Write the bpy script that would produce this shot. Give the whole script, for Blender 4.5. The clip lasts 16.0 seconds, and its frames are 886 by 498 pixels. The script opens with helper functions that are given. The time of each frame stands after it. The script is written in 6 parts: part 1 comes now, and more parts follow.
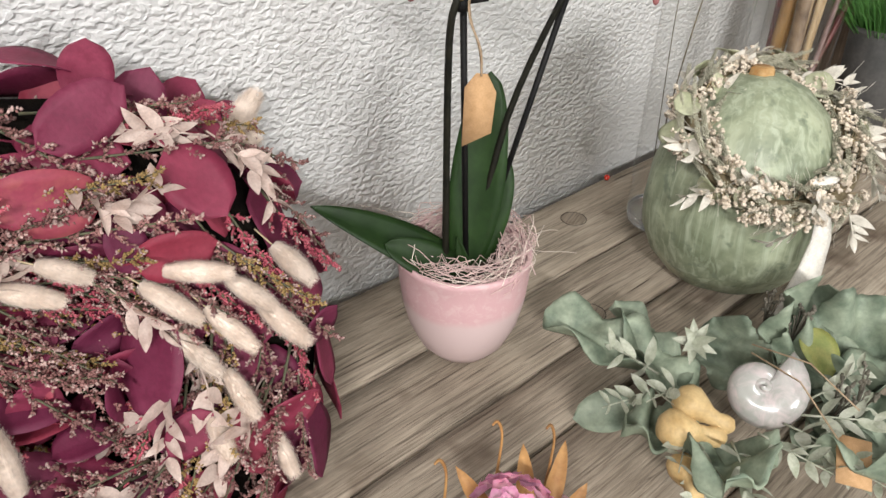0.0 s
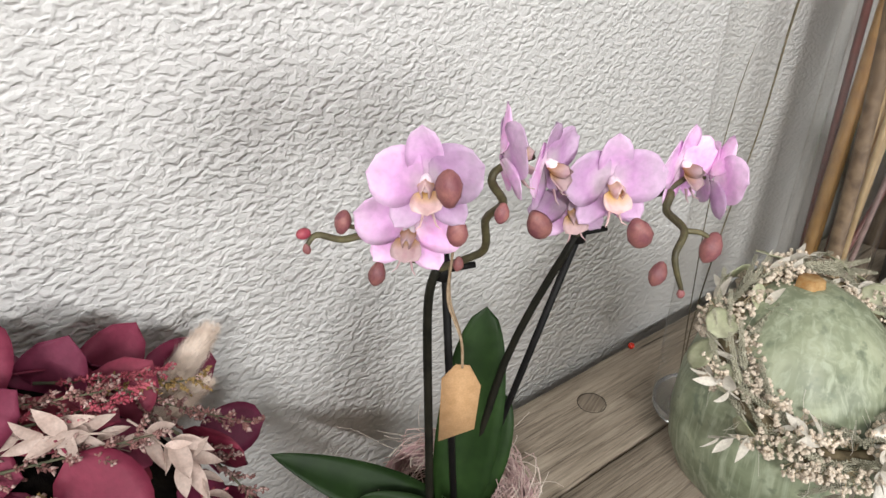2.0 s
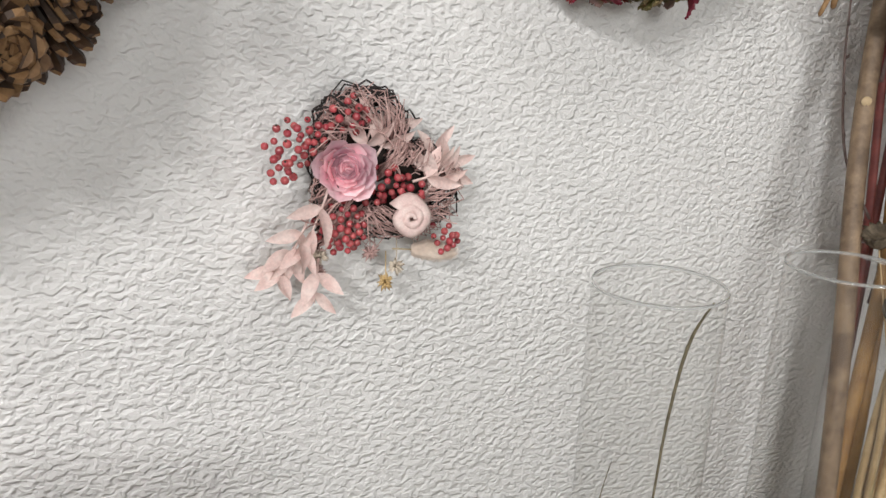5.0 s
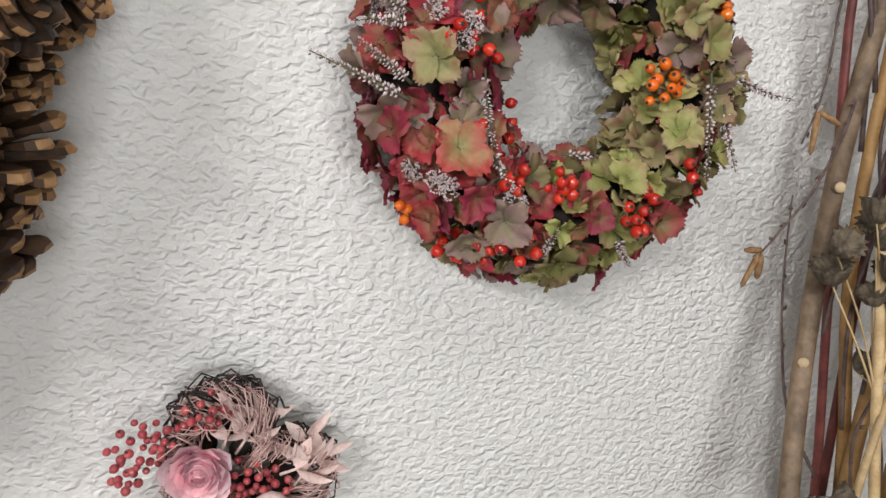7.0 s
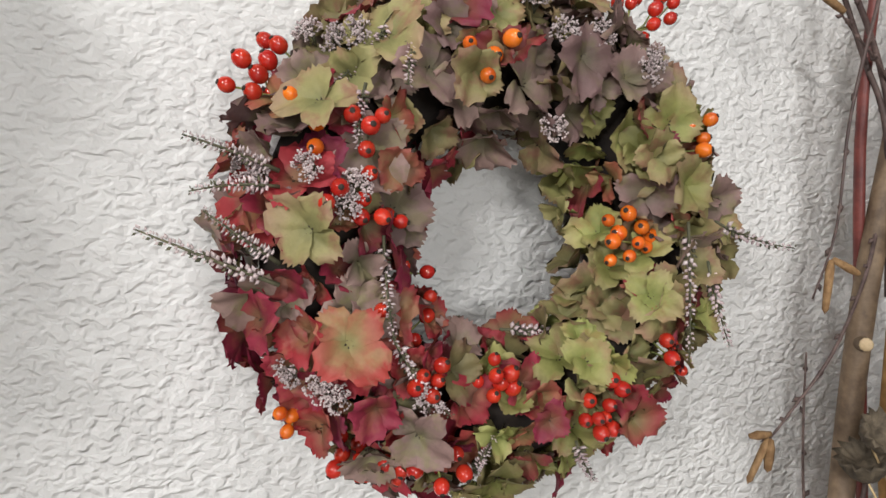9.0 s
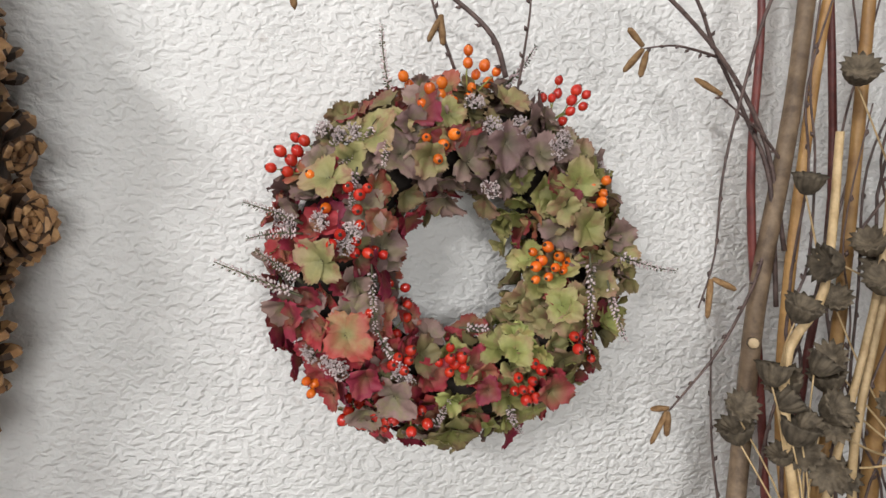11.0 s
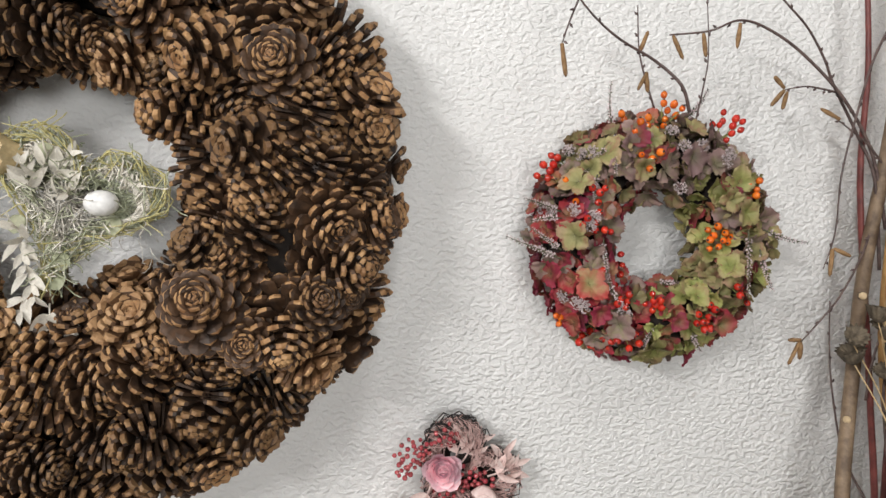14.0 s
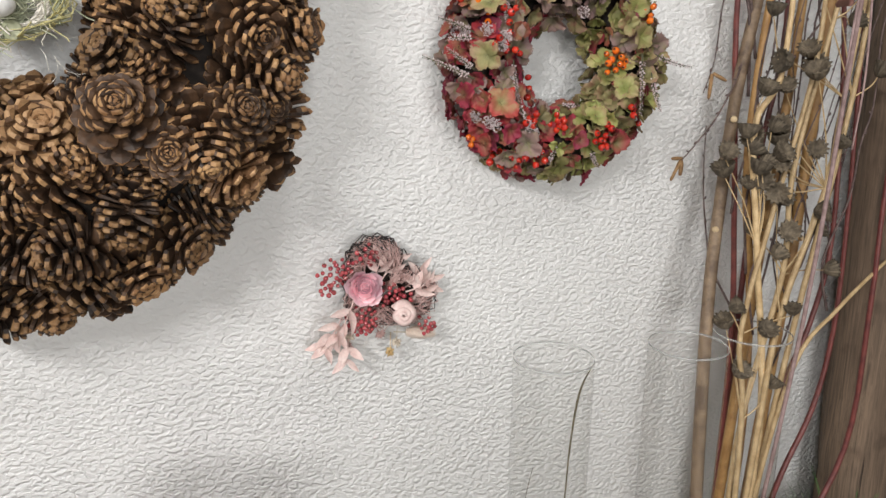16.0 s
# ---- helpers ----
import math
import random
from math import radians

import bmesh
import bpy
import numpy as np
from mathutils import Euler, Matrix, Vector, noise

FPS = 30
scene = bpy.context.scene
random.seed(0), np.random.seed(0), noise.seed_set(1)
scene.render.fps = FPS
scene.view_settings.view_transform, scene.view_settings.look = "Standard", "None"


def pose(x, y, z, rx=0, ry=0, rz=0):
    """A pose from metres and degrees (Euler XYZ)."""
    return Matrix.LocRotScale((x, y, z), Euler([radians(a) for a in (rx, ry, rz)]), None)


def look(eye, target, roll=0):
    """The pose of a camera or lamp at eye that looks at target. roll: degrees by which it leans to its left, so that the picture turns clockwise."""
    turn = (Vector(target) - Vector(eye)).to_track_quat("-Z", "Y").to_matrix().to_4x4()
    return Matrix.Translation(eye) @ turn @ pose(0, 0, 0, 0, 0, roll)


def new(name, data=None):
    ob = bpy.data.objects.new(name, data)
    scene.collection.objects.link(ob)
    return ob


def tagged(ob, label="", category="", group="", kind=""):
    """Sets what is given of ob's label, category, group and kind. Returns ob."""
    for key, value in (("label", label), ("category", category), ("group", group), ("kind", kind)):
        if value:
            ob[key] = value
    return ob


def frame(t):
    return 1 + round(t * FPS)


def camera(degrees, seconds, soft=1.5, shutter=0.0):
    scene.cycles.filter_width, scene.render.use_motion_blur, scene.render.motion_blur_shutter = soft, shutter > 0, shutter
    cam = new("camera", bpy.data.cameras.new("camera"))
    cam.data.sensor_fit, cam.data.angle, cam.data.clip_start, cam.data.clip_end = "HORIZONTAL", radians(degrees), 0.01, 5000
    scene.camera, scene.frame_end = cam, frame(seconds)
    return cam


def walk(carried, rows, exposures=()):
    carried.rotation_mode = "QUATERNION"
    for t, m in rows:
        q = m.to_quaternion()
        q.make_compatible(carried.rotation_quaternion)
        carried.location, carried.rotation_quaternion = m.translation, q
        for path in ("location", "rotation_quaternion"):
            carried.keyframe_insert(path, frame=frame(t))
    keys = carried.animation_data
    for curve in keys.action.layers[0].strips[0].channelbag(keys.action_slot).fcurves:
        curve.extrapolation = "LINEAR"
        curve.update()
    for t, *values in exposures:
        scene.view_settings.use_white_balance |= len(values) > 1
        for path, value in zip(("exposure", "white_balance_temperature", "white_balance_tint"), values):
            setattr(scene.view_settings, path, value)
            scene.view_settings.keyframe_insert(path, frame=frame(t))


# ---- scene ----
cam = camera(64.7, 16.0)
PATH = [
    (0, (0.222, -0.572, 0.493), (1.298, 0.697, -0.617), 0.3),
    (0.5, (0.266, -0.54, 0.515), (1.351, 0.761, -0.549), 0.3),
    (1, (0.309, -0.507, 0.538), (1.389, 0.825, -0.492), 0.4),
    (1.5, (0.33, -0.484, 0.555), (1.396, 0.876, -0.453), 0.4),
    (2, (0.351, -0.469, 0.576), (1.403, 0.918, -0.408), 0.5),
    (2.5, (0.371, -0.469, 0.598), (1.411, 0.955, -0.345), 0.6),
    (3, (0.403, -0.479, 0.626), (1.418, 1.0, -0.259), 0.5),
    (3.5, (0.447, -0.494, 0.665), (1.414, 1.057, -0.147), 0.6),
    (4, (0.51, -0.525, 0.71), (1.405, 1.113, -0.008), 0.7),
    (4.2, (0.54, -0.543, 0.713), (1.385, 1.148, 0.06), -0.2),
    (6.3, (0.713, -0.531, 0.873), (1.391, 1.287, 0.387), 3.6),
    (6.5, (0.726, -0.528, 0.887), (1.406, 1.295, 0.424), 3.5),
    (7, (0.753, -0.504, 0.915), (1.45, 1.33, 0.527), 3.2),
    (7.5, (0.783, -0.472, 0.929), (1.492, 1.369, 0.6), 3.0),
    (8, (0.82, -0.442, 0.944), (1.517, 1.412, 0.673), 2.6),
    (8.5, (0.842, -0.423, 0.953), (1.52, 1.446, 0.739), 2.3),
    (9, (0.85, -0.41, 0.968), (1.511, 1.469, 0.785), 1.7),
    (9.5, (0.863, -0.418, 0.98), (1.491, 1.474, 0.817), 1.7),
    (9.7, (0.867, -0.43, 0.986), (1.475, 1.468, 0.817), 1.6),
    (11.8, (0.861, -0.703, 0.999), (1.238, 1.255, 0.839), 1.1),
    (12, (0.854, -0.726, 0.998), (1.208, 1.236, 0.839), 1.1),
    (12.5, (0.828, -0.77, 1.005), (1.12, 1.202, 0.84), 1.0),
    (13, (0.778, -0.798, 1.009), (1.034, 1.178, 0.842), 0.9),
    (13.5, (0.722, -0.811, 1.004), (0.974, 1.166, 0.834), 0.7),
    (14, (0.645, -0.83, 1.0), (0.931, 1.142, 0.819), 0.4),
    (14.5, (0.585, -0.858, 0.989), (0.935, 1.1, 0.783), 0.0),
    (15, (0.562, -0.875, 0.969), (1.021, 1.054, 0.706), -0.0),
    (15.5, (0.568, -0.875, 0.948), (1.12, 1.016, 0.6), 0.2),
    (16, (0.588, -0.864, 0.922), (1.206, 0.977, 0.444), 0.6),
]
walk(cam, [(t, look(eye, target, roll)) for t, eye, target, roll in PATH],
     exposures=[(0, 0.44), (1.0, 0.36), (2.0, 0.22), (3.0, 0.08), (4.0, -0.03), (5.2, 0.0), (6.5, 0.0), (8.5, 0.0), (12.0, 0.0), (14.0, 0.0), (16.0, 0.06)])

# ---- light ----
world = bpy.data.worlds.new("world")
world.use_nodes = True
world.node_tree.nodes["Background"].inputs[0].default_value = (0.9, 0.95, 1.0, 1)
world.node_tree.nodes["Background"].inputs[1].default_value = 0.25
scene.world = world


def tube_lamp(eye, target, length, width, watts, colour):
    """A long lamp under the ceiling; its length runs across the line to its target, along y."""
    data = bpy.data.lights.new("tube_lamp", "AREA")
    data.shape, data.size, data.size_y, data.energy, data.color = "RECTANGLE", width, length, watts, colour
    ob = new("tube_lamp", data)
    z = (Vector(eye) - Vector(target)).normalized()
    y = (Vector((0, 1, 0)) - z * z.y).normalized()
    x = y.cross(z)
    ob.matrix_world = Matrix(((x.x, y.x, z.x, eye[0]), (x.y, y.y, z.y, eye[1]), (x.z, y.z, z.z, eye[2]), (0, 0, 0, 1)))
    return ob


tube_lamp((-2.1, -3.9, 2.6), (0.9, -3.9, 0.7), 2.4, 0.12, 235, (1.0, 0.985, 0.975))
tube_lamp((-2.6, -1.6, 2.6), (0.9, -1.6, 0.7), 0.8, 0.05, 36, (1.0, 0.985, 0.975))
tube_lamp((1.0, -2.2, 3.2), (1.0, -2.2, 0.0), 1.2, 0.3, 26, (1.0, 0.99, 0.98))
# soft fill lamp added before the windowless far wall to brighten the plaster
front_fill = bpy.data.lights.new("window_daylight", "AREA")
front_fill.shape, front_fill.size, front_fill.size_y, front_fill.energy, front_fill.color = "RECTANGLE", 2.4, 1.6, 150, (0.98, 0.985, 0.98)
new("window_daylight", front_fill).matrix_world = look((0.9, -6.45, 1.2), (0.9, 0, 0.9))

# ---- materials ----


def material(name, colour, rough=0.6, metal=0.0, spec=0.5):
    m = bpy.data.materials.new(name)
    m.use_nodes = True
    b = m.node_tree.nodes["Principled BSDF"]
    b.inputs["Base Color"].default_value = (*colour, 1)
    b.inputs["Roughness"].default_value = rough
    b.inputs["Metallic"].default_value = metal
    b.inputs["Specular IOR Level"].default_value = spec
    return m


class Nodes:
    """Short hand for adding nodes to a material."""

    def __init__(self, m):
        self.t = m.node_tree
        self.b = self.t.nodes["Principled BSDF"]
        self.co = self.t.nodes.new("ShaderNodeTexCoord")
        self.info = self.t.nodes.new("ShaderNodeObjectInfo")

    def link(self, a, b):
        self.t.links.new(a, b)

    def put(self, socket, value):
        if hasattr(value, "is_linked"):
            self.link(value, socket)
        else:
            socket.default_value = value

    def mapping(self, src, scale=(1, 1, 1), rot=(0, 0, 0)):
        n = self.t.nodes.new("ShaderNodeMapping")
        self.link(src, n.inputs[0])
        n.inputs["Scale"].default_value = scale
        n.inputs["Rotation"].default_value = rot
        return n.outputs[0]

    def shifted(self, src, amount=7.0):
        """Object coordinates moved by the object's own random number."""
        n = self.t.nodes.new("ShaderNodeVectorMath")
        n.operation = "MULTIPLY_ADD"
        n.inputs[1].default_value = (1, 1, 1)
        self.link(src, n.inputs[0])
        c = self.t.nodes.new("ShaderNodeCombineXYZ")
        k = self.math("MULTIPLY", self.info.outputs["Random"], amount)
        for i in range(3):
            self.link(k, c.inputs[i])
        self.link(c.outputs[0], n.inputs[2])
        return n.outputs[0]

    def noise(self, src, scale, detail=3.0, rough=0.55, distortion=0.0):
        n = self.t.nodes.new("ShaderNodeTexNoise")
        self.link(src, n.inputs["Vector"])
        n.inputs["Scale"].default_value, n.inputs["Detail"].default_value = scale, detail
        n.inputs["Roughness"].default_value, n.inputs["Distortion"].default_value = rough, distortion
        return n.outputs[0]

    def ramp(self, fac, stops):
        n = self.t.nodes.new("ShaderNodeValToRGB")
        self.link(fac, n.inputs[0])
        e = n.color_ramp.elements
        while len(e) < len(stops):
            e.new(0.5)
        for el, (p, c) in zip(e, stops):
            el.position = p
            el.color = (*c, 1) if len(c) == 3 else c
        return n.outputs[0]

    def grey(self, fac, lo, hi):
        n = self.t.nodes.new("ShaderNodeMapRange")
        self.link(fac, n.inputs[0])
        n.inputs[1].default_value, n.inputs[2].default_value = lo, hi
        return n.outputs[0]

    def math(self, op, a, b=0.0, c=0.0):
        n = self.t.nodes.new("ShaderNodeMath")
        n.operation = op
        for s, v in zip(n.inputs, (a, b, c)):
            self.put(s, v)
        return n.outputs[0]

    def mix(self, fac, a, b, how="MIX"):
        n = self.t.nodes.new("ShaderNodeMix")
        n.data_type, n.blend_type = "RGBA", how
        self.put(n.inputs[0], fac)
        for s, v in ((n.inputs[6], a), (n.inputs[7], b)):
            self.put(s, (*v, 1) if isinstance(v, tuple) and len(v) == 3 else v)
        return n.outputs[2]

    def hsv(self, col, hue=0.5, sat=1.0, val=1.0):
        n = self.t.nodes.new("ShaderNodeHueSaturation")
        self.put(n.inputs[0], hue), self.put(n.inputs[1], sat), self.put(n.inputs[2], val)
        self.link(col, n.inputs[4])
        return n.outputs[0]

    def length(self, src):
        n = self.t.nodes.new("ShaderNodeVectorMath")
        n.operation = "LENGTH"
        self.link(src, n.inputs[0])
        return n.outputs["Value"]

    def bump(self, height, strength, distance):
        n = self.t.nodes.new("ShaderNodeBump")
        self.link(height, n.inputs["Height"])
        n.inputs["Strength"].default_value, n.inputs["Distance"].default_value = strength, distance
        self.link(n.outputs[0], self.b.inputs["Normal"])

    def colour(self, c):
        self.link(c, self.b.inputs["Base Color"])


def mottled(name, a, b, scale=60.0, rough=0.6, bump=0.0004, vary=0.25, spec=0.4, detail=4.0, sheen=0.0, trans=0.0):
    """A surface of two mixed colours with grain, its brightness varying from piece to piece."""
    m = material(name, a, rough, 0.0, spec)
    n = Nodes(m)
    src = n.shifted(n.co.outputs["Object"])
    big = n.noise(src, scale, detail)
    fine = n.noise(src, scale * 6, 2.0)
    col = n.ramp(big, [(0.35, a), (0.65, b)])
    v = n.math("MULTIPLY_ADD", n.info.outputs["Random"], vary * 2, 1 - vary)
    v = n.math("MULTIPLY", v, n.math("MULTIPLY_ADD", fine, 0.5, 0.75))
    n.colour(n.hsv(col, 0.5, 1.0, v))
    if bump:
        n.bump(n.math("ADD", big, n.math("MULTIPLY", fine, 0.4)), 0.6, bump)
    if sheen:
        n.b.inputs["Sheen Weight"].default_value = sheen
    if trans:
        leafy(m, n, trans)
    return m


def leafy(m, n, amount):
    """Lets some light through a thin leaf or petal."""
    t = m.node_tree
    tr, mx = t.nodes.new("ShaderNodeBsdfTranslucent"), t.nodes.new("ShaderNodeMixShader")
    src = n.b.inputs["Base Color"].links[0].from_socket
    t.links.new(src, tr.inputs[0])
    mx.inputs[0].default_value = amount
    t.links.new(n.b.outputs[0], mx.inputs[1])
    t.links.new(tr.outputs[0], mx.inputs[2])
    t.links.new(mx.outputs[0], t.nodes["Material Output"].inputs[0])


def plaster():
    m = material("textured_plaster", (0.8, 0.8, 0.79), 0.85, 0, 0.25)
    n = Nodes(m)
    o = n.co.outputs["Object"]
    wander = n.mapping(o, (1.0, 1.0, 1.45), (0, radians(-24), 0))
    warp = n.noise(o, 7.0, 2.0)
    a = n.noise(wander, 120.0, 1.5, 0.5, 0.4)
    plate = n.grey(a, 0.38, 0.60)
    b = n.noise(o, 270.0, 2.0, 0.5, 0.3)
    fine = n.noise(o, 560.0, 2.0)
    big = n.noise(o, 6.0, 3.0)
    h = n.math("ADD", n.math("MULTIPLY", plate, 0.75), n.math("MULTIPLY", n.grey(b, 0.25, 0.75), 0.26))
    h = n.math("MULTIPLY", h, n.math("MULTIPLY_ADD", warp, 0.9, 0.5))
    h = n.math("ADD", h, n.math("MULTIPLY", fine, 0.06))
    n.bump(h, 1.0, 0.00125)
    col = n.ramp(big, [(0.3, (0.78, 0.772, 0.755)), (0.7, (0.85, 0.842, 0.825))])
    spots = n.grey(n.noise(o, 46.0, 1.0), 0.76, 0.80)
    col = n.mix(n.math("MULTIPLY", spots, 0.35), col, (0.45, 0.40, 0.36))
    n.colour(col)
    return m


def old_wood(name, a, b, dark, scale=1.0):
    """Weathered timber, grain along x."""
    m = material(name, a, 0.75, 0, 0.3)
    n = Nodes(m)
    o = n.shifted(n.co.outputs["Object"], 3.0)
    warp = n.mapping(o, (1.2 * scale, 9 * scale, 9 * scale))
    broad = n.noise(warp, 2.0, 4.0, 0.6, 1.2)
    grain = n.noise(n.mapping(o, (3 * scale, 95 * scale, 95 * scale)), 3.0, 5.0, 0.7, 0.8)
    fibre = n.noise(n.mapping(o, (9 * scale, 210 * scale, 210 * scale)), 2.0, 3.0, 0.65)
    col = n.ramp(broad, [(0.3, a), (0.7, b)])
    lines = n.grey(grain, 0.52, 0.30)
    col = n.mix(n.math("MULTIPLY", lines, 0.92), col, dark)
    crack = n.grey(n.noise(n.mapping(o, (2.5 * scale, 90 * scale, 90 * scale)), 1.6, 2.0, 0.5, 0.4), 0.30, 0.26)
    col = n.mix(n.math("MULTIPLY", crack, 0.85), col, (dark[0] * 0.4, dark[1] * 0.4, dark[2] * 0.4))
    col = n.hsv(col, 0.5, 1.0, n.math("MULTIPLY_ADD", fibre, 1.2, 0.40))
    stain = n.noise(o, 11.0, 3.0)
    col = n.mix(n.grey(stain, 0.58, 0.75), col, (dark[0] * 1.3, dark[1] * 1.2, dark[2] * 1.1))
    n.colour(col)
    n.bump(n.math("SUBTRACT", n.math("MULTIPLY_ADD", fibre, 0.25, grain), n.math("MULTIPLY", crack, 1.5)), 0.7, 0.0016)
    return m


def glass():
    """Thin clear glass: see-through, with mirror gloss that grows towards the rim."""
    m = bpy.data.materials.new("clear_glass")
    m.use_nodes = True
    t = m.node_tree
    t.nodes.remove(t.nodes["Principled BSDF"])
    clear, gloss, fr, mx, pw, ad = (t.nodes.new(k) for k in ("ShaderNodeBsdfTransparent", "ShaderNodeBsdfGlossy", "ShaderNodeLayerWeight", "ShaderNodeMixShader", "ShaderNodeMath", "ShaderNodeMath"))
    clear.inputs[0].default_value = (0.965, 0.965, 0.96, 1)
    gloss.inputs["Roughness"].default_value = 0.02
    fr.inputs[0].default_value = 0.5
    pw.operation, ad.operation = "POWER", "MULTIPLY_ADD"
    pw.inputs[1].default_value = 4.5
    ad.inputs[1].default_value, ad.inputs[2].default_value = 0.55, 0.035
    t.links.new(fr.outputs["Facing"], pw.inputs[0])
    t.links.new(pw.outputs[0], ad.inputs[0])
    t.links.new(ad.outputs[0], mx.inputs[0])
    t.links.new(clear.outputs[0], mx.inputs[1])
    t.links.new(gloss.outputs[0], mx.inputs[2])
    t.links.new(mx.outputs[0], t.nodes["Material Output"].inputs[0])
    return m


def thick_glass():
    m = material("thick_glass", (0.68, 0.69, 0.68), 0.02, 0, 0.5)
    b = m.node_tree.nodes["Principled BSDF"]
    b.inputs["Transmission Weight"].default_value = 0.85
    b.inputs["IOR"].default_value = 1.3
    return m


def petal_paint(name, heart, body, edge, reach, rough=0.6, spot=(0.2, 0.05, 0.05), spots=0.0, trans=0.25):
    """Petal colour that goes from heart to edge, with blotches and veins."""
    m = material(name, body, rough, 0, 0.35)
    n = Nodes(m)
    o = n.co.outputs["Object"]
    s = n.shifted(o)
    d = n.math("DIVIDE", n.length(o), reach)
    d = n.math("ADD", d, n.math("MULTIPLY_ADD", n.noise(s, 45.0, 3.0), 0.9, -0.45))
    col = n.ramp(d, [(0.12, heart), (0.5, body), (0.95, edge)])
    blot = n.grey(n.noise(s, 80.0, 3.0), 0.52, 0.66)
    col = n.mix(n.math("MULTIPLY", blot, spots), col, spot)
    vein = n.noise(s, 260.0, 2.0)
    v = n.math("MULTIPLY_ADD", n.info.outputs["Random"], 0.64, 0.61)
    col = n.hsv(col, n.math("MULTIPLY_ADD", n.info.outputs["Random"], 0.03, 0.485), 1.0, n.math("MULTIPLY", v, n.math("MULTIPLY_ADD", vein, 0.4, 0.8)))
    n.colour(col)
    n.bump(n.math("ADD", vein, n.noise(s, 90.0, 2.0)), 0.4, 0.0008)
    leafy(m, n, trans)
    return m


PLASTER = plaster()
TABLE_WOOD = old_wood("weathered_table_wood", (0.26, 0.212, 0.160), (0.44, 0.372, 0.29), (0.070, 0.050, 0.036))
POST_WOOD = old_wood("rough_post_wood", (0.10, 0.068, 0.046), (0.17, 0.118, 0.080), (0.04, 0.028, 0.02), 0.7)
GLASS = glass()
RIM_GLASS = thick_glass()
FLOOR_M = mottled("grey_floor_tile", (0.28, 0.27, 0.26), (0.34, 0.33, 0.31), 4.0, 0.5)
# grey of the unseen walls and ceiling, darkened to hold down bounce
BOUNCE_GREY = mottled("unseen_wall_bounce_grey", (0.27, 0.262, 0.25), (0.33, 0.32, 0.305), 3.0, 0.9)
SCALE_DARK = mottled("cone_scale_dark", (0.024, 0.014, 0.009), (0.085, 0.044, 0.022), 60, 0.6, 0.0004, 0.4)
SCALE_WARM = mottled("cone_scale_brown", (0.07, 0.034, 0.015), (0.15, 0.075, 0.032), 60, 0.65, 0.0004, 0.3)
SCALE_PALE = mottled("cone_scale_sandy", (0.30, 0.165, 0.075), (0.46, 0.28, 0.14), 70, 0.6, 0.0005, 0.3)
SCALE_TIP = mottled("cone_scale_tan", (0.19, 0.095, 0.040), (0.36, 0.21, 0.095), 70, 0.6, 0.0005, 0.45)
STRAW = mottled("straw_core", (0.12, 0.09, 0.05), (0.2, 0.16, 0.09), 80, 0.8, 0.001)
# near-black: shade inside the cores put into the colour; also the plug grooves
CORE_SHADE_AND_GROOVE = mottled("core_shade_and_groove", (0.012, 0.009, 0.008), (0.028, 0.02, 0.015), 60, 0.9, 0.001)

HYD = {
    "olive": petal_paint("hydrangea_olive", (0.17, 0.16, 0.065), (0.27, 0.235, 0.10), (0.30, 0.19, 0.12), 0.026, spot=(0.24, 0.09, 0.07), spots=0.65, trans=0.10),
    "lime": petal_paint("hydrangea_lime", (0.20, 0.22, 0.06), (0.30, 0.295, 0.10), (0.33, 0.25, 0.13), 0.026, spot=(0.27, 0.12, 0.07), spots=0.45, trans=0.10),
    "mauve": petal_paint("hydrangea_mauve", (0.15, 0.13, 0.08), (0.225, 0.145, 0.13), (0.29, 0.18, 0.165), 0.026, spot=(0.20, 0.18, 0.08), spots=0.6, trans=0.10),
    "crimson": petal_paint("hydrangea_crimson", (0.20, 0.09, 0.05), (0.25, 0.022, 0.042), (0.33, 0.035, 0.065), 0.028, spot=(0.30, 0.11, 0.06), spots=0.45, trans=0.10),
    "rust": petal_paint("hydrangea_rust", (0.20, 0.16, 0.07), (0.27, 0.085, 0.055), (0.30, 0.035, 0.05), 0.022, spot=(0.24, 0.2, 0.09), spots=0.5, trans=0.10),
}


def berry_paint(name, a, b):
    m = material(name, a, 0.18, 0, 0.5)
    n = Nodes(m)
    s = n.shifted(n.co.outputs["Object"])
    n.colour(n.hsv(n.ramp(n.noise(s, 90.0, 2.0), [(0.35, a), (0.65, b)]), 0.5, 1.0, n.math("MULTIPLY_ADD", n.info.outputs["Random"], 0.4, 0.8)))
    n.b.inputs["Coat Weight"].default_value = 0.3
    return m


BERRY_RED = berry_paint("berry_red", (0.40, 0.016, 0.012), (0.50, 0.035, 0.014))
BERRY_ORANGE = berry_paint("berry_orange", (0.58, 0.085, 0.010), (0.68, 0.16, 0.014))
BERRY_PINK = berry_paint("pepper_berry", (0.34, 0.045, 0.06), (0.42, 0.09, 0.09))
CALYX = material("berry_calyx", (0.03, 0.018, 0.012), 0.8)
STALK = mottled("green_stalk", (0.17, 0.20, 0.05), (0.27, 0.27, 0.08), 90, 0.6)
HEATH_STEM = mottled("heather_stem", (0.07, 0.075, 0.045), (0.13, 0.12, 0.07), 90, 0.8)
HEATH_BUD = mottled("heather_bud", (0.55, 0.40, 0.42), (0.72, 0.62, 0.62), 90, 0.7, 0, 0.2)
STATICE = mottled("statice_mauve", (0.42, 0.33, 0.33), (0.64, 0.55, 0.54), 150, 0.8, 0, 0.2)

# ---- mesh helpers ----


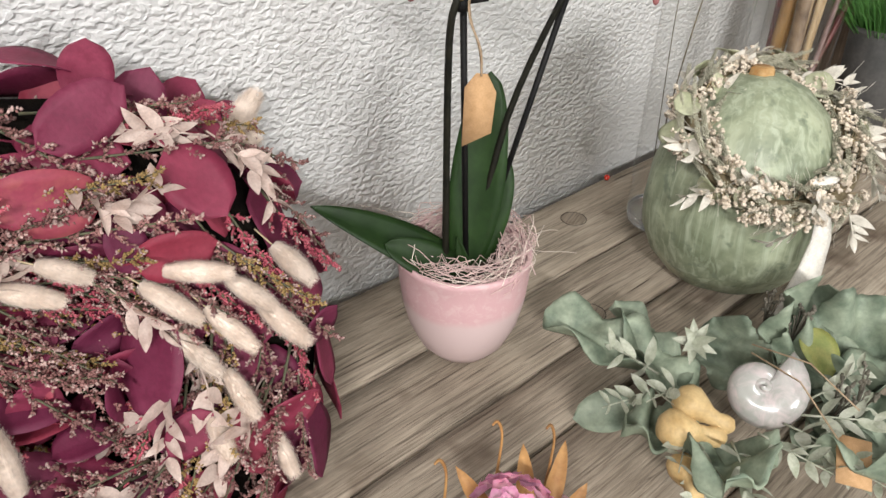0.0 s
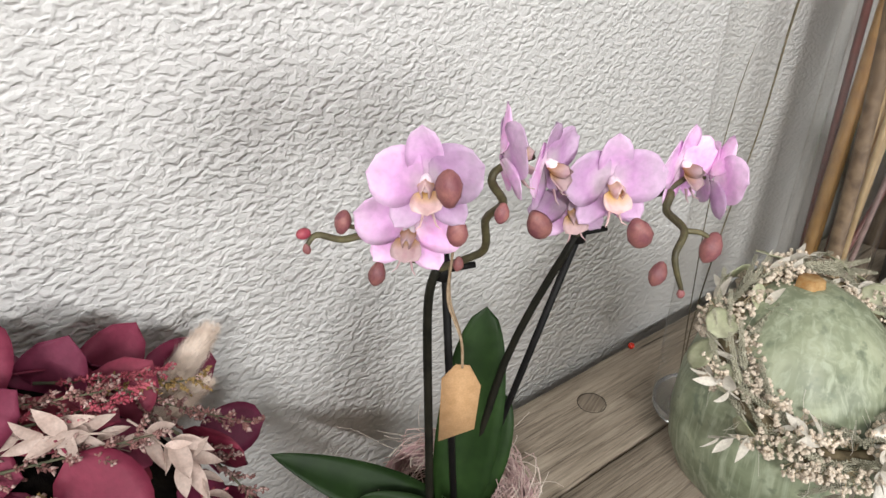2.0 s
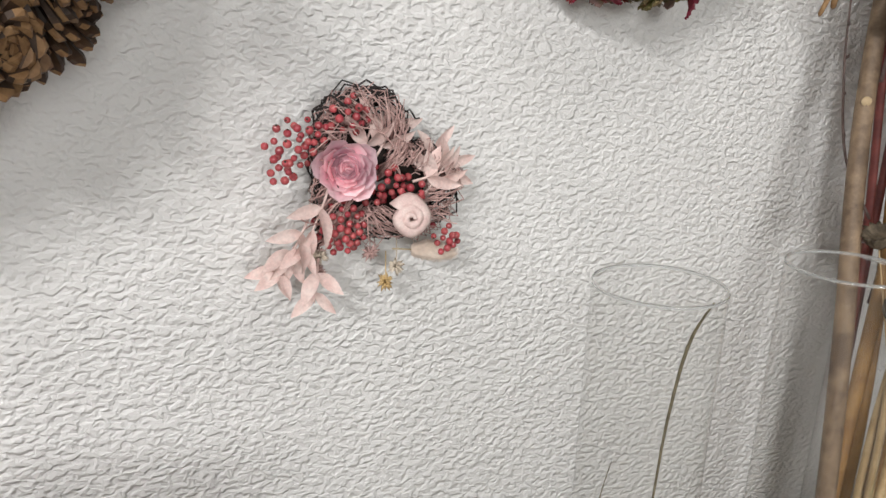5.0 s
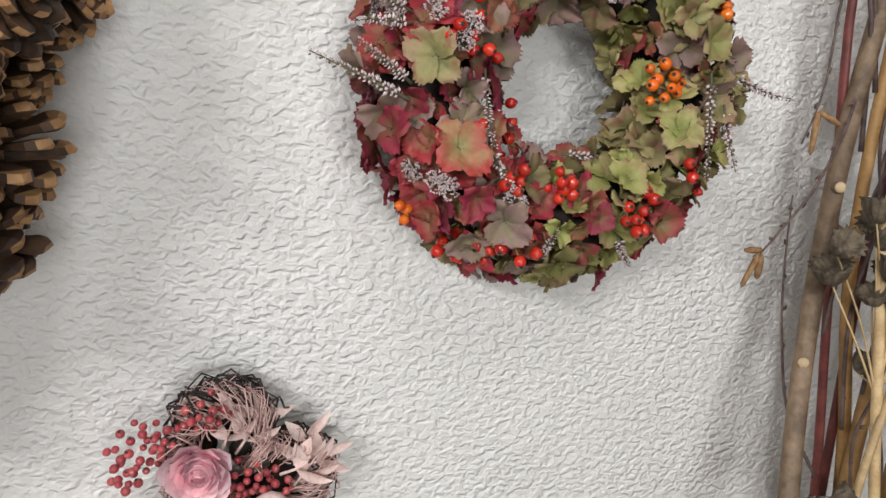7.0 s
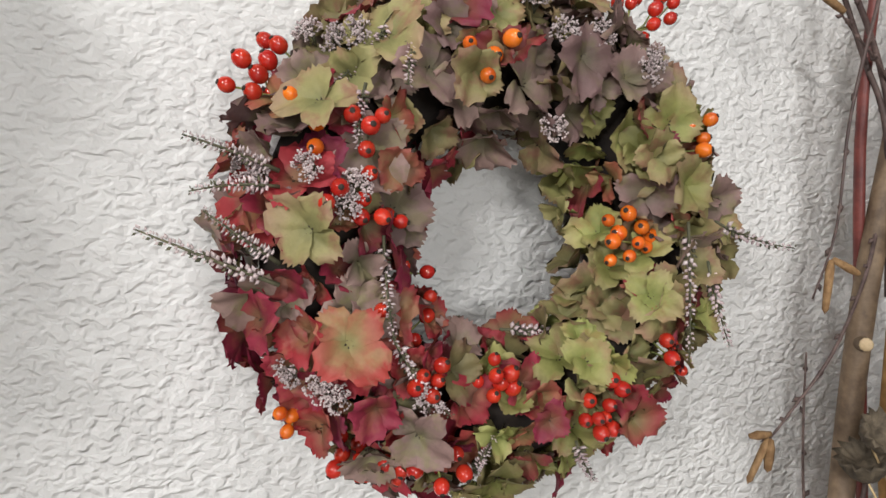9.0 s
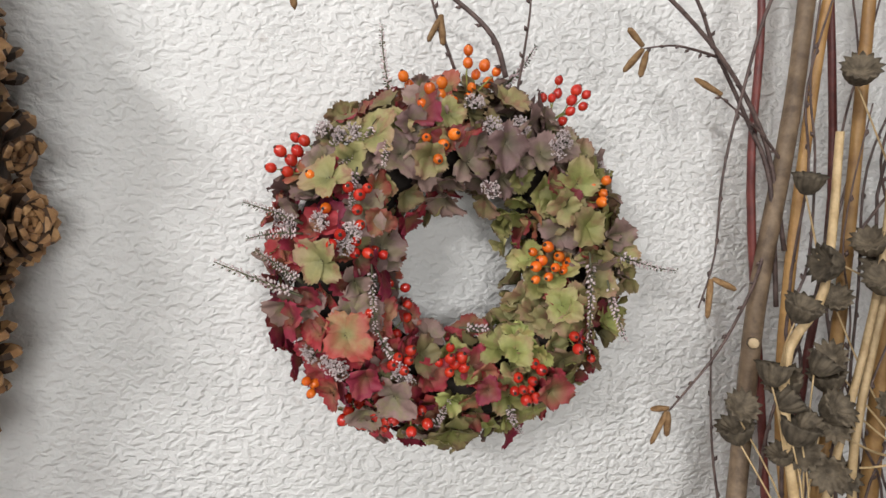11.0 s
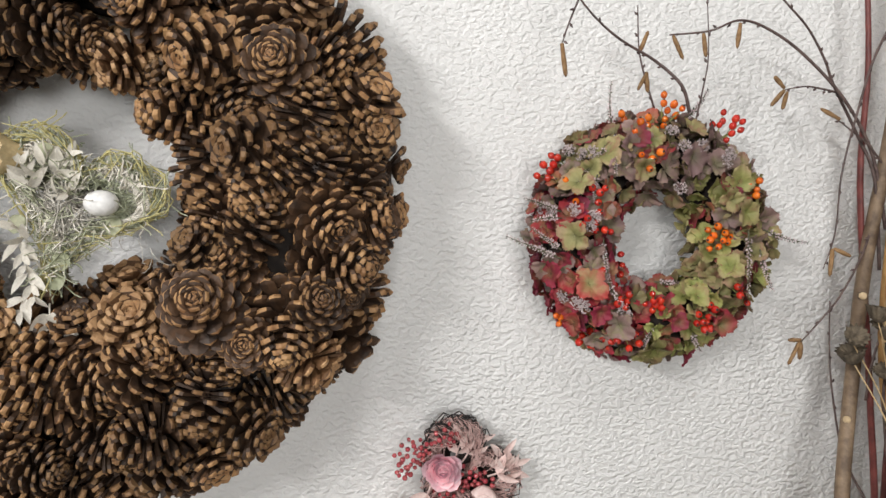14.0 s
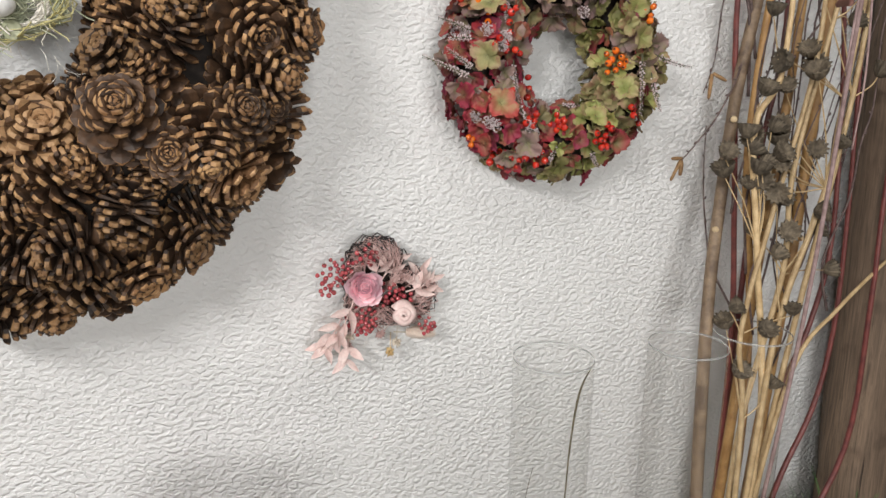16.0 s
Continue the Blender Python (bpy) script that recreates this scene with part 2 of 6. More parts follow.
class Mb:
    """Collects verts and faces of one mesh, with a material number for each face."""

    def __init__(self):
        self.v, self.f, self.m = [], [], []

    def add(self, verts, faces, mat=0, mx=None):
        k = len(self.v)
        self.v += [tuple(mx @ Vector(p)) for p in verts] if mx is not None else [tuple(p) for p in verts]
        self.f += [tuple(i + k for i in f) for f in faces]
        self.m += [mat] * len(faces)

    def tube(self, pts, radii, sides=6, mat=0, cap=True, mx=None):
        pts = [Vector(p) for p in pts]
        if not isinstance(radii, (list, tuple)):
            radii = [radii] * len(pts)
        verts, faces = [], []
        ref = None
        for i, p in enumerate(pts):
            d = (pts[min(i + 1, len(pts) - 1)] - pts[max(i - 1, 0)]).normalized()
            if ref is None:
                ref = d.orthogonal().normalized()
            ref = (ref - d * ref.dot(d))
            ref = ref.normalized() if ref.length > 1e-6 else d.orthogonal().normalized()
            w = d.cross(ref)
            for k in range(sides):
                a = 2 * math.pi * k / sides
                verts.append(p + (ref * math.cos(a) + w * math.sin(a)) * radii[i])
        for i in range(len(pts) - 1):
            for k in range(sides):
                j = (k + 1) % sides
                faces.append((i * sides + k, i * sides + j, (i + 1) * sides + j, (i + 1) * sides + k))
        if cap:
            faces.append(tuple(range(sides))[::-1])
            faces.append(tuple((len(pts) - 1) * sides + k for k in range(sides)))
        self.add(verts, faces, mat, mx)

    def lathe(self, profile, seg=32, mat=0, mx=None, wobble=None):
        """profile: (radius, z) pairs; a radius of 0 closes the end."""
        verts, faces, rows = [], [], []
        for r, z in profile:
            if r == 0:
                rows.append([len(verts)])
                verts.append((0, 0, z))
            else:
                row = []
                for k in range(seg):
                    a = 2 * math.pi * k / seg
                    q = r * (wobble(a, z) if wobble else 1.0)
                    row.append(len(verts))
                    verts.append((q * math.cos(a), q * math.sin(a), z))
                rows.append(row)
        for a, b in zip(rows, rows[1:]):
            for k in range(seg):
                j = (k + 1) % seg
                if len(a) == 1:
                    faces.append((a[0], b[j], b[k]))
                elif len(b) == 1:
                    faces.append((a[k], a[j], b[0]))
                else:
                    faces.append((a[k], a[j], b[j], b[k]))
        self.add(verts, faces, mat, mx)

    def ball(self, c, r, mat=0, seg=8, rings=5, mx=None):
        r = (r, r, r) if not isinstance(r, (tuple, list, Vector)) else r
        prof = [(math.sin(math.pi * i / rings), -math.cos(math.pi * i / rings)) for i in range(rings + 1)]
        prof[0], prof[-1] = (0, -1), (0, 1)
        m = Matrix.Translation(c) @ (mx if mx is not None else Matrix()) @ Matrix.Diagonal((*r, 1))
        self.lathe(prof, seg, mat, m)

    def bud(self, c, d, length, width, mat=0):
        """A tiny pointed bud: a stretched octahedron."""
        d = Vector(d).normalized()
        a = d.orthogonal().normalized() * width
        b = d.cross(a)
        c = Vector(c)
        m = c + d * length * 0.45
        self.add([c, m + a, m + b, m - a, m - b, c + d * length], [(0, 2, 1), (0, 3, 2), (0, 4, 3), (0, 1, 4), (5, 1, 2), (5, 2, 3), (5, 3, 4), (5, 4, 1)], mat)

    def leaf(self, length, width, mat=0, mx=None, nl=6, nw=4, fold=0.15, bend=0.3, wave=0.0, tip=1.0, base=0.6, twist=0.0, thick=0.0, rng=None, teeth=0.0, freq=7.0):
        """A leaf along +y with its face to +z. tip, base: how sharp the ends are."""
        verts, faces = [], []
        ph = rng.uniform(0, 6.3) if rng else 0.0
        for i in range(nl + 1):
            t = i / nl
            w = width * (t ** base) * ((1 - t) ** tip) / ((base / (base + tip)) ** base * (tip / (base + tip)) ** tip)
            y = length * t
            z = -bend * length * t * t
            for k in range(nw + 1):
                s = 2 * k / nw - 1
                tooth = 1 + (teeth * (rng.random() - 0.5) if rng and abs(s) == 1 else 0)
                x = w * 0.5 * s * tooth
                zz = z + fold * abs(x) + wave * width * math.sin(ph + t * freq + s * 2.5) * (0.3 + abs(s))
                a = twist * t
                verts.append((x * math.cos(a) - zz * math.sin(a) * 0.3, y, zz + x * math.sin(a)))
        n = nw + 1
        for i in range(nl):
            for k in range(nw):
                faces.append((i * n + k, i * n + k + 1, (i + 1) * n + k + 1, (i + 1) * n + k))
        if thick:
            q = len(verts)
            verts += [(x, y, z - thick) for x, y, z in verts]
            faces += [tuple(j + q for j in f)[::-1] for f in faces]
            for i in range(nl):
                for k in (0, nw):
                    a, b = i * n + k, (i + 1) * n + k
                    faces.append((a, b, b + q, a + q) if k == 0 else (b, a, a + q, b + q))
        self.add(verts, faces, mat, mx)

    def mesh(self, name, mats, smooth=True):
        me = bpy.data.meshes.new(name)
        me.from_pydata(self.v, [], self.f)
        for m in mats:
            me.materials.append(m)
        me.polygons.foreach_set("material_index", self.m)
        me.polygons.foreach_set("use_smooth", [smooth] * len(self.f))
        me.update()
        return me


def frame_of(pos, along, face):
    """A matrix whose +y goes along and whose +z faces face as nearly as it can."""
    y = Vector(along).normalized()
    z = Vector(face) - y * Vector(face).dot(y)
    z = z.normalized() if z.length > 1e-5 else y.orthogonal().normalized()
    x = y.cross(z)
    return Matrix(((x.x, y.x, z.x, pos[0]), (x.y, y.y, z.y, pos[1]), (x.z, y.z, z.z, pos[2]), (0, 0, 0, 1)))


def thing(name, label, category, group="", at=(0, 0, 0)):
    ob = new(name)
    ob.empty_display_size = 0.02
    ob.location = at
    return tagged(ob, label, category, group)


def part(name, me, mats, parent, mx=None, label=""):
    """One mesh object under a thing or part. me: an Mb or a mesh already made; mx: its pose in the world."""
    if isinstance(me, Mb):
        me = me.mesh(name, mats if isinstance(mats, (list, tuple)) else [mats])
    ob = new(name, me)
    if parent is not None:
        ob.parent = parent
        base, p = Matrix(), parent
        chain = []
        while p is not None:
            chain.append(p)
            p = p.parent
        for q in reversed(chain):
            base = base @ q.matrix_basis
        ob.matrix_basis = base.inverted() @ (mx if mx is not None else Matrix())
    elif mx is not None:
        ob.matrix_basis = mx
    if label:
        ob["label"] = label
    return ob


def box(bm, x0, x1, y0, y1, z0, z1, mat=0):
    v = [(x, y, z) for x in (x0, x1) for y in (y0, y1) for z in (z0, z1)]
    bm.add(v, [(0, 1, 3, 2), (4, 6, 7, 5), (0, 4, 5, 1), (2, 3, 7, 6), (0, 2, 6, 4), (1, 5, 7, 3)], mat)


def unit(rng):
    v = Vector((rng.gauss(0, 1), rng.gauss(0, 1), rng.gauss(0, 1)))
    return v.normalized()


class Ring:
    """A wreath's own coordinates: angle round the ring (0 to the right, 90 up) and angle over its roll (0 to the viewer, 90 outwards)."""

    def __init__(self, centre, e1, e2, big, small, deep):
        self.c, self.e1, self.e2 = Vector(centre), Vector(e1).normalized(), Vector(e2).normalized()
        self.n = self.e1.cross(self.e2)
        self.big, self.small, self.deep = big, small, deep

    def at(self, th, ph, lift=1.0):
        th, ph = radians(th), radians(ph)
        r = self.e1 * math.cos(th) + self.e2 * math.sin(th)
        p = self.c + r * (self.big + self.small * math.sin(ph) * lift) + self.n * self.deep * math.cos(ph) * lift
        nrm = (r * math.sin(ph) / self.small + self.n * math.cos(ph) / self.deep).normalized()
        along = -self.e1 * math.sin(th) + self.e2 * math.cos(th)
        return p, nrm, along

    def core(self, fat, mat_count=1):
        b = Mb()
        n, s = 40, 10
        verts, faces = [], []
        for i in range(n):
            for k in range(s):
                verts.append(self.at(360 * i / n, 360 * k / s, fat)[0])
        for i in range(n):
            for k in range(s):
                faces.append((i * s + k, i * s + (k + 1) % s, (i + 1) % n * s + (k + 1) % s, (i + 1) % n * s + k))
        b.add(verts, faces)
        return b


# ---- the room ----
# ceiling and the west, east and south walls are unseen, grey to limit bounced light
for name, x0, x1, y0, y1, z0, z1, mat, label, kind in (
    ("wall_north", -4.6, 4.6, 0.0, 0.2, -0.75, 3.4, PLASTER, "white wall of coarse textured plaster", "wall"),
    ("floor", -4.6, 4.6, -6.6, 0.2, -0.95, -0.75, FLOOR_M, "plain grey stone floor", "floor"),
    ("ceiling", -4.6, 4.6, -6.6, 0.2, 3.4, 3.55, BOUNCE_GREY, "unseen dark grey ceiling added to cut bounced light", "ceiling"),
    ("wall_west", -4.8, -4.6, -6.6, 0.2, -0.75, 3.4, BOUNCE_GREY, "unseen dark grey wall added to cut bounced light", "wall"),
    ("wall_east", 4.6, 4.8, -6.6, 0.2, -0.75, 3.4, BOUNCE_GREY, "unseen dark grey wall added to cut bounced light", "wall"),
    ("wall_south", -4.6, 4.6, -6.8, -6.6, -0.75, 3.4, BOUNCE_GREY, "unseen dark grey wall added to cut bounced light", "wall"),
):
    w = Mb(); box(w, x0, x1, y0, y1, z0, z1)
    tagged(part(name, w, mat, None), label, kind, kind="structure")

# ---- the table ----
rng = random.Random(5)


def plank(x0, x1, y0, y1, seed):
    """A worn board with rounded, uneven edges; its top lies at about z = 0."""
    r = random.Random(seed)
    b = Mb()
    nx, prof = 70, [(0.0, -0.034), (0.0, -0.005), (0.03, -0.0008), (0.25, 0), (0.5, 0), (0.75, 0), (0.97, -0.0008), (1.0, -0.005), (1.0, -0.034)]
    verts, faces = [], []
    for i in range(nx + 1):
        x = x0 + (x1 - x0) * i / nx
        e0 = 0.0022 * noise.noise((x * 14, seed, 0.0)) + 0.001 * noise.noise((x * 60, seed, 3.0))
        e1 = 0.0022 * noise.noise((x * 14, seed, 9.0)) + 0.001 * noise.noise((x * 60, seed, 5.0))
        for u, z in prof:
            y = (y0 + 0.0015 + e0) * (1 - u) + (y1 - 0.0015 + e1) * u
            dz = 0.0012 * noise.noise((x * 9, u * 3, seed)) - 0.0012 if z > -0.02 else 0
            verts.append((x, y, z + dz))
    k = len(prof)
    for i in range(nx):
        for j in range(k - 1):
            faces.append((i * k + j, (i + 1) * k + j, (i + 1) * k + j + 1, i * k + j + 1))
        faces.append((i * k + k - 1, (i + 1) * k + k - 1, (i + 1) * k, i * k))
    faces += [tuple(range(k)), tuple(nx * k + j for j in range(k))[::-1]]
    b.add(verts, faces)
    return b


table = thing("table", "old table with weathered grey-brown plank top", "table", at=(0.8, -0.3, -0.75))
bands = [(-0.139, -0.012), (-0.238, -0.139), (-0.306, -0.238), (-0.442, -0.306), (-0.56, -0.442)]
for i, (y0, y1) in enumerate(bands):
    cut = (-0.35, 0.37 + 0.5 * (i % 2) if i > 3 else 1.95, 1.95)
    for a, c in zip(cut, cut[1:]):
        if c - a > 0.05:
            part("plank", plank(a, c - (0.003 if c < 1.9 else 0), y0, y1, i * 7.3 + a), TABLE_WOOD, table)
for x in (-0.25, 1.85):
    for y in (-0.08, -0.5):
        b = Mb(); box(b, x - 0.035, x + 0.035, y - 0.035, y + 0.035, -0.75, -0.036)
        part("leg", b, TABLE_WOOD, table)
for x in (-0.25, 1.85):
    b = Mb(); box(b, x - 0.02, x + 0.02, -0.464, -0.116, -0.12, -0.037)
    part("rail", b, TABLE_WOOD, table)
for x, y, r in ((0.744, -0.212, 0.0165), (0.886, -0.064, 0.0165)):
    b = Mb()
    b.lathe([(r, -0.003), (r, 0.0004), (r - 0.0012, 0.0009), (0, 0.0006)], 28)
    b.lathe([(r + 0.0008, -0.003), (r + 0.0012, 0.0003), (r + 0.0004, 0.0001)], 28, 1)
    part("plug", b, [TABLE_WOOD, CORE_SHADE_AND_GROOVE], table, pose(x, y, -0.0012, 0, 0, 20), "round wooden plug")

# ---- glass vases ----


def vase(x, y, r, h):
    t = thing("glass_vase", "tall clear glass cylinder vase standing on the table", "vase", "tall glass vases", (x, y, 0))
    b = Mb()
    o = r
    b.lathe([(o, 0.016), (o, h - 0.003)], 56)
    g = part("glass_wall", b, GLASS, t, pose(x, y, 0))
    g.visible_shadow = False
    b = Mb()
    b.lathe([(o, h - 0.0028), (o + 0.0003, h - 0.0012), (o - 0.0004, h), (o - 0.0011, h - 0.0012), (o - 0.0008, h - 0.0028)], 56)
    part("rim", b, RIM_GLASS, t, pose(x, y, 0), "rounded glass rim").visible_shadow = False
    b = Mb()
    b.lathe([(0, 0.001), (o - 0.006, 0.001), (o - 0.001, 0.005), (o, 0.0158), (o - 0.003, 0.0158), (o - 0.009, 0.0115), (0, 0.011)], 56)
    part("base", b, RIM_GLASS, t, pose(x, y, 0), "thick glass base").visible_shadow = False
    return t


vase(0.974, -0.146, 0.050, 0.590)
vase(1.160, -0.160, 0.0500, 0.590)
vase(1.305, -0.115, 0.0530, 0.575)

# ---- pumpkin ----
PUMPKIN_M = material("grey_green_pumpkin_skin", (0.2, 0.24, 0.17), 0.42, 0, 0.45)
n = Nodes(PUMPKIN_M)
o = n.co.outputs["Object"]
streak = n.noise(n.mapping(o, (110, 110, 7)), 1.0, 4.0, 0.6, 1.0)
cloud = n.noise(o, 24.0, 4.0, 0.6, 0.6)
col = n.ramp(cloud, [(0.3, (0.14, 0.165, 0.10)), (0.52, (0.23, 0.262, 0.17)), (0.72, (0.38, 0.41, 0.28))])
col = n.mix(n.math("MULTIPLY", n.grey(streak, 0.46, 0.66), 0.7), col, (0.42, 0.46, 0.34))
col = n.mix(n.grey(n.noise(o, 70.0, 3.0), 0.58, 0.7), col, (0.15, 0.18, 0.12))
n.colour(col)
n.bump(n.math("ADD", streak, cloud), 0.3, 0.001)
ORANGE_STEM = mottled("dry_orange_stem", (0.40, 0.20, 0.06), (0.56, 0.36, 0.16), 120, 0.8, 0.001)

pumpkin = thing("pumpkin", "grey-green pumpkin with an orange stem stub", "pumpkin", at=(0.918, -0.268, 0))
lean = Matrix.Translation((0.918, -0.268, 0.002)) @ Vector((0.017, 0.024, 0.244)).to_track_quat("Z", "Y").to_matrix().to_4x4()
b = Mb()
prof = [(0, 0.004), (0.035, 0.0), (0.066, 0.012), (0.089, 0.04), (0.100, 0.070), (0.1015, 0.098), (0.097, 0.135), (0.086, 0.17), (0.072, 0.203), (0.048, 0.228), (0.024, 0.240), (0.010, 0.241), (0, 0.24)]
b.lathe(prof, 72, 0, None, lambda a, z: 1 + 0.012 * math.cos(9 * a + 0.6) + 0.012 * math.cos(2 * a))
part("body", b, PUMPKIN_M, pumpkin, lean)
b = Mb()
b.lathe([(0, 0.236), (0.014, 0.237), (0.012, 0.242), (0.0115, 0.247), (0.0095, 0.249), (0, 0.248)], 14, 0, None, lambda a, z: 1 + 0.12 * math.cos(5 * a))
part("stem", b, ORANGE_STEM, pumpkin, lean, "cut orange stem stub")

# ---- orchid pot ----
POT_M = material("pale_pink_glazed_pot", (0.6, 0.42, 0.42), 0.45, 0, 0.5)
n = Nodes(POT_M)
o = n.co.outputs["Object"]
sep = n.t.nodes.new("ShaderNodeSeparateXYZ")
n.link(o, sep.inputs[0])
h = n.math("ADD", sep.outputs[2], n.math("MULTIPLY_ADD", n.noise(o, 28.0, 3.0), 0.012, -0.006))
col = n.ramp(h, [(0.070, (0.56, 0.43, 0.42)), (0.078, (0.55, 0.34, 0.35))])
crack = n.grey(n.noise(o, 95.0, 5.0, 0.7, 0.6), 0.5, 0.66)
col = n.mix(n.math("MULTIPLY", n.math("MULTIPLY", crack, n.grey(h, 0.066, 0.078)), 0.55), col, (0.62, 0.47, 0.46))
n.colour(col)
n.bump(n.math("MULTIPLY", n.noise(o, 160.0, 4.0), n.grey(h, 0.066, 0.078)), 0.5, 0.0008)
SOIL = mottled("bark_compost", (0.025, 0.018, 0.012), (0.06, 0.04, 0.028), 120, 0.95, 0.003)

PX, PY = 0.60, -0.158
orchid_pot = thing("flower_pot", "rounded pale pink ceramic pot on the table", "plant pot", at=(PX, PY, 0))
b = Mb()
b.lathe([(0, 0.0025), (0.026, 0.0), (0.034, 0.003), (0.046, 0.018), (0.056, 0.042), (0.0615, 0.068), (0.064, 0.095), (0.0645, 0.114), (0.0655, 0.117), (0.0652, 0.121), (0.063, 0.123), (0.0605, 0.121), (0.0595, 0.112), (0.058, 0.08), (0, 0.07)], 56)
part("bowl", b, POT_M, orchid_pot, pose(PX, PY, 0))
b = Mb()
b.lathe([(0.0592, 0.098), (0.045, 0.103), (0.02, 0.106), (0, 0.105)], 30, 0, None, lambda a, z: 1)
part("compost", b, SOIL, orchid_pot, pose(PX, PY, 0), "dark bark compost")

# ---- pine cone wreath ----


def pine_cone(seed, length, radius, spread, mats=None):
    """A cone along +z, base at 0: spiral scales with dark backs and thick tan tips."""
    r = random.Random(seed)
    b = Mb()
    count = 96
    for i in range(-20, count):
        t = (max(i, 0) + 0.5) / count
        z = length * (0.04 + 0.9 * t ** 0.9)
        a = i * 2.39996 + r.uniform(-0.08, 0.08)
        prof = max(0.16, math.sin(math.pi * min(1.0, 0.26 + 0.74 * t)) ** 0.8)
        lift = radians(-42 + 118 * t ** 0.8 - spread * 14 + r.uniform(-5, 5))
        ln = radius * prof * r.uniform(0.9, 1.06)
        if i < 0:
            lift, ln = radians(-84 + 2.0 * (i + 20)), radius * (0.22 + 0.026 * (i + 20))
        wd = radius * (0.24 + 0.20 * prof) * (1.0 if t < 0.85 else 0.7)
        th = wd * 0.30
        out = [(-0.26, 0.0), (-1.0, 0.88), (-0.66, 0.985), (0.0, 1.05), (0.66, 0.985), (1.0, 0.88), (0.26, 0.0)]
        top = [(x * wd * 0.5, y * ln, (th * 0.55 if y > 0.5 else th * 0.1) - 0.06 * wd * abs(x)) for x, y in out]
        bot = [(x * wd * 0.46, y * ln * 0.97, -th * 0.45 if y > 0.5 else -th * 0.1) for x, y in out]
        boss = (0, ln * 1.08, th * 0.15)
        mid = (0, ln * 0.92, th * 0.8)
        verts = top + bot + [boss, mid]
        dark = [(0, 1, 5, 6), (13, 12, 8, 7), (0, 7, 8, 1), (5, 12, 13, 6)]
        dark[0] = (0, 1, 15), (0, 15, 6), (15, 5, 6)
        mx = Matrix.Translation((0, 0, z)) @ Matrix.Rotation(a, 4, "Z") @ Matrix.Rotation(lift, 4, "X")
        dark += [(15, 1, 2), (15, 4, 5), (1, 8, 9, 2), (4, 11, 12, 5)]
        b.add(verts, list(dark[0]) + dark[1:] + [(15, 2, 3), (15, 3, 4)], 0, mx)
        tan = [(12, 11, 10, 9, 8)]
        for j in (2, 3):
            tan += [(j, j + 7, 14), (j + 7, j + 8, 14), (j + 8, j + 1, 14), (j + 1, j, 14)]
        b.add(verts, tan, 1, mx)
    b.tube([(0, 0, 0), (0, 0, length * 0.9)], [radius * 0.2, radius * 0.1], 6, 0)
    return b.mesh("pine_cone", mats or [SCALE_DARK, SCALE_TIP], smooth=False)


CONES = [pine_cone(s, ln, rd, sp) for s, ln, rd, sp in ((1, 0.064, 0.035, 0.2), (2, 0.058, 0.033, 0.8), (3, 0.070, 0.034, -0.5), (4, 0.050, 0.030, 0.4), (5, 0.072, 0.038, 0.5), (6, 0.056, 0.037, 1.3), (7, 0.044, 0.026, -0.8), (8, 0.068, 0.031, -1.2))]
TAN_CONES = [pine_cone(s, ln, rd, sp, [SCALE_WARM, SCALE_PALE]) for s, ln, rd, sp in ((11, 0.046, 0.036, 1.6), (12, 0.050, 0.033, 1.2), (13, 0.056, 0.036, 0.9))]
cone_wreath = thing("pine_cone_wreath", "large round wreath of brown pine cones hanging on the wall", "wreath", at=(0.370, -0.09, 0.998))
ring = Ring((0.370, -0.082, 0.998), (1, 0, 0), (0, 0, 1), 0.223, 0.083, 0.066)
# core coloured near-black to give shaded gaps between the cones
part("straw_ring", ring.core(0.62), CORE_SHADE_AND_GROOVE, cone_wreath, None, "straw ring with inner shade painted in as near-black")
rng = random.Random(11)
for row, ph in enumerate((-96, -56, -18, 20, 58, 96)):
    rad = ring.big + ring.small * math.sin(radians(ph))
    count = max(8, round(2 * math.pi * rad / 0.046))
    for i in range(count):
        th = 360 * (i + 0.5 * (row % 2) + rng.uniform(-0.22, 0.22)) / count
        p, nrm, along = ring.at(th, ph + rng.uniform(-9, 9), 0.96)
        side = along.cross(nrm)
        kind = rng.random()
        me = rng.choice(TAN_CONES if kind < 0.07 else CONES)
        if kind < 0.26:
            axis = -nrm + 0.6 * unit(rng)
            p = p + nrm * 0.027
        elif kind < 0.46:
            axis = nrm + 0.7 * unit(rng)
            p = p - nrm * 0.022
        else:
            axis = along * rng.choice((-1, 1)) + 0.8 * side * rng.uniform(-1, 1) + 0.35 * nrm
            p = p - axis.normalized() * 0.026 + nrm * rng.uniform(-0.004, 0.012)
        mx = frame_of(p, axis, unit(rng)) @ Matrix.Rotation(radians(-90), 4, "X")
        part("pine_cone", me, None, cone_wreath, mx @ Matrix.Scale(rng.uniform(0.88, 1.16), 4))

# ---- hydrangea wreath ----


def floret(seed, size):
    """Four broad, overlapping, toothed petals round a small heart; face to +z."""
    r = random.Random(seed)
    b = Mb()
    for k in range(4):
        ln = size * r.uniform(0.85, 1.1)
        wd = ln * r.uniform(0.86, 1.08)
        nl, nw = 7, 8
        tilt = radians(r.uniform(4, 58))
        cup, wav, ph = r.uniform(0.0, 0.6), r.uniform(0.03, 0.10), r.uniform(0, 6)
        verts, faces = [], []
        for i in range(nl + 1):
            t = i / nl
            w = wd * (0.12 + 0.88 * math.sin(math.pi * min(0.62, t * 0.58 + 0.02))) * (1 if t < 0.7 else math.sqrt(max(0.0, 1 - ((t - 0.7) / 0.36) ** 2)))
            for j in range(nw + 1):
                s = 2 * j / nw - 1
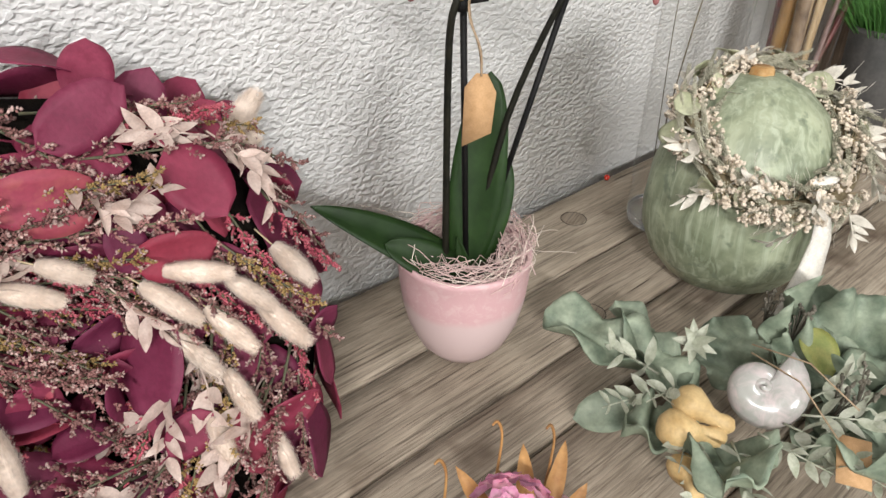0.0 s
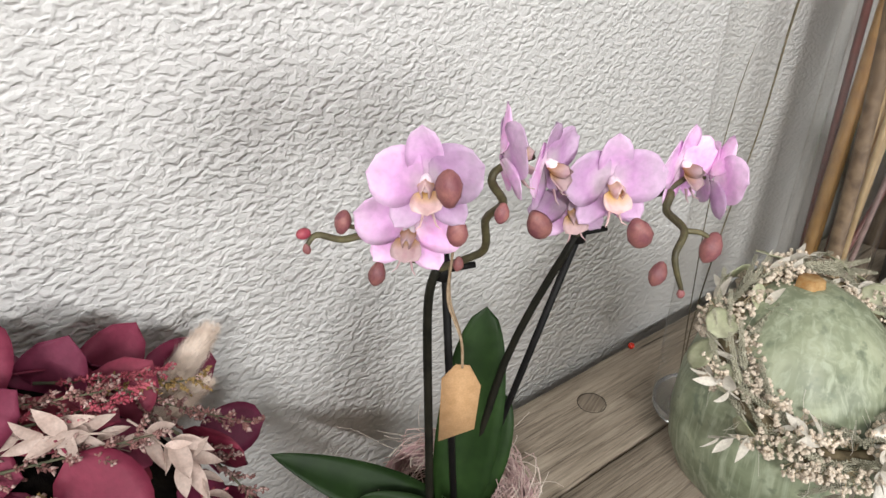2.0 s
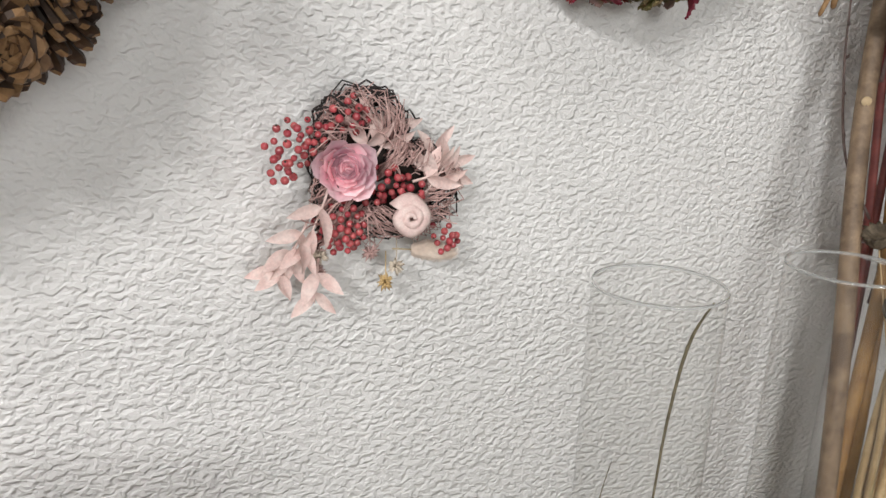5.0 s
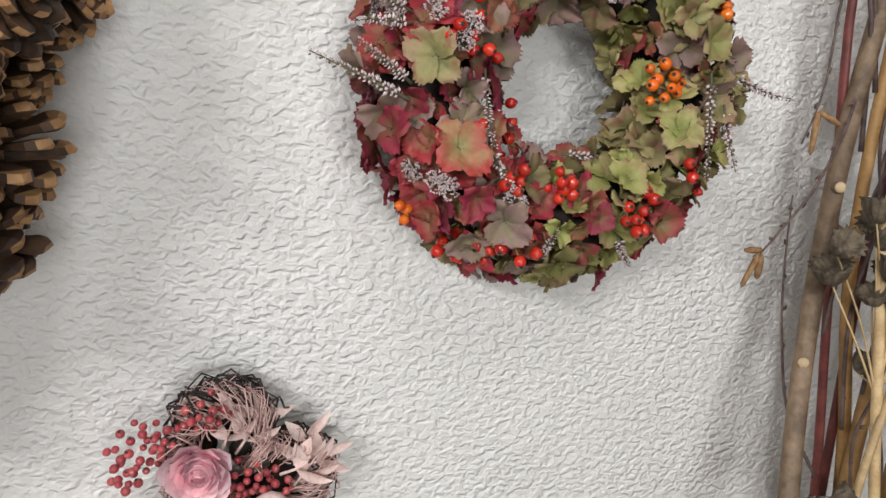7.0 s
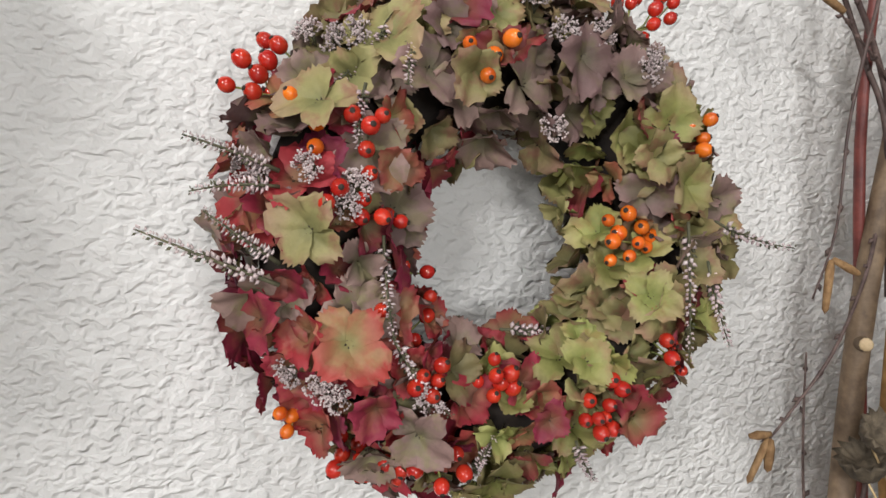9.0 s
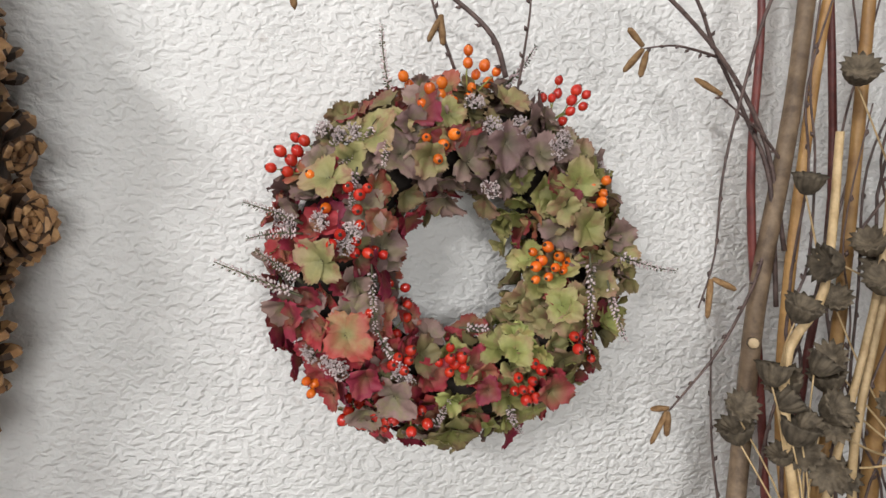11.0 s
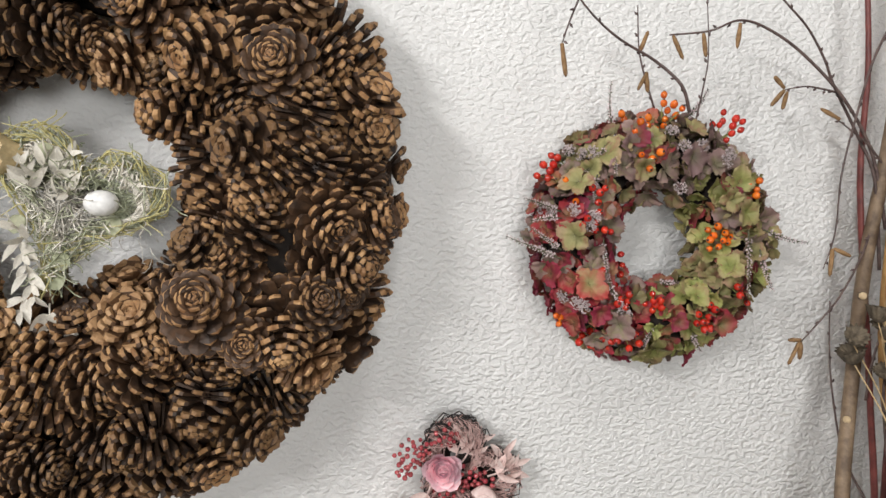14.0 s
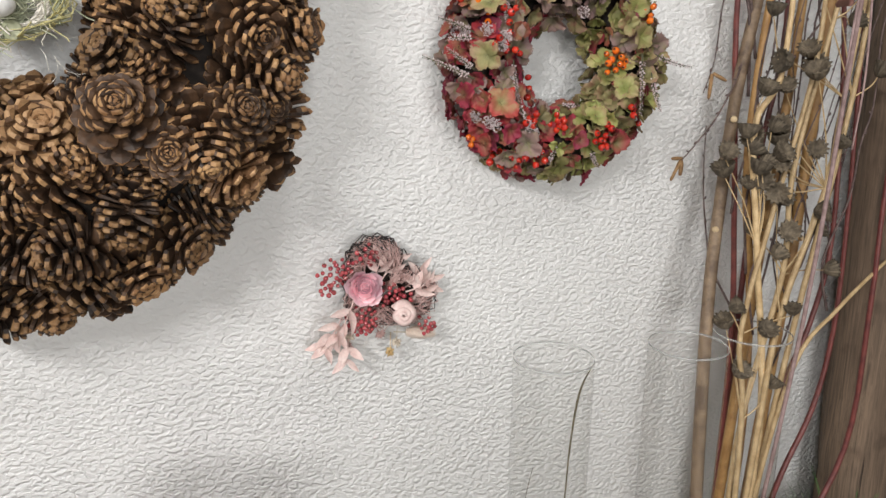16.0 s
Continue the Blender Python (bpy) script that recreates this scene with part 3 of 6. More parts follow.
                tooth = 1 + (0.05 * (-1) ** (i + j) + r.uniform(-0.03, 0.03) if abs(s) == 1 or i == nl else 0)
                y = ln * (t - 0.10 * s * s * t) * (tooth if i == nl else 1)
                x = w * 0.5 * s * tooth
                z = cup * x * x / wd * 1.5 + wav * ln * math.sin(ph + 5 * s + 4 * t) * t - 0.22 * ln * t ** 3
                verts.append((x, y, z + 0.0006 * k))
        m = nw + 1
        for i in range(nl):
            for j in range(nw):
                faces.append((i * m + j, i * m + j + 1, (i + 1) * m + j + 1, (i + 1) * m + j))
        b.add(verts, faces, 0, Matrix.Rotation(radians(90 * k + r.uniform(-10, 10)), 4, "Z") @ Matrix.Rotation(tilt, 4, "X"))
    for k in range(5):
        a = k * 1.2566
        b.bud((0.0012 * math.cos(a), 0.0012 * math.sin(a), 0.0002), (0.4 * math.cos(a), 0.4 * math.sin(a), 1), 0.003, 0.0007, 1)
    return b


FLORETS = {}
for hue in HYD:
    FLORETS[hue] = [floret(100 + i, s).mesh("floret", [HYD[hue], CALYX]) for i, s in enumerate((0.0205, 0.018, 0.023, 0.0165, 0.0195))]

hyd = thing("hydrangea_wreath", "green and crimson hydrangea wreath with red berries on the wall", "wreath", at=(1.006, -0.05, 0.936))
ring = Ring((1.006, -0.044, 0.938), (1, 0, 0), (0, 0, 1), 0.098, 0.036, 0.036)
# near-black core: the shade between florets is in its colour
part("straw_ring", ring.core(0.85), CORE_SHADE_AND_GROOVE, hyd, None, "straw ring with inner shade painted in as near-black")
rng = random.Random(23)


def hue_at(th, r):
    th %= 360
    if th < 55 or th > 335:
        pick = ("lime", "olive", "olive", "lime", "olive", "lime", "rust", "mauve")
    elif th < 85:
        pick = ("olive", "mauve", "mauve", "olive", "mauve")
    elif th < 120:
        pick = ("mauve", "olive", "olive", "mauve", "rust")
    elif th < 160:
        pick = ("olive", "olive", "mauve", "rust", "olive", "crimson")
    elif th < 185:
        pick = ("mauve", "rust", "crimson", "olive", "crimson")
    elif th < 240:
        pick = ("crimson", "crimson", "crimson", "rust", "crimson", "mauve")
    elif th < 275:
        pick = ("olive", "rust", "crimson", "mauve", "lime", "olive")
    else:
        pick = ("lime", "olive", "crimson", "rust", "olive", "lime")
    return r.choice(pick)


for row, ph in enumerate((-84, -64, -44, -24, -4, 16, 36, 56, 76, 98, 116)):
    rad = ring.big + ring.small * math.sin(radians(ph))
    count = max(9, round(2 * math.pi * rad / 0.0205))
    for i in range(count):
        th = 360 * (i + 0.5 * (row % 2) + rng.uniform(-0.3, 0.3)) / count
        p, nrm, along = ring.at(th, ph + rng.uniform(-8, 8), rng.uniform(0.84, 1.22))
        nrm = (nrm + 0.75 * unit(rng)).normalized()
        mx = Matrix.Translation(p) @ nrm.to_track_quat("Z", "Y").to_matrix().to_4x4() @ Matrix.Rotation(rng.uniform(0, 6.28), 4, "Z") @ Matrix.Scale(rng.uniform(0.72, 1.05), 4)
        part("floret", rng.choice(FLORETS[hue_at(th + rng.uniform(-12, 12), rng)]), None, hyd, mx)

# ---- berries, heather and filler on the hydrangea wreath ----


def berry_mesh(mat, r=0.0041, long=1.1):
    b = Mb()
    b.ball((0, 0, 0), (r, r, r * long), 0, 12, 8)
    b.lathe([(0, r * long * 0.93), (r * 0.34, r * long * 0.93), (r * 0.30, r * long * 1.08), (0, r * long * 1.0)], 7, 1)
    return b.mesh("berry", [mat, CALYX])


RED_B, ORANGE_B, PINK_B = berry_mesh(BERRY_RED), berry_mesh(BERRY_ORANGE), berry_mesh(BERRY_PINK, 0.0036, 1.0)


def heather(seed, length, mats, buds=70, thick=0.0008, size=0.0042, spread=0.55):
    """A sprig along +y: a thin bent stem set with small buds that lean to its tip."""
    r = random.Random(seed)
    b = Mb()
    bend = [r.uniform(-0.18, 0.18) * length for _ in range(2)]
    at = lambda t: Vector((bend[0] * t * t, length * t, bend[1] * t * t))
    b.tube([at(i / 6) for i in range(7)], [thick * (1.2 - 0.8 * i / 6) for i in range(7)], 5, 0)
    for i in range(buds):
        t = 0.12 + 0.88 * (i + r.random()) / buds
        a = i * 2.4 + r.uniform(-0.3, 0.3)
        d = Vector((math.cos(a), spread * r.uniform(0.6, 1.8), math.sin(a)))
        q = size * (1.1 - 0.6 * t) * r.uniform(0.8, 1.25)
        c = at(t) + Vector((math.cos(a), 0, math.sin(a))) * thick
        b.bud(c, d, q, q * 0.32, 1 if r.random() < 0.8 else 0)
    return b.mesh("heather_sprig", mats)


def filler(seed, size, mats, count=70):
    """A flat-topped head of tiny flowers on forked stalks, facing +z."""
    r = random.Random(seed)
    b = Mb()
    for k in range(7):
        a = k * 2.4
        d = Vector((math.cos(a) * 0.6, math.sin(a) * 0.6, 1)) * size * 0.8
        b.tube([(0, 0, -size * 0.3), tuple(d * 0.6)], [0.0006, 0.0004], 4, 0)
        for j in range(count // 7):
            p = d + unit(r) * size * 0.42
            b.tube([tuple(d * 0.5), tuple(p)], 0.0002, 3, 0, False)
            for q in range(3):
                b.bud(p + unit(r) * 0.0008, unit(r) + Vector((0, 0, 0.6)), 0.0028, 0.0011, 1)
    return b.mesh("filler_head", mats)


SPRIGS = [heather(s, ln, [HEATH_STEM, HEATH_BUD]) for s, ln in ((1, 0.06), (2, 0.075), (3, 0.05))]
BARE = [heather(7, 0.065, [HEATH_STEM, STATICE], 80, 0.0010, 0.0042)]
HEADS = [filler(s, 0.014, [HEATH_STEM, STATICE]) for s in (1, 2, 3)]
rng = random.Random(31)


def on_ring(x, z, out=0.012):
    """A spot on the face of the ring, from its place on the wall."""
    dx, dz = x - ring.c.x, z - ring.c.z
    d = math.hypot(dx, dz)
    s = max(-1.0, min(1.0, (d - ring.big) / ring.small))
    y = ring.c.y - ring.deep * math.sqrt(max(0.0, 1 - s * s)) - out
    nrm = Vector((dx / max(d, 1e-4) * s, -math.sqrt(max(0.05, 1 - s * s)), dz / max(d, 1e-4) * s)).normalized()
    return Vector((x, y, z)), nrm


def cluster(x, z, count, me, spread, owner, out=0.016, lift=0.01, stalks=True, up=(0, 0, 0)):
    p0, nrm = on_ring(x, z, out)
    for i in range(count):
        a = i * 2.4 + rng.uniform(-0.4, 0.4)
        rr = spread * math.sqrt((i + 0.5) / count)
        p = p0 + Vector((rr * math.cos(a), rng.uniform(-0.006, 0.003), rr * math.sin(a))) + Vector(up)
        d = (p - (p0 - nrm * 0.03)).normalized()
        part("berry", me, None, hyd, frame_of(p, d, unit(rng)) @ Matrix.Rotation(radians(-90), 4, "X") @ Matrix.Scale(rng.uniform(0.85, 1.15), 4))
        if stalks and i % 2 == 0:
            b = Mb()
            root = p0 - nrm * 0.022
            b.tube([tuple(root), tuple((root + p) / 2 + unit(rng) * 0.003), tuple(p - d * 0.004)], [0.0009, 0.0006, 0.0005], 5)
            part("stalk", b, STALK, hyd)


for x, z, c, me, s in (
    (1.074, 0.941, 10, ORANGE_B, 0.018), (1.094, 0.885, 3, RED_B, 0.008), (1.109, 0.866, 1, RED_B, 0.002), (1.111, 0.999, 4, ORANGE_B, 0.010), (1.092, 1.072, 10, RED_B, 0.020),
    (1.013, 1.088, 9, ORANGE_B, 0.020), (0.982, 1.068, 6, ORANGE_B, 0.014), (0.962, 1.078, 2, ORANGE_B, 0.006), (0.979, 1.031, 4, ORANGE_B, 0.014), (0.873, 1.018, 6, RED_B, 0.014),
    (0.884, 1.032, 2, RED_B, 0.005), (0.895, 0.997, 3, ORANGE_B, 0.016), (0.919, 0.992, 4, RED_B, 0.012), (0.917, 0.962, 6, RED_B, 0.016), (0.940, 0.949, 2, RED_B, 0.006),
    (0.959, 0.923, 2, RED_B, 0.008), (0.931, 0.908, 1, RED_B, 0.002), (0.960, 0.897, 4, RED_B, 0.014), (0.958, 0.873, 5, RED_B, 0.010), (0.996, 0.867, 7, RED_B, 0.012),
    (1.053, 0.846, 7, RED_B, 0.012), (0.892, 0.848, 3, ORANGE_B, 0.007), (0.926, 0.824, 7, RED_B, 0.013), (0.944, 0.823, 4, RED_B, 0.010), (0.963, 0.828, 6, RED_B, 0.014), (1.061, 0.862, 2, RED_B, 0.006),
):
    cluster(x, z, c, me, s, hyd)
for x0, z0, x1, z1, me in (
    (0.937, 1.048, 0.922, 1.005, SPRIGS[1]), (0.947, 1.039, 0.935, 1.012, SPRIGS[0]), (0.922, 1.013, 0.914, 0.983, SPRIGS[2]), (0.934, 0.943, 0.935, 0.892, SPRIGS[1]),
    (0.938, 0.895, 0.957, 0.851, SPRIGS[0]), (1.101, 0.952, 1.108, 0.878, SPRIGS[1]), (1.125, 0.952, 1.172, 0.928, SPRIGS[0]), (0.885, 0.972, 0.845, 0.989, BARE[0]),
    (0.885, 0.920, 0.824, 0.945, BARE[0]), (0.885, 0.930, 0.852, 0.953, BARE[0]), (1.008, 0.889, 1.054, 0.886, SPRIGS[2]), (0.982, 0.816, 0.997, 0.839, SPRIGS[2]),
    (1.039, 0.835, 1.044, 0.812, SPRIGS[2]), (0.952, 1.064, 0.934, 1.116, SPRIGS[1]), (1.036, 1.076, 1.072, 1.106, SPRIGS[0]), (0.885, 0.965, 0.846, 0.969, SPRIGS[0]), (1.118, 0.93, 1.13, 0.88, SPRIGS[2]),
):
    p, nrm = on_ring(x0, z0, 0.016)
    d = Vector((x1 - x0, -0.004, z1 - z0))
    size = d.length / max(v.co.y for v in me.vertices)
    part("heather_sprig", me, None, hyd, frame_of(p, d, nrm) @ Matrix.Diagonal((1, size, 1, 1)))
for x, z in ((0.904, 1.036), (0.916, 1.032), (0.924, 1.036), (0.881, 0.968), (0.917, 0.969), (0.912, 0.957), (0.945, 0.953), (0.895, 0.880), (0.904, 0.873), (0.912, 0.869),
             (0.954, 0.860), (1.021, 1.042), (1.040, 1.045), (1.075, 1.036), (1.070, 1.029), (1.112, 1.026), (1.120, 1.014), (1.027, 1.004), (1.009, 1.057), (0.875, 0.972), (0.900, 0.974)):
    p, nrm = on_ring(x, z, 0.012)
    part("filler_head", rng.choice(HEADS), None, hyd, Matrix.Translation(p) @ (nrm + 0.4 * unit(rng)).to_track_quat("Z", "Y").to_matrix().to_4x4() @ Matrix.Scale(0.62, 4))
for x, z, hue, k, size in ((0.898, 0.946, "olive", 2, 1.05), (0.916, 0.893, "rust", 2, 1.12), (1.096, 0.972, "lime", 0, 1.15), (1.083, 0.911, "lime", 2, 0.9), (1.046, 0.875, "lime", 3, 1.15), (0.868, 0.930, "crimson", 1, 1.1),
                           (0.879, 0.903, "crimson", 2, 1.0), (0.929, 0.862, "crimson", 0, 0.95), (0.952, 0.847, "mauve", 2, 1.0), (0.903, 1.003, "olive", 2, 1.05), (0.974, 1.022, "olive", 0, 1.0), (0.998, 0.816, "lime", 2, 1.1),
                           (1.073, 0.845, "rust", 0, 1.1), (1.022, 0.849, "crimson", 3, 0.9), (1.031, 1.033, "mauve", 2, 1.0), (1.078, 0.989, "olive", 4, 1.0), (0.939, 0.977, "rust", 3, 1.0), (1.045, 0.955, "olive", 1, 0.9)):
    p, nrm = on_ring(x, z, 0.015)
    part("floret", FLORETS[hue][k], None, hyd, Matrix.Translation(p) @ (nrm + Vector((-0.1, -0.1, 0)) + 0.35 * unit(rng)).to_track_quat("Z", "Y").to_matrix().to_4x4() @ Matrix.Rotation(rng.uniform(0, 6.28), 4, "Z") @ Matrix.Scale(size * 0.86, 4))

# ---- orchid ----
ORCHID_LEAF = mottled("orchid_leaf", (0.009, 0.024, 0.005), (0.017, 0.040, 0.009), 25, 0.5, 0.0004, 0.15, 0.22)
ORCHID_STEM = mottled("orchid_stem", (0.06, 0.052, 0.026), (0.12, 0.105, 0.05), 120, 0.5, 0.0003)
DARK_STEM = mottled("dark_lower_stem", (0.006, 0.006, 0.004), (0.014, 0.013, 0.008), 60, 0.6, 0.0003, 0.2, 0.2)
STAKE = mottled("black_plastic_stake", (0.004, 0.004, 0.004), (0.008, 0.007, 0.007), 90, 0.6, 0.0003, 0.2, 0.2)
PETAL = petal_paint("orchid_petal", (0.90, 0.72, 0.85), (0.84, 0.49, 0.82), (0.92, 0.68, 0.90), 0.026, 0.5, (0.60, 0.24, 0.58), 0.18, 0.28)
LIP = petal_paint("orchid_lip", (0.45, 0.10, 0.14), (0.66, 0.40, 0.14), (0.74, 0.52, 0.52), 0.016, 0.5, (0.5, 0.1, 0.2), 0.3, 0.2)
COLUMN = mottled("orchid_column", (0.74, 0.6, 0.66), (0.8, 0.72, 0.74), 90, 0.5)
BUD_M = mottled("orchid_bud", (0.19, 0.065, 0.075), (0.30, 0.125, 0.11), 110, 0.5, 0.0003, 0.2)
BUD_RED = mottled("orchid_bud_red", (0.34, 0.05, 0.08), (0.42, 0.09, 0.11), 110, 0.5)
KRAFT = mottled("kraft_card", (0.40, 0.235, 0.11), (0.46, 0.28, 0.14), 200, 0.8, 0.0001, 0.05)
TWINE = mottled("jute_twine", (0.25, 0.17, 0.10), (0.36, 0.27, 0.18), 300, 0.9, 0.0005)
SISAL = mottled("pink_sisal", (0.60, 0.40, 0.38), (0.72, 0.55, 0.51), 120, 0.7, 0, 0.1)
SISAL_PALE = mottled("pale_sisal", (0.68, 0.58, 0.50), (0.76, 0.68, 0.6), 120, 0.7, 0, 0.1)


def petal(seed, length, width, cup=0.25, tip=0.55, base=0.45):
    b = Mb()
    b.leaf(length, width, 0, None, 8, 6, cup, -0.12, 0.025, tip, base, 0, 0.0004, random.Random(seed))
    return b.mesh("petal", [PETAL])


P_UP, P_SIDE, P_LOW = petal(1, 0.029, 0.019), petal(2, 0.029, 0.032, 0.1), petal(3, 0.027, 0.018)
b = Mb()
b.leaf(0.014, 0.016, 0, pose(0, -0.002, 0.004, 20, 0, 180), 5, 4, 0.6, -0.5, 0.03, 0.4, 0.5, 0, 0.0008, random.Random(4))
b.leaf(0.011, 0.009, 0, pose(0.002, 0, 0.003, 50, 0, -75), 4, 4, 0.9, -0.9, 0.02, 0.5, 0.5, 0, 0.0008)
b.leaf(0.011, 0.009, 0, pose(-0.002, 0, 0.003, 50, 0, 75), 4, 4, 0.9, -0.9, 0.02, 0.5, 0.5, 0, 0.0008)
b.tube([(-0.002, -0.013, 0.008), (-0.004, -0.019, 0.011), (-0.006, -0.02, 0.014)], [0.001, 0.0006, 0.0003], 4)
b.tube([(0.002, -0.013, 0.008), (0.004, -0.019, 0.011), (0.006, -0.02, 0.014)], [0.001, 0.0006, 0.0003], 4)
LIP_ME = b.mesh("lip", [LIP])
b = Mb()
b.ball((0, 0.001, 0.006), (0.0034, 0.0036, 0.006), 0, 10, 6, Matrix.Rotation(radians(25), 4, "X"))
COL_ME = b.mesh("column", [COLUMN])
b = Mb()
b.lathe([(0, -0.0095), (0.0035, -0.008), (0.0068, -0.003), (0.0078, 0.002), (0.006, 0.0065), (0.003, 0.0095), (0, 0.011)], 14, 0, None, lambda a, z: 1 + 0.05 * math.cos(3 * a))
BUD_ME = b.mesh("bud", [BUD_M])

orchid = thing("orchid", "pink moth orchid with dark green leaves and two flower stems", "plant", at=(PX, PY, 0.10))


def flower(x, y, z, face, roll, size=1.0):
    z_ax = Vector(face).normalized()
    up = Vector((0, 0, 1)) - z_ax * z_ax.z
    mx = frame_of((x, y, z), up, z_ax) @ Matrix.Rotation(radians(roll), 4, "Z") @ Matrix.Scale(size, 4)
    f = part("flower", COL_ME, None, orchid, mx, "mauve-pink orchid flower with a yellow and white lip")
    part("petal", P_UP, None, f, mx @ pose(0, 0.001, -0.001, 8, 0, 0))
    for s in (-1, 1):
        part("petal", P_SIDE, None, f, mx @ pose(0.001 * s, 0.001, 0.0006, 6, 0, -76 * s))
        part("petal", P_LOW, None, f, mx @ pose(0.001 * s, -0.001, -0.0016, 4, 0, -142 * s))
    part("lip", LIP_ME, None, f, mx, "yellow and white lip")


for x, y, z, face, roll, s in (
    (0.527, -0.224, 0.442, (-0.62, -0.76, 0.12), 4, 0.96), (0.530, -0.205, 0.409, (-0.65, -0.72, -0.05), -6, 1.0), (0.560, -0.240, 0.452, (0.80, -0.40, 0.10), -14, 0.85),
    (0.588, -0.240, 0.441, (0.30, -0.92, -0.05), 8, 0.86), (0.629, -0.250, 0.424, (-0.48, -0.86, 0.08), 0, 0.98), (0.625, -0.228, 0.404, (-0.5, -0.75, -0.25), 10, 0.9),
    (0.672, -0.262, 0.427, (0.02, -0.98, 0.05), -4, 0.84), (0.690, -0.272, 0.419, (0.85, -0.48, -0.10), 0, 0.86),
):
    flower(x, y, z, face, roll, s)


def bent(pts, radii, mats, name, owner, sides=7, label=""):
    """A smooth tube through a few places."""
    pts = [Vector(p) for p in pts]
    fine, rad = [], []
    if not isinstance(radii, (list, tuple)):
        radii = [radii] * len(pts)
    for i in range(len(pts) - 1):
        p0, p1, p2, p3 = pts[max(i - 1, 0)], pts[i], pts[i + 1], pts[min(i + 2, len(pts) - 1)]
        for k in range(5):
            t = k / 5
            fine.append(0.5 * ((2 * p1) + (p2 - p0) * t + (2 * p0 - 5 * p1 + 4 * p2 - p3) * t * t + (3 * p1 - p0 - 3 * p2 + p3) * t ** 3))
            rad.append(radii[i] * (1 - t) + radii[i + 1] * t)
    fine.append(pts[-1]); rad.append(radii[-1])
    b = Mb()
    b.tube(fine, rad, sides)
    return part(name, b, mats, owner, None, label)


bent([(0.577, -0.157, 0.10), (0.568, -0.168, 0.22), (0.556, -0.184, 0.335), (0.559, -0.189, 0.366)], [0.0034, 0.0031, 0.0029, 0.0027], DARK_STEM, "lower_stem", orchid)
bent([(0.560, -0.190, 0.366), (0.570, -0.200, 0.373), (0.577, -0.210, 0.383), (0.568, -0.220, 0.408), (0.566, -0.235, 0.424), (0.555, -0.238, 0.440), (0.562, -0.238, 0.446), (0.580, -0.240, 0.447)],
     [0.0025, 0.0024, 0.0024, 0.0023, 0.0023, 0.0022, 0.0019, 0.0016], ORCHID_STEM, "flower_stem", orchid)
bent([(0.557, -0.190, 0.371), (0.533, -0.185, 0.382), (0.518, -0.182, 0.397), (0.503, -0.180, 0.399), (0.490, -0.178, 0.405), (0.484, -0.178, 0.400)], [0.0024, 0.0023, 0.0021, 0.0020, 0.0017, 0.0012], ORCHID_STEM, "side_stem", orchid)
bent([(0.606, -0.160, 0.10), (0.634, -0.172, 0.25), (0.661, -0.203, 0.362)], [0.0032, 0.0030, 0.0027], DARK_STEM, "lower_stem", orchid)
bent([(0.661, -0.203, 0.362), (0.658, -0.225, 0.390), (0.663, -0.262, 0.414), (0.654, -0.270, 0.408), (0.651, -0.285, 0.403), (0.639, -0.290, 0.393), (0.643, -0.295, 0.374)],
     [0.0025, 0.0024, 0.0024, 0.0023, 0.0022, 0.0019, 0.0013], ORCHID_STEM, "flower_stem", orchid)
bent([(0.663, -0.262, 0.414), (0.676, -0.266, 0.421), (0.688, -0.268, 0.418)], [0.0017, 0.0015, 0.0012], ORCHID_STEM, "side_stem", orchid)
bent([(0.651, -0.285, 0.403), (0.658, -0.290, 0.402), (0.663, -0.294, 0.398)], [0.0017, 0.0015, 0.0012], ORCHID_STEM, "side_stem", orchid)
bent([(0.518, -0.182, 0.397), (0.512, -0.182, 0.404), (0.505, -0.181, 0.407)], [0.0016, 0.0014, 0.0012], ORCHID_STEM, "side_stem", orchid)
for a, bb in (((0.594, -0.168, 0.09), (0.566, -0.186, 0.392)), ((0.622, -0.150, 0.09), (0.668, -0.203, 0.372))):
    b = Mb(); b.tube([a, bb], 0.0027, 8)
    part("stake", b, STAKE, orchid, None, "thin black support stake")
for x, y, z in ((0.565, -0.187, 0.362), (0.664, -0.202, 0.362)):
    b = Mb()
    b.tube([(x, y, z - 0.006), (x, y, z + 0.005)], 0.0052, 10)
    b.tube([(x, y, z), (x + 0.018, y - 0.008, z + 0.001)], [0.0026, 0.002], 6)
    part("clip", b, STAKE, orchid, None, "black plant clip")
for x, y, z, s, up in ((0.504, -0.181, 0.409, 0.72, 1), (0.518, -0.190, 0.378, 0.76, -1), (0.524, -0.245, 0.446, 1.0, 1), (0.537, -0.235, 0.417, 0.85, -1), (0.577, -0.250, 0.415, 1.0, -1), (0.630, -0.272, 0.403, 1.10, -1),
                       (0.663, -0.295, 0.394, 0.95, -1), (0.634, -0.285, 0.383, 0.76, -1), (0.561, -0.240, 0.422, 0.6, -1), (0.566, -0.200, 0.372, 0.5, -1), (0.484, -0.178, 0.399, 0.35, -1), (0.643, -0.295, 0.372, 0.35, -1)):
    part("bud", BUD_ME, None, orchid, Matrix.Translation((x, y, z)) @ Matrix.Rotation(radians(rng.uniform(-30, 30) + (180 if up < 0 else 0)), 4, "Y") @ Matrix.Diagonal((s * 0.82, s * 0.82, s * 0.95, 1)))
b = Mb(); b.ball((0.483, -0.178, 0.408), (0.0042, 0.003, 0.003), 0, 10, 6)
part("bud", b, BUD_RED, orchid, None, "small red bud")


def big_leaf(base, tip, face, width, bend, name="leaf", owner=orchid, mat=ORCHID_LEAF, t=0.75, bs=0.38, fold=0.25, thick=0.0018, wave=0.015):
    d = Vector(tip) - Vector(base)
    b = Mb()
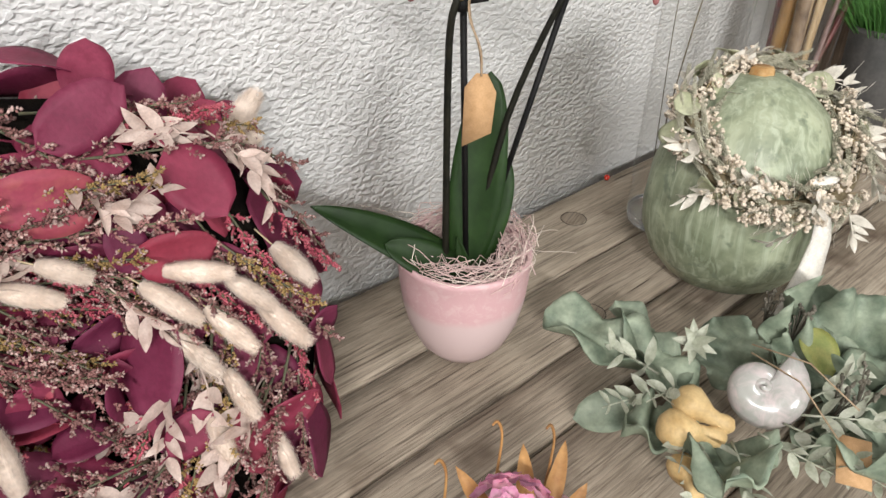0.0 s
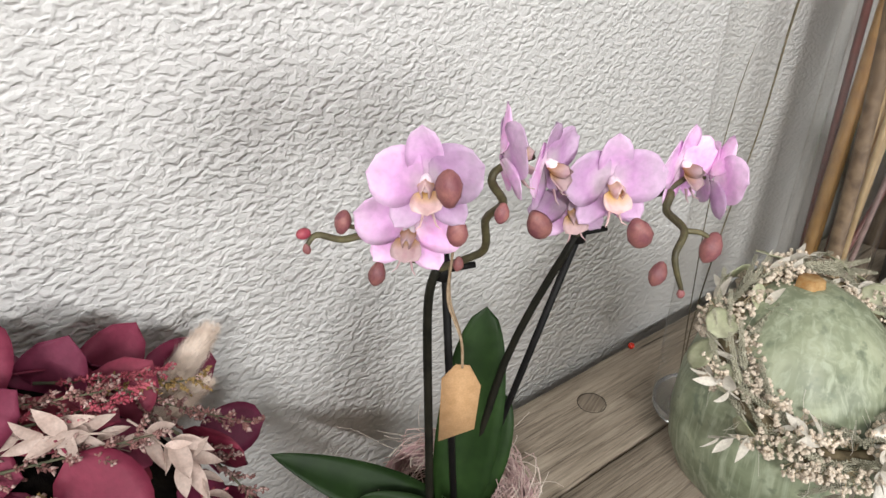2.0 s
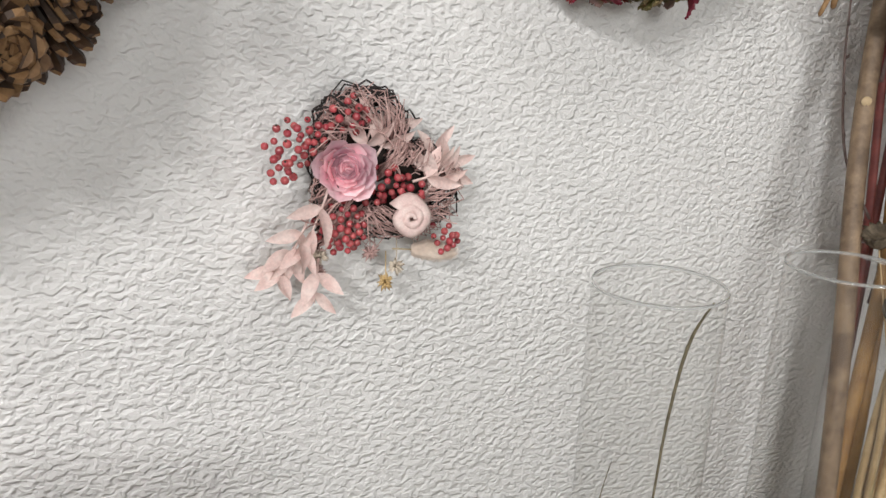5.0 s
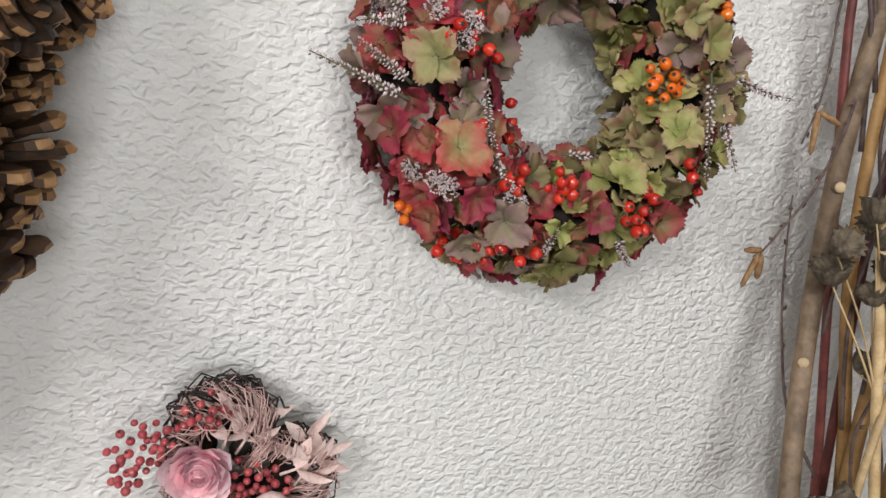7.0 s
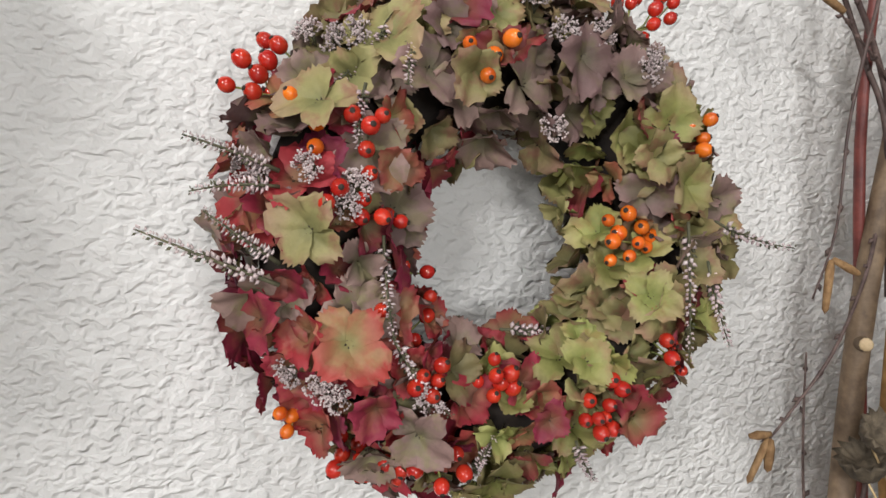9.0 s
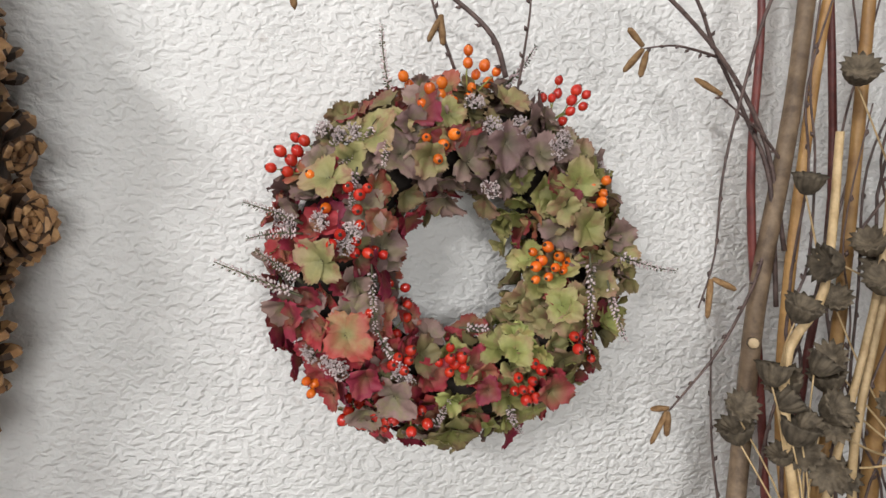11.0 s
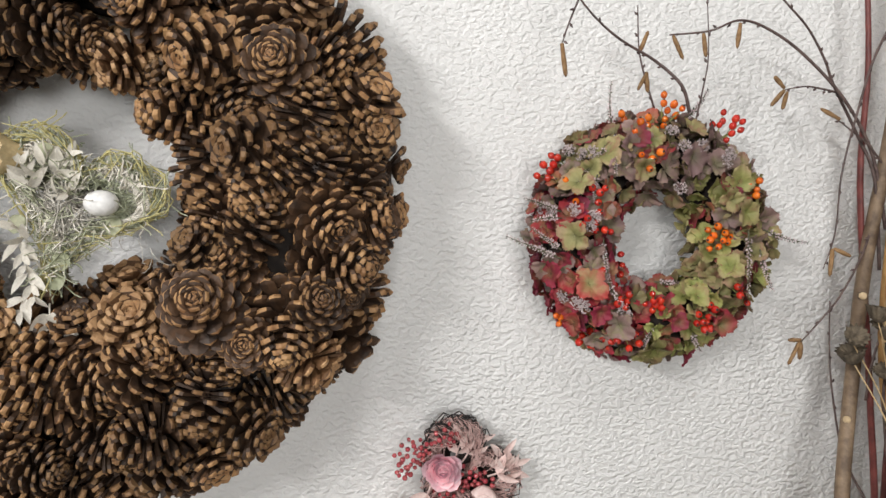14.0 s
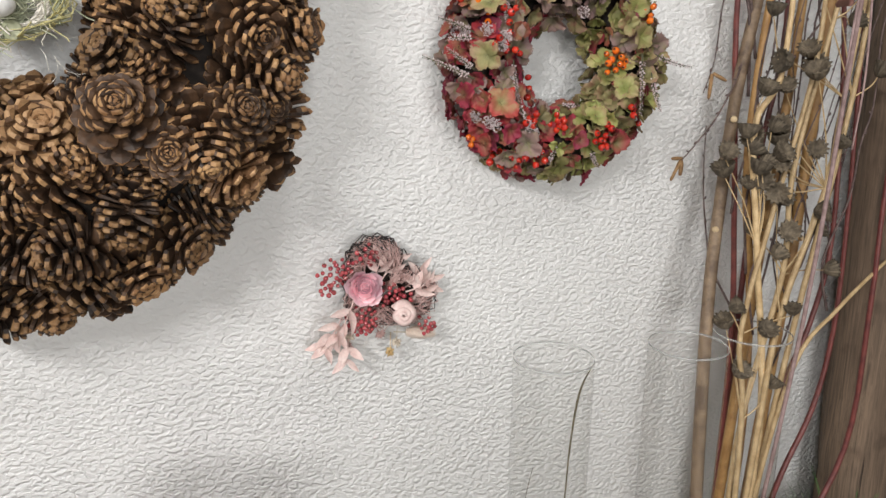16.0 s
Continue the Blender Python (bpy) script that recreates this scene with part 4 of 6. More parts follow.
    b.leaf(d.length, width, 0, frame_of(base, d, face), 22, 6, fold, bend, wave, t, bs, 0, thick, random.Random(int(width * 1e5)))
    return part(name, b, mat, owner)


big_leaf((0.594, -0.166, 0.10), (0.634, -0.150, 0.285), (-0.62, -0.75, 0.2), 0.050, 0.02, t=0.5, bs=0.45)
big_leaf((0.600, -0.160, 0.10), (0.646, -0.160, 0.205), (-0.6, -0.75, 0.2), 0.047, 0.05, t=0.5)
big_leaf((0.585, -0.160, 0.105), (0.482, -0.098, 0.190), (-0.25, -0.5, 0.85), 0.042, 0.12, t=0.85)
big_leaf((0.582, -0.170, 0.105), (0.524, -0.145, 0.150), (-0.5, -0.5, 0.7), 0.036, 0.16, t=0.55)
big_leaf((0.580, -0.166, 0.105), (0.520, -0.125, 0.150), (-0.3, -0.3, 0.9), 0.028, 0.1)
big_leaf((0.584, -0.182, 0.103), (0.575, -0.176, 0.150), (-0.6, -0.7, 0.2), 0.012, 0.05)

# loose pink fibre in the pot
rng = random.Random(41)
for mat, count, nm in ((SISAL, 190, "sisal_fibre"), (SISAL_PALE, 60, "sisal_fibre")):
    b = Mb()
    for i in range(count):
        a0 = rng.gauss(-0.2, 1.1) if rng.random() < 0.8 else rng.uniform(0, 6.28)
        span, r0 = rng.uniform(0.5, 2.2), rng.uniform(0.036, 0.066)
        z0 = rng.uniform(0.108, 0.136) if r0 > 0.05 else rng.uniform(0.112, 0.128)
        stray = rng.random() < 0.13
        pts = []
        for k in range(7):
            a = a0 + span * (k / 6 - 0.5)
            rr = r0 + 0.005 * math.sin(k * 1.3 + i) + (0.035 * abs(k / 6 - 0.5) ** 1.5 if stray else 0)
            pts.append((PX + rr * math.cos(a), PY + rr * math.sin(a), z0 + 0.006 * math.sin(k * 0.9 + i * 1.7) + (rng.uniform(-0.01, 0.018) if stray else 0)))
        b.tube(pts, 0.00042, 3, 0, False)
    tagged(part(nm, b, mat, None), "tangle of pale pink sisal fibre in the pot", "decoration", kind="stuff")
b = Mb()
for i in range(16):
    a = rng.uniform(-1.6, 1.9)
    p = Vector((PX + 0.06 * math.cos(a), PY + 0.06 * math.sin(a), 0.122))
    d = Vector((math.cos(a + rng.uniform(-1, 1)), math.sin(a + rng.uniform(-1, 1)), rng.uniform(-0.3, 0.9)))
    ln = rng.uniform(0.02, 0.06)
    b.tube([tuple(p + d * ln * t + Vector((0, 0, -0.04 * (t * ln * 15) ** 2 * 0.2)) + Vector((0.006 * math.sin(t * 4 + i), 0.006 * math.cos(t * 3 + i), 0)) * t) for t in (0, 0.2, 0.4, 0.6, 0.8, 1)], 0.0003, 3, 0, False)
tagged(part("sisal_fibre", b, SISAL_PALE, None), "stray pale fibres hanging over the pot rim", "decoration", kind="stuff")

tag = thing("paper_tag", "blank brown card tag hanging on jute twine", "tag", at=(0.545, -0.226, 0.33))
tx = frame_of((0.546, -0.228, 0.300), (0.12, 0.06, 0.9), (-0.62, -0.72, 0.1)) @ Matrix.Scale(1.14, 4)
b = Mb()
outline = [(-0.0085, -0.026), (0.0095, -0.016), (0.0105, 0.010), (0.004, 0.021), (-0.003, 0.021), (-0.0095, 0.012)]
b.add([(x, y, 0.0004) for x, y in outline] + [(x, y, -0.0004) for x, y in outline], [tuple(range(6)), tuple(range(11, 5, -1))] + [(i, i + 6, (i + 1) % 6 + 6, (i + 1) % 6) for i in range(6)])
part("card", b, KRAFT, tag, tx)
bent([(0.549, -0.227, 0.322), (0.550, -0.224, 0.340), (0.549, -0.213, 0.36), (0.562, -0.199, 0.375), (0.568, -0.194, 0.392)], 0.0009, TWINE, "twine", tag, 5)
bent([(0.549, -0.227, 0.322), (0.553, -0.220, 0.338), (0.552, -0.211, 0.358), (0.56, -0.2, 0.372)], 0.0008, TWINE, "twine", tag, 5)

# ---- burgundy dried wreath ----
BURGUNDY = petal_paint("burgundy_leaf", (0.20, 0.021, 0.055), (0.17, 0.017, 0.047), (0.23, 0.034, 0.072), 0.06, 0.62, (0.14, 0.010, 0.034), 0.4, 0.12)
PINKRED = petal_paint("faded_burgundy_leaf", (0.27, 0.045, 0.085), (0.25, 0.038, 0.075), (0.31, 0.06, 0.09), 0.06, 0.62, (0.36, 0.12, 0.10), 0.3, 0.12)
HEATH_ROSE = mottled("dusty_rose_bud", (0.15, 0.060, 0.055), (0.30, 0.155, 0.14), 90, 0.8, 0, 0.25)
HEATH_OCHRE = mottled("ochre_bud", (0.24, 0.15, 0.05), (0.34, 0.23, 0.09), 90, 0.8, 0, 0.2)
CELOSIA = mottled("dark_red_bud", (0.34, 0.05, 0.08), (0.46, 0.11, 0.14), 90, 0.8, 0, 0.2)
BLEACHED = mottled("bleached_leaf", (0.48, 0.36, 0.31), (0.62, 0.50, 0.44), 60, 0.6, 0.0004, 0.12, 0.3, 3.0, 0, 0.2)
FLUFF = mottled("bunny_tail_fluff", (0.62, 0.50, 0.41), (0.76, 0.65, 0.56), 60, 0.95, 0, 0.1, 0.1, 3.0, 0.4)
TAIL_STEM = mottled("straw_stem", (0.46, 0.36, 0.22), (0.56, 0.46, 0.3), 90, 0.7)


HEATH_TIP = mottled("pale_heather_tip", (0.30, 0.19, 0.17), (0.48, 0.34, 0.31), 90, 0.8, 0, 0.2)
# near-black with deep shade put into the colour, for the burgundy wreath's inside
WREATH_SHADE = mottled("wreath_shade_black", (0.004, 0.003, 0.003), (0.010, 0.008, 0.006), 80, 1.0, 0.003, 0.2, 0.05)


def spray(seed, length, mats):
    """An airy heather spray along +y: a stem with short side twigs, each set with tiny buds."""
    r = random.Random(seed)
    b = Mb()
    bend = [r.uniform(-0.2, 0.2) * length for _ in range(2)]
    at = lambda t: Vector((bend[0] * t * t, length * t, bend[1] * t * t))
    b.tube([at(i / 6) for i in range(7)], [0.0013 - 0.0008 * i / 6 for i in range(7)], 5, 0)
    for i in range(20):
        t = 0.12 + 0.88 * (i + r.random()) / 20
        a = i * 2.4 + r.uniform(-0.5, 0.5)
        d = Vector((math.cos(a), r.uniform(0.9, 2.4), math.sin(a))).normalized()
        ln = r.uniform(0.010, 0.023) * (1.15 - 0.5 * t)
        p0 = at(t)
        e = unit(r) * ln * 0.18
        side = lambda q: p0 + d * ln * q + e * q * q
        b.tube([side(0), side(0.5), side(1)], [0.0005, 0.0004, 0.0003], 3, 0, False)
        for k in range(18):
            q = 0.1 + 0.9 * (k + r.random()) / 18
            b.bud(side(q), d + 1.1 * unit(r), r.uniform(0.0030, 0.0052), r.uniform(0.0010, 0.0016), 2 if q > 0.6 and r.random() < 0.55 else 1)
    return b.mesh("heather_spray", mats)


def bunny_tail(seed, length, width):
    """A soft grass head along +y: a core under short fine hairs."""
    r = random.Random(seed)
    b = Mb()
    b.tube([(0, -0.016, 0), (0, 0.004, 0)], 0.0007, 5, 1)
    prof = [(0, 0)] + [(width * 0.36 * math.sin(math.pi * (0.08 + 0.84 * t)) ** 0.55, length * t) for t in (0.04, 0.15, 0.3, 0.5, 0.7, 0.85, 0.96)] + [(0, length)]
    b.lathe(prof, 12, 0, Matrix.Rotation(radians(-90), 4, "X"))
    for i in range(3000):
        t = r.uniform(0.0, 1.0)
        a = r.uniform(0, 6.283)
        rad = width * 0.35 * math.sin(math.pi * (0.08 + 0.84 * t)) ** 0.55
        c = Vector((math.cos(a) * rad, length * t, math.sin(a) * rad))
        d = Vector((math.cos(a), 0.9 + 1.1 * t, math.sin(a))).normalized() + 0.2 * unit(r)
        s = d.cross(Vector((0, 1, 0)))
        s = s.normalized() * 0.00019 if s.length > 1e-3 else Vector((0.0005, 0, 0))
        h = r.uniform(0.003, 0.0058)
        b.add([c - s, c + s, c + d * h], [(0, 1, 2)], 0)
    return b.mesh("bunny_tail", [FLUFF, TAIL_STEM])


def ruscus(seed, length, pairs, size, mat, stem=BLEACHED):
    """A sprig along +y with pointed leaves in pairs, faces to +z: its stem and where its leaves go."""
    r = random.Random(seed)
    b = Mb()
    bend = r.uniform(-0.15, 0.15) * length
    at = lambda t: Vector((bend * t * t, length * t, -0.12 * length * t * t))
    b.tube([at(i / 5) for i in range(6)], [0.0012 - 0.0007 * i / 5 for i in range(6)], 5)
    kinds = []
    for k in range(4):
        q = Mb()
        q.leaf(size, size * r.uniform(0.34, 0.46), 0, None, 6, 4, r.uniform(0.1, 0.5), r.uniform(-0.15, 0.3), 0.02, 1.0, 0.75, r.uniform(-0.5, 0.5), 0, r)
        kinds.append(q.mesh("leaf", [mat]))
    leaves = []
    for i in range(pairs):
        t = 0.15 + 0.85 * (i + 0.4) / pairs
        for s in (-1, 1):
            d = Vector((s * r.uniform(0.2, 1.0), r.uniform(0.4, 1.2), r.uniform(-0.4, 0.8)))
            leaves.append((r.choice(kinds), frame_of(at(t), d, (r.uniform(-0.9, 0.9), r.uniform(-0.6, 0.6), 1)) @ Matrix.Scale(r.uniform(0.75, 1.15) * (1.1 - 0.4 * t), 4)))
    return b.mesh("ruscus_sprig", [stem]), leaves


def sprig(spec, owner, mx):
    """Puts a leafy sprig on its thing, each leaf a piece of its own."""
    s = part("ruscus_sprig", spec[0], None, owner, mx)
    for me, m in spec[1]:
        part("leaf", me, None, s, mx @ m)


def round_leaf(seed, length, width, mat):
    r = random.Random(seed)
    b = Mb()
    b.leaf(length, width, 0, None, 8, 5, r.uniform(0.0, 0.3), r.uniform(-0.12, 0.28), 0.02, 0.55, 0.55, r.uniform(-0.4, 0.4), 0.0006, r)
    b.tube([(0, -0.01, 0), (0, 0.002, 0)], 0.0009, 4)
    return b.mesh("leaf", [mat])


TAILS = [bunny_tail(s, ln, w) for s, ln, w in ((1, 0.044, 0.0215), (2, 0.037, 0.021), (3, 0.050, 0.022))]
RUSC = [ruscus(s, ln, n, sz, BLEACHED) for s, ln, n, sz in ((1, 0.085, 4, 0.040), (2, 0.07, 3, 0.036), (3, 0.1, 5, 0.042))]
LEAVES = [round_leaf(s, ln, w, m) for s, ln, w, m in ((1, 0.068, 0.046, BURGUNDY), (2, 0.060, 0.040, BURGUNDY), (3, 0.074, 0.044, BURGUNDY), (4, 0.055, 0.042, BURGUNDY), (5, 0.066, 0.044, PINKRED))]
SPRAYS = [spray(s, ln, [HEATH_STEM, m, HEATH_TIP]) for s, ln, m in ((11, 0.13, HEATH_ROSE), (12, 0.11, HEATH_ROSE), (13, 0.10, HEATH_OCHRE), (14, 0.085, CELOSIA), (15, 0.12, HEATH_ROSE))]

red = thing("dried_flower_wreath", "burgundy wreath of dried leaves, heather and bunny tails against the wall", "wreath", at=(0.26, -0.13, 0.16))
rr = Ring((0.252, -0.128, 0.152), (1, 0, 0), (0, 0.43, 0.903), 0.128, 0.066, 0.050)
# ring core painted black as the shade between the leaves
part("straw_ring", rr.core(0.9), WREATH_SHADE, red, None, "straw ring with inner shade painted in as near-black")
# disc added behind the hole; its black stands for shadow there
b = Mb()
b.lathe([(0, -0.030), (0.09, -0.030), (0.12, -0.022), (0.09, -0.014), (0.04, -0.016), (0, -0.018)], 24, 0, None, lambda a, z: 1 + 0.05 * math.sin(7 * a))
part("moss_back", b, WREATH_SHADE, red, Matrix.Translation(rr.c) @ rr.n.to_track_quat("Z", "Y").to_matrix().to_4x4(), "near-black disc painted as shade behind the wreath hole")
rng = random.Random(53)


def lay(name, me, th, ph, turn, tilt, lift, jitter=0.25, scale=1.0):
    p, nrm, along = rr.at(th, ph, lift)
    out = along.cross(nrm)
    d = -along * math.cos(radians(turn)) + out * math.sin(radians(turn)) + nrm * tilt + jitter * unit(rng) * 0.6
    d.normalize()
    if name == "heather_spray" and p.z + d.z * 0.11 > 0.30:
        d.z = max(-0.6, (0.30 - p.z) / 0.11)
    if p.z + d.z * 0.07 < 0.012:
        d.z = max(0.0, 0.012 - p.z) / 0.07 + 0.05
        p.z = max(p.z, 0.014)
    if p.y + d.y * 0.06 > -0.006:
        d.y = (-0.006 - p.y) / 0.06 - 0.1
        p.y = min(p.y, -0.012)
    mx = frame_of(p - d * 0.02, d, nrm + 0.35 * unit(rng)) @ Matrix.Scale(scale * rng.uniform(0.88, 1.1), 4)
    if isinstance(me, tuple):
        sprig(me, red, mx)
    else:
        part(name, me, None, red, mx)


for i in range(120):
    th, ph = i * 137.5 % 360, rng.uniform(-105, 105)
    lay("leaf", LEAVES[4 if i % 23 == 4 else i % 4], th, ph, rng.uniform(-65, 30), rng.uniform(0.02, 0.4), rng.uniform(0.94, 1.1), 0.3, 0.9)
for i in range(130):
    th = i * 137.5 % 360
    low = 20 if 285 < th or th < 20 else 85
    lay("heather_spray", SPRAYS[i % 5], th, rng.uniform(-85, low), rng.uniform(-25, 18), rng.uniform(0.0, 0.25), rng.uniform(1.0, 1.22), 0.25, 0.9)
for i in range(34):
    lay("leaf", LEAVES[i % 4], i * 137.5 % 360, rng.uniform(-140, -85), rng.uniform(-100, -50), rng.uniform(0.0, 0.4), 1.0, 0.3, 0.85)
for i in range(34):
    lay("heather_spray", SPRAYS[i % 5], i * 137.5 % 360, rng.uniform(-110, -70), rng.uniform(-70, -30), rng.uniform(0.0, 0.3), 1.05)
for i in range(16):
    lay("ruscus_sprig", RUSC[i % 3], i * 137.5 % 360, rng.uniform(-65, 60), rng.uniform(-50, 20), rng.uniform(0.05, 0.3), rng.uniform(1.1, 1.22), 0.3, 0.7)
for i in range(7):
    lay("bunny_tail", TAILS[i % 3], 110 + i * 21, rng.uniform(-70, 60), rng.uniform(-40, 15), rng.uniform(0.05, 0.3), rng.uniform(1.2, 1.35), 0.2)
# the bunny tails, broad leaves and bleached sprigs that lie on top
for th, ph, turn, up, k in ((72, -41, -13, 0.25, 1), (93, -50, -30, 0.4, 0), (24, -19, 46, 0.16, 2), (22, -37, 20, 0.16, 2), (358, -19, 31, 0.2, 2), (6, -4, 30, 0.3, 0), (354, 5, 32, 0.35, 0), (351, -37, 38, 0.06, 2),
                            (7, 22, 12, 0.4, 1), (311, -16, 52, 0.25, 1), (314, 14, 46, 0.45, 0), (330, -15, 40, 0.3, 0)):
    lay("bunny_tail", TAILS[k], th, ph, turn, up, 1.34, 0.0, 0.98)
for th, ph, turn, up, k, size in ((85, -8, -12, 0.12, 4, 0.95), (67, 52, 93, 0.8, 0, 0.85), (72, 21, 36, 0.35, 2, 1.0), (72, 69, 169, 0.3, 0, 0.8), (44, 17, -26, 0.05, 3, 1.0), (36, -23, 46, 0.05, 1, 0.9), (8, -55, -23, 0.45, 2, 1.1),
                                  (308, -31, 163, 0.0, 3, 0.8), (317, -4, 40, 0.3, 1, 0.8), (323, 34, 24, 0.5, 0, 0.95), (325, 13, 126, 0.4, 1, 0.75), (348, 27, 139, 0.4, 3, 0.75), (259, -70, -173, 0.25, 1, 0.8), (51, -25, -48, 0.3, 1, 0.75), (100, 40, 60, 0.4, 2, 1.0), (110, 10, 20, 0.2, 0, 1.0)):
    lay("leaf", LEAVES[k], th, ph, turn, up, 1.30, 0.0, size)
for th, ph, turn, up, k in ((38, -51, -6, 0.35, 2), (328, -28, 32, 0.16, 1), (50, 31, -165, -0.1, 2), (317, -47, 14, 0.09, 0), (37, 41, -7, 0.2, 1), (57, -8, 52, 0.12, 1), (33, 42, -27, 0.0, 0)):
    lay("ruscus_sprig", RUSC[k], th, ph, turn, up, 1.36, 0.0, 0.74)
for i in range(22):
    p, nrm, along = rr.at(35 + i * 5.5, rng.uniform(-75, -35), 1.15)
    part("heather_spray", SPRAYS[i % 5], None, red, frame_of(p, Vector((0.55, -0.2, -0.55)) + 0.25 * unit(rng), nrm) @ Matrix.Scale(rng.uniform(0.7, 0.95), 4))
for i in range(16):
    p, nrm, along = rr.at(i * 23, rng.uniform(-100, -70), 1.1)
    part("leaf", LEAVES[i % 4], None, red, frame_of(p, rr.c - p + 0.03 * unit(rng), nrm + 0.5 * unit(rng)) @ Matrix.Scale(0.8, 4))
for x, y, z, d, k in ((0.30, -0.065, 0.268, (0.15, 0.1, 1), 0), (0.335, -0.07, 0.262, (0.5, 0.0, 0.8), 2), (0.27, -0.065, 0.262, (-0.3, 0.1, 1), 1), (0.36, -0.075, 0.25, (0.7, -0.1, 0.6), 0)):
    part("leaf", LEAVES[k], None, red, frame_of((x, y, z), d, (-0.4, -0.85, 0.3)))
for x, y, z, d in ((0.418, -0.055, 0.245, (0.9, 0.45, 0.42)), (0.395, -0.065, 0.232, (1, 0.3, 0.12))):
    part("bunny_tail", TAILS[2], None, red, frame_of((x, y, z), d, (0, -1, 0.3)) @ Matrix.Scale(1.25, 4))
for x, y, z, d, f, k in ((0.385, -0.045, 0.285, (0.35, -0.2, -1), (-0.5, -0.8, 0.2), 2), (0.41, -0.045, 0.262, (0.85, 0.1, -0.3), (-0.4, -0.8, 0.5), 0), (0.372, -0.05, 0.262, (0.6, 0.1, 0.5), (-0.4, -0.8, 0.3), 1),
                         (0.435, -0.06, 0.20, (0.9, 0.1, -0.2), (-0.4, -0.8, 0.4), 3)):
    part("leaf", LEAVES[k], None, red, frame_of((x, y, z), d, f))

# ---- dried wreath and ribbon on the pumpkin ----
CREAM = mottled("cream_dried_flower", (0.55, 0.46, 0.36), (0.72, 0.63, 0.52), 120, 0.8, 0.0004, 0.15)
SEEDY = mottled("grey_green_seed", (0.26, 0.25, 0.18), (0.46, 0.44, 0.34), 150, 0.7, 0, 0.2)
LUNARIA = mottled("pale_green_disc_leaf", (0.42, 0.44, 0.28), (0.56, 0.56, 0.40), 40, 0.55, 0.0003, 0.15, 0.4, 3.0, 0, 0.3)
FELT = mottled("white_felt", (0.60, 0.57, 0.50), (0.72, 0.69, 0.63), 80, 0.95, 0.001, 0.05)
PALE_RUSC = mottled("pale_ruscus", (0.60, 0.56, 0.48), (0.74, 0.70, 0.62), 60, 0.6, 0.0004, 0.12, 0.3, 3.0, 0, 0.2)

pw = thing("dried_garland", "small cream dried-flower wreath lying over the pumpkin", "wreath", at=(0.909, -0.287, 0.19))
rr = Ring((0.909, -0.285, 0.189), (0.839, -0.545, 0), (0.47, 0.724, 0.505), 0.083, 0.016, 0.014)
part("wire_ring", rr.core(0.55), STRAW, pw, None, "thin straw ring")
rng = random.Random(61)
GYP = []
for s in range(3):
    r = random.Random(70 + s)
    b = Mb()
    for i in range(16):
        p = unit(r) * r.uniform(0.006, 0.016)
        p.z = abs(p.z)
        b.tube([(0, 0, -0.006), tuple(p)], 0.0003, 3, 1, False)
        for k in range(4):
            b.ball(p + unit(r) * 0.0016, r.uniform(0.0011, 0.0022), 0, 6, 4)
    GYP.append(b.mesh("flower_head", [CREAM, TAIL_STEM]))
SEEDS = [heather(s, 0.045, [SEEDY, SEEDY], 120, 0.0008, 0.0034, 0.5) for s in (81, 82, 83)]
PRUSC = [ruscus(s, 0.05, 3, 0.030, PALE_RUSC, PALE_RUSC) for s in (84, 85)]
r = random.Random(3)
DISC = []
for s in (0.032, 0.026):
    b = Mb(); b.leaf(s, s * 0.85, 0, None, 8, 6, 0.1, 0.1, 0.03, 0.5, 0.5, 0, 0.0004, r)
    DISC.append(b.mesh("disc_leaf", [LUNARIA]))
for i in range(84):
    th, ph = i * 137.5 % 360, rng.uniform(-100, 110)
    p, nrm, along = rr.at(th, ph, rng.uniform(0.7, 1.1))
    part("flower_head", rng.choice(GYP), None, pw, Matrix.Translation(p) @ (nrm + 0.3 * unit(rng)).to_track_quat("Z", "Y").to_matrix().to_4x4() @ Matrix.Scale(rng.uniform(0.7, 1.1), 4))
for i in range(90):
    p, nrm, along = rr.at(i * 137.5 % 360, rng.uniform(-80, 80), rng.uniform(0.9, 1.15))
    part("seed_sprig", rng.choice(SEEDS), None, pw, frame_of(p - along * -0.02, -along + 0.45 * unit(rng), nrm))
for i in range(20):
    p, nrm, along = rr.at(i * 137.5 % 360 + 9, rng.uniform(-60, 120), 1.0)
    sprig(PRUSC[i % 2], pw, frame_of(p, -along * 0.8 + nrm * 0.4 + Vector((0, 0, -0.4)) + 0.5 * unit(rng), nrm) @ Matrix.Scale(0.8, 4))
for th, ph, k in ((150, 10, 0), (140, 60, 1), (95, 40, 0), (60, 30, 0), (50, 70, 1), (10, 30, 0), (350, 70, 0), (335, 100, 1), (120, 0, 1), (165, 60, 0), (180, 30, 1), (205, 70, 0), (225, 20, 1), (75, 80, 1), (30, 0, 0), (110, 90, 0)):
    p, nrm, along = rr.at(th, ph, 1.2)
    part("disc_leaf", DISC[k], None, pw, frame_of(p, along + 0.6 * unit(rng), nrm + 0.5 * unit(rng)))
b = Mb()
for i in range(60):
    p, nrm, along = rr.at(rng.uniform(0, 360), rng.uniform(-90, 90), 1.0)
    d = (nrm + 0.9 * unit(rng)).normalized()
    ln = rng.uniform(0.015, 0.045)
    b.tube([tuple(p + d * ln * t + Vector((0.004 * math.sin(5 * t + i), 0.004 * math.cos(4 * t + i), 0))) for t in (0, 0.33, 0.66, 1)], 0.00022, 3, 0, False)
tagged(part("loose_fibre", b, PALE_RUSC, pw), kind="stuff")
ribbon = thing("felt_ribbon", "strip of white felt tied to the garland", "ribbon", at=(0.88, -0.36, 0.15))
b = Mb()
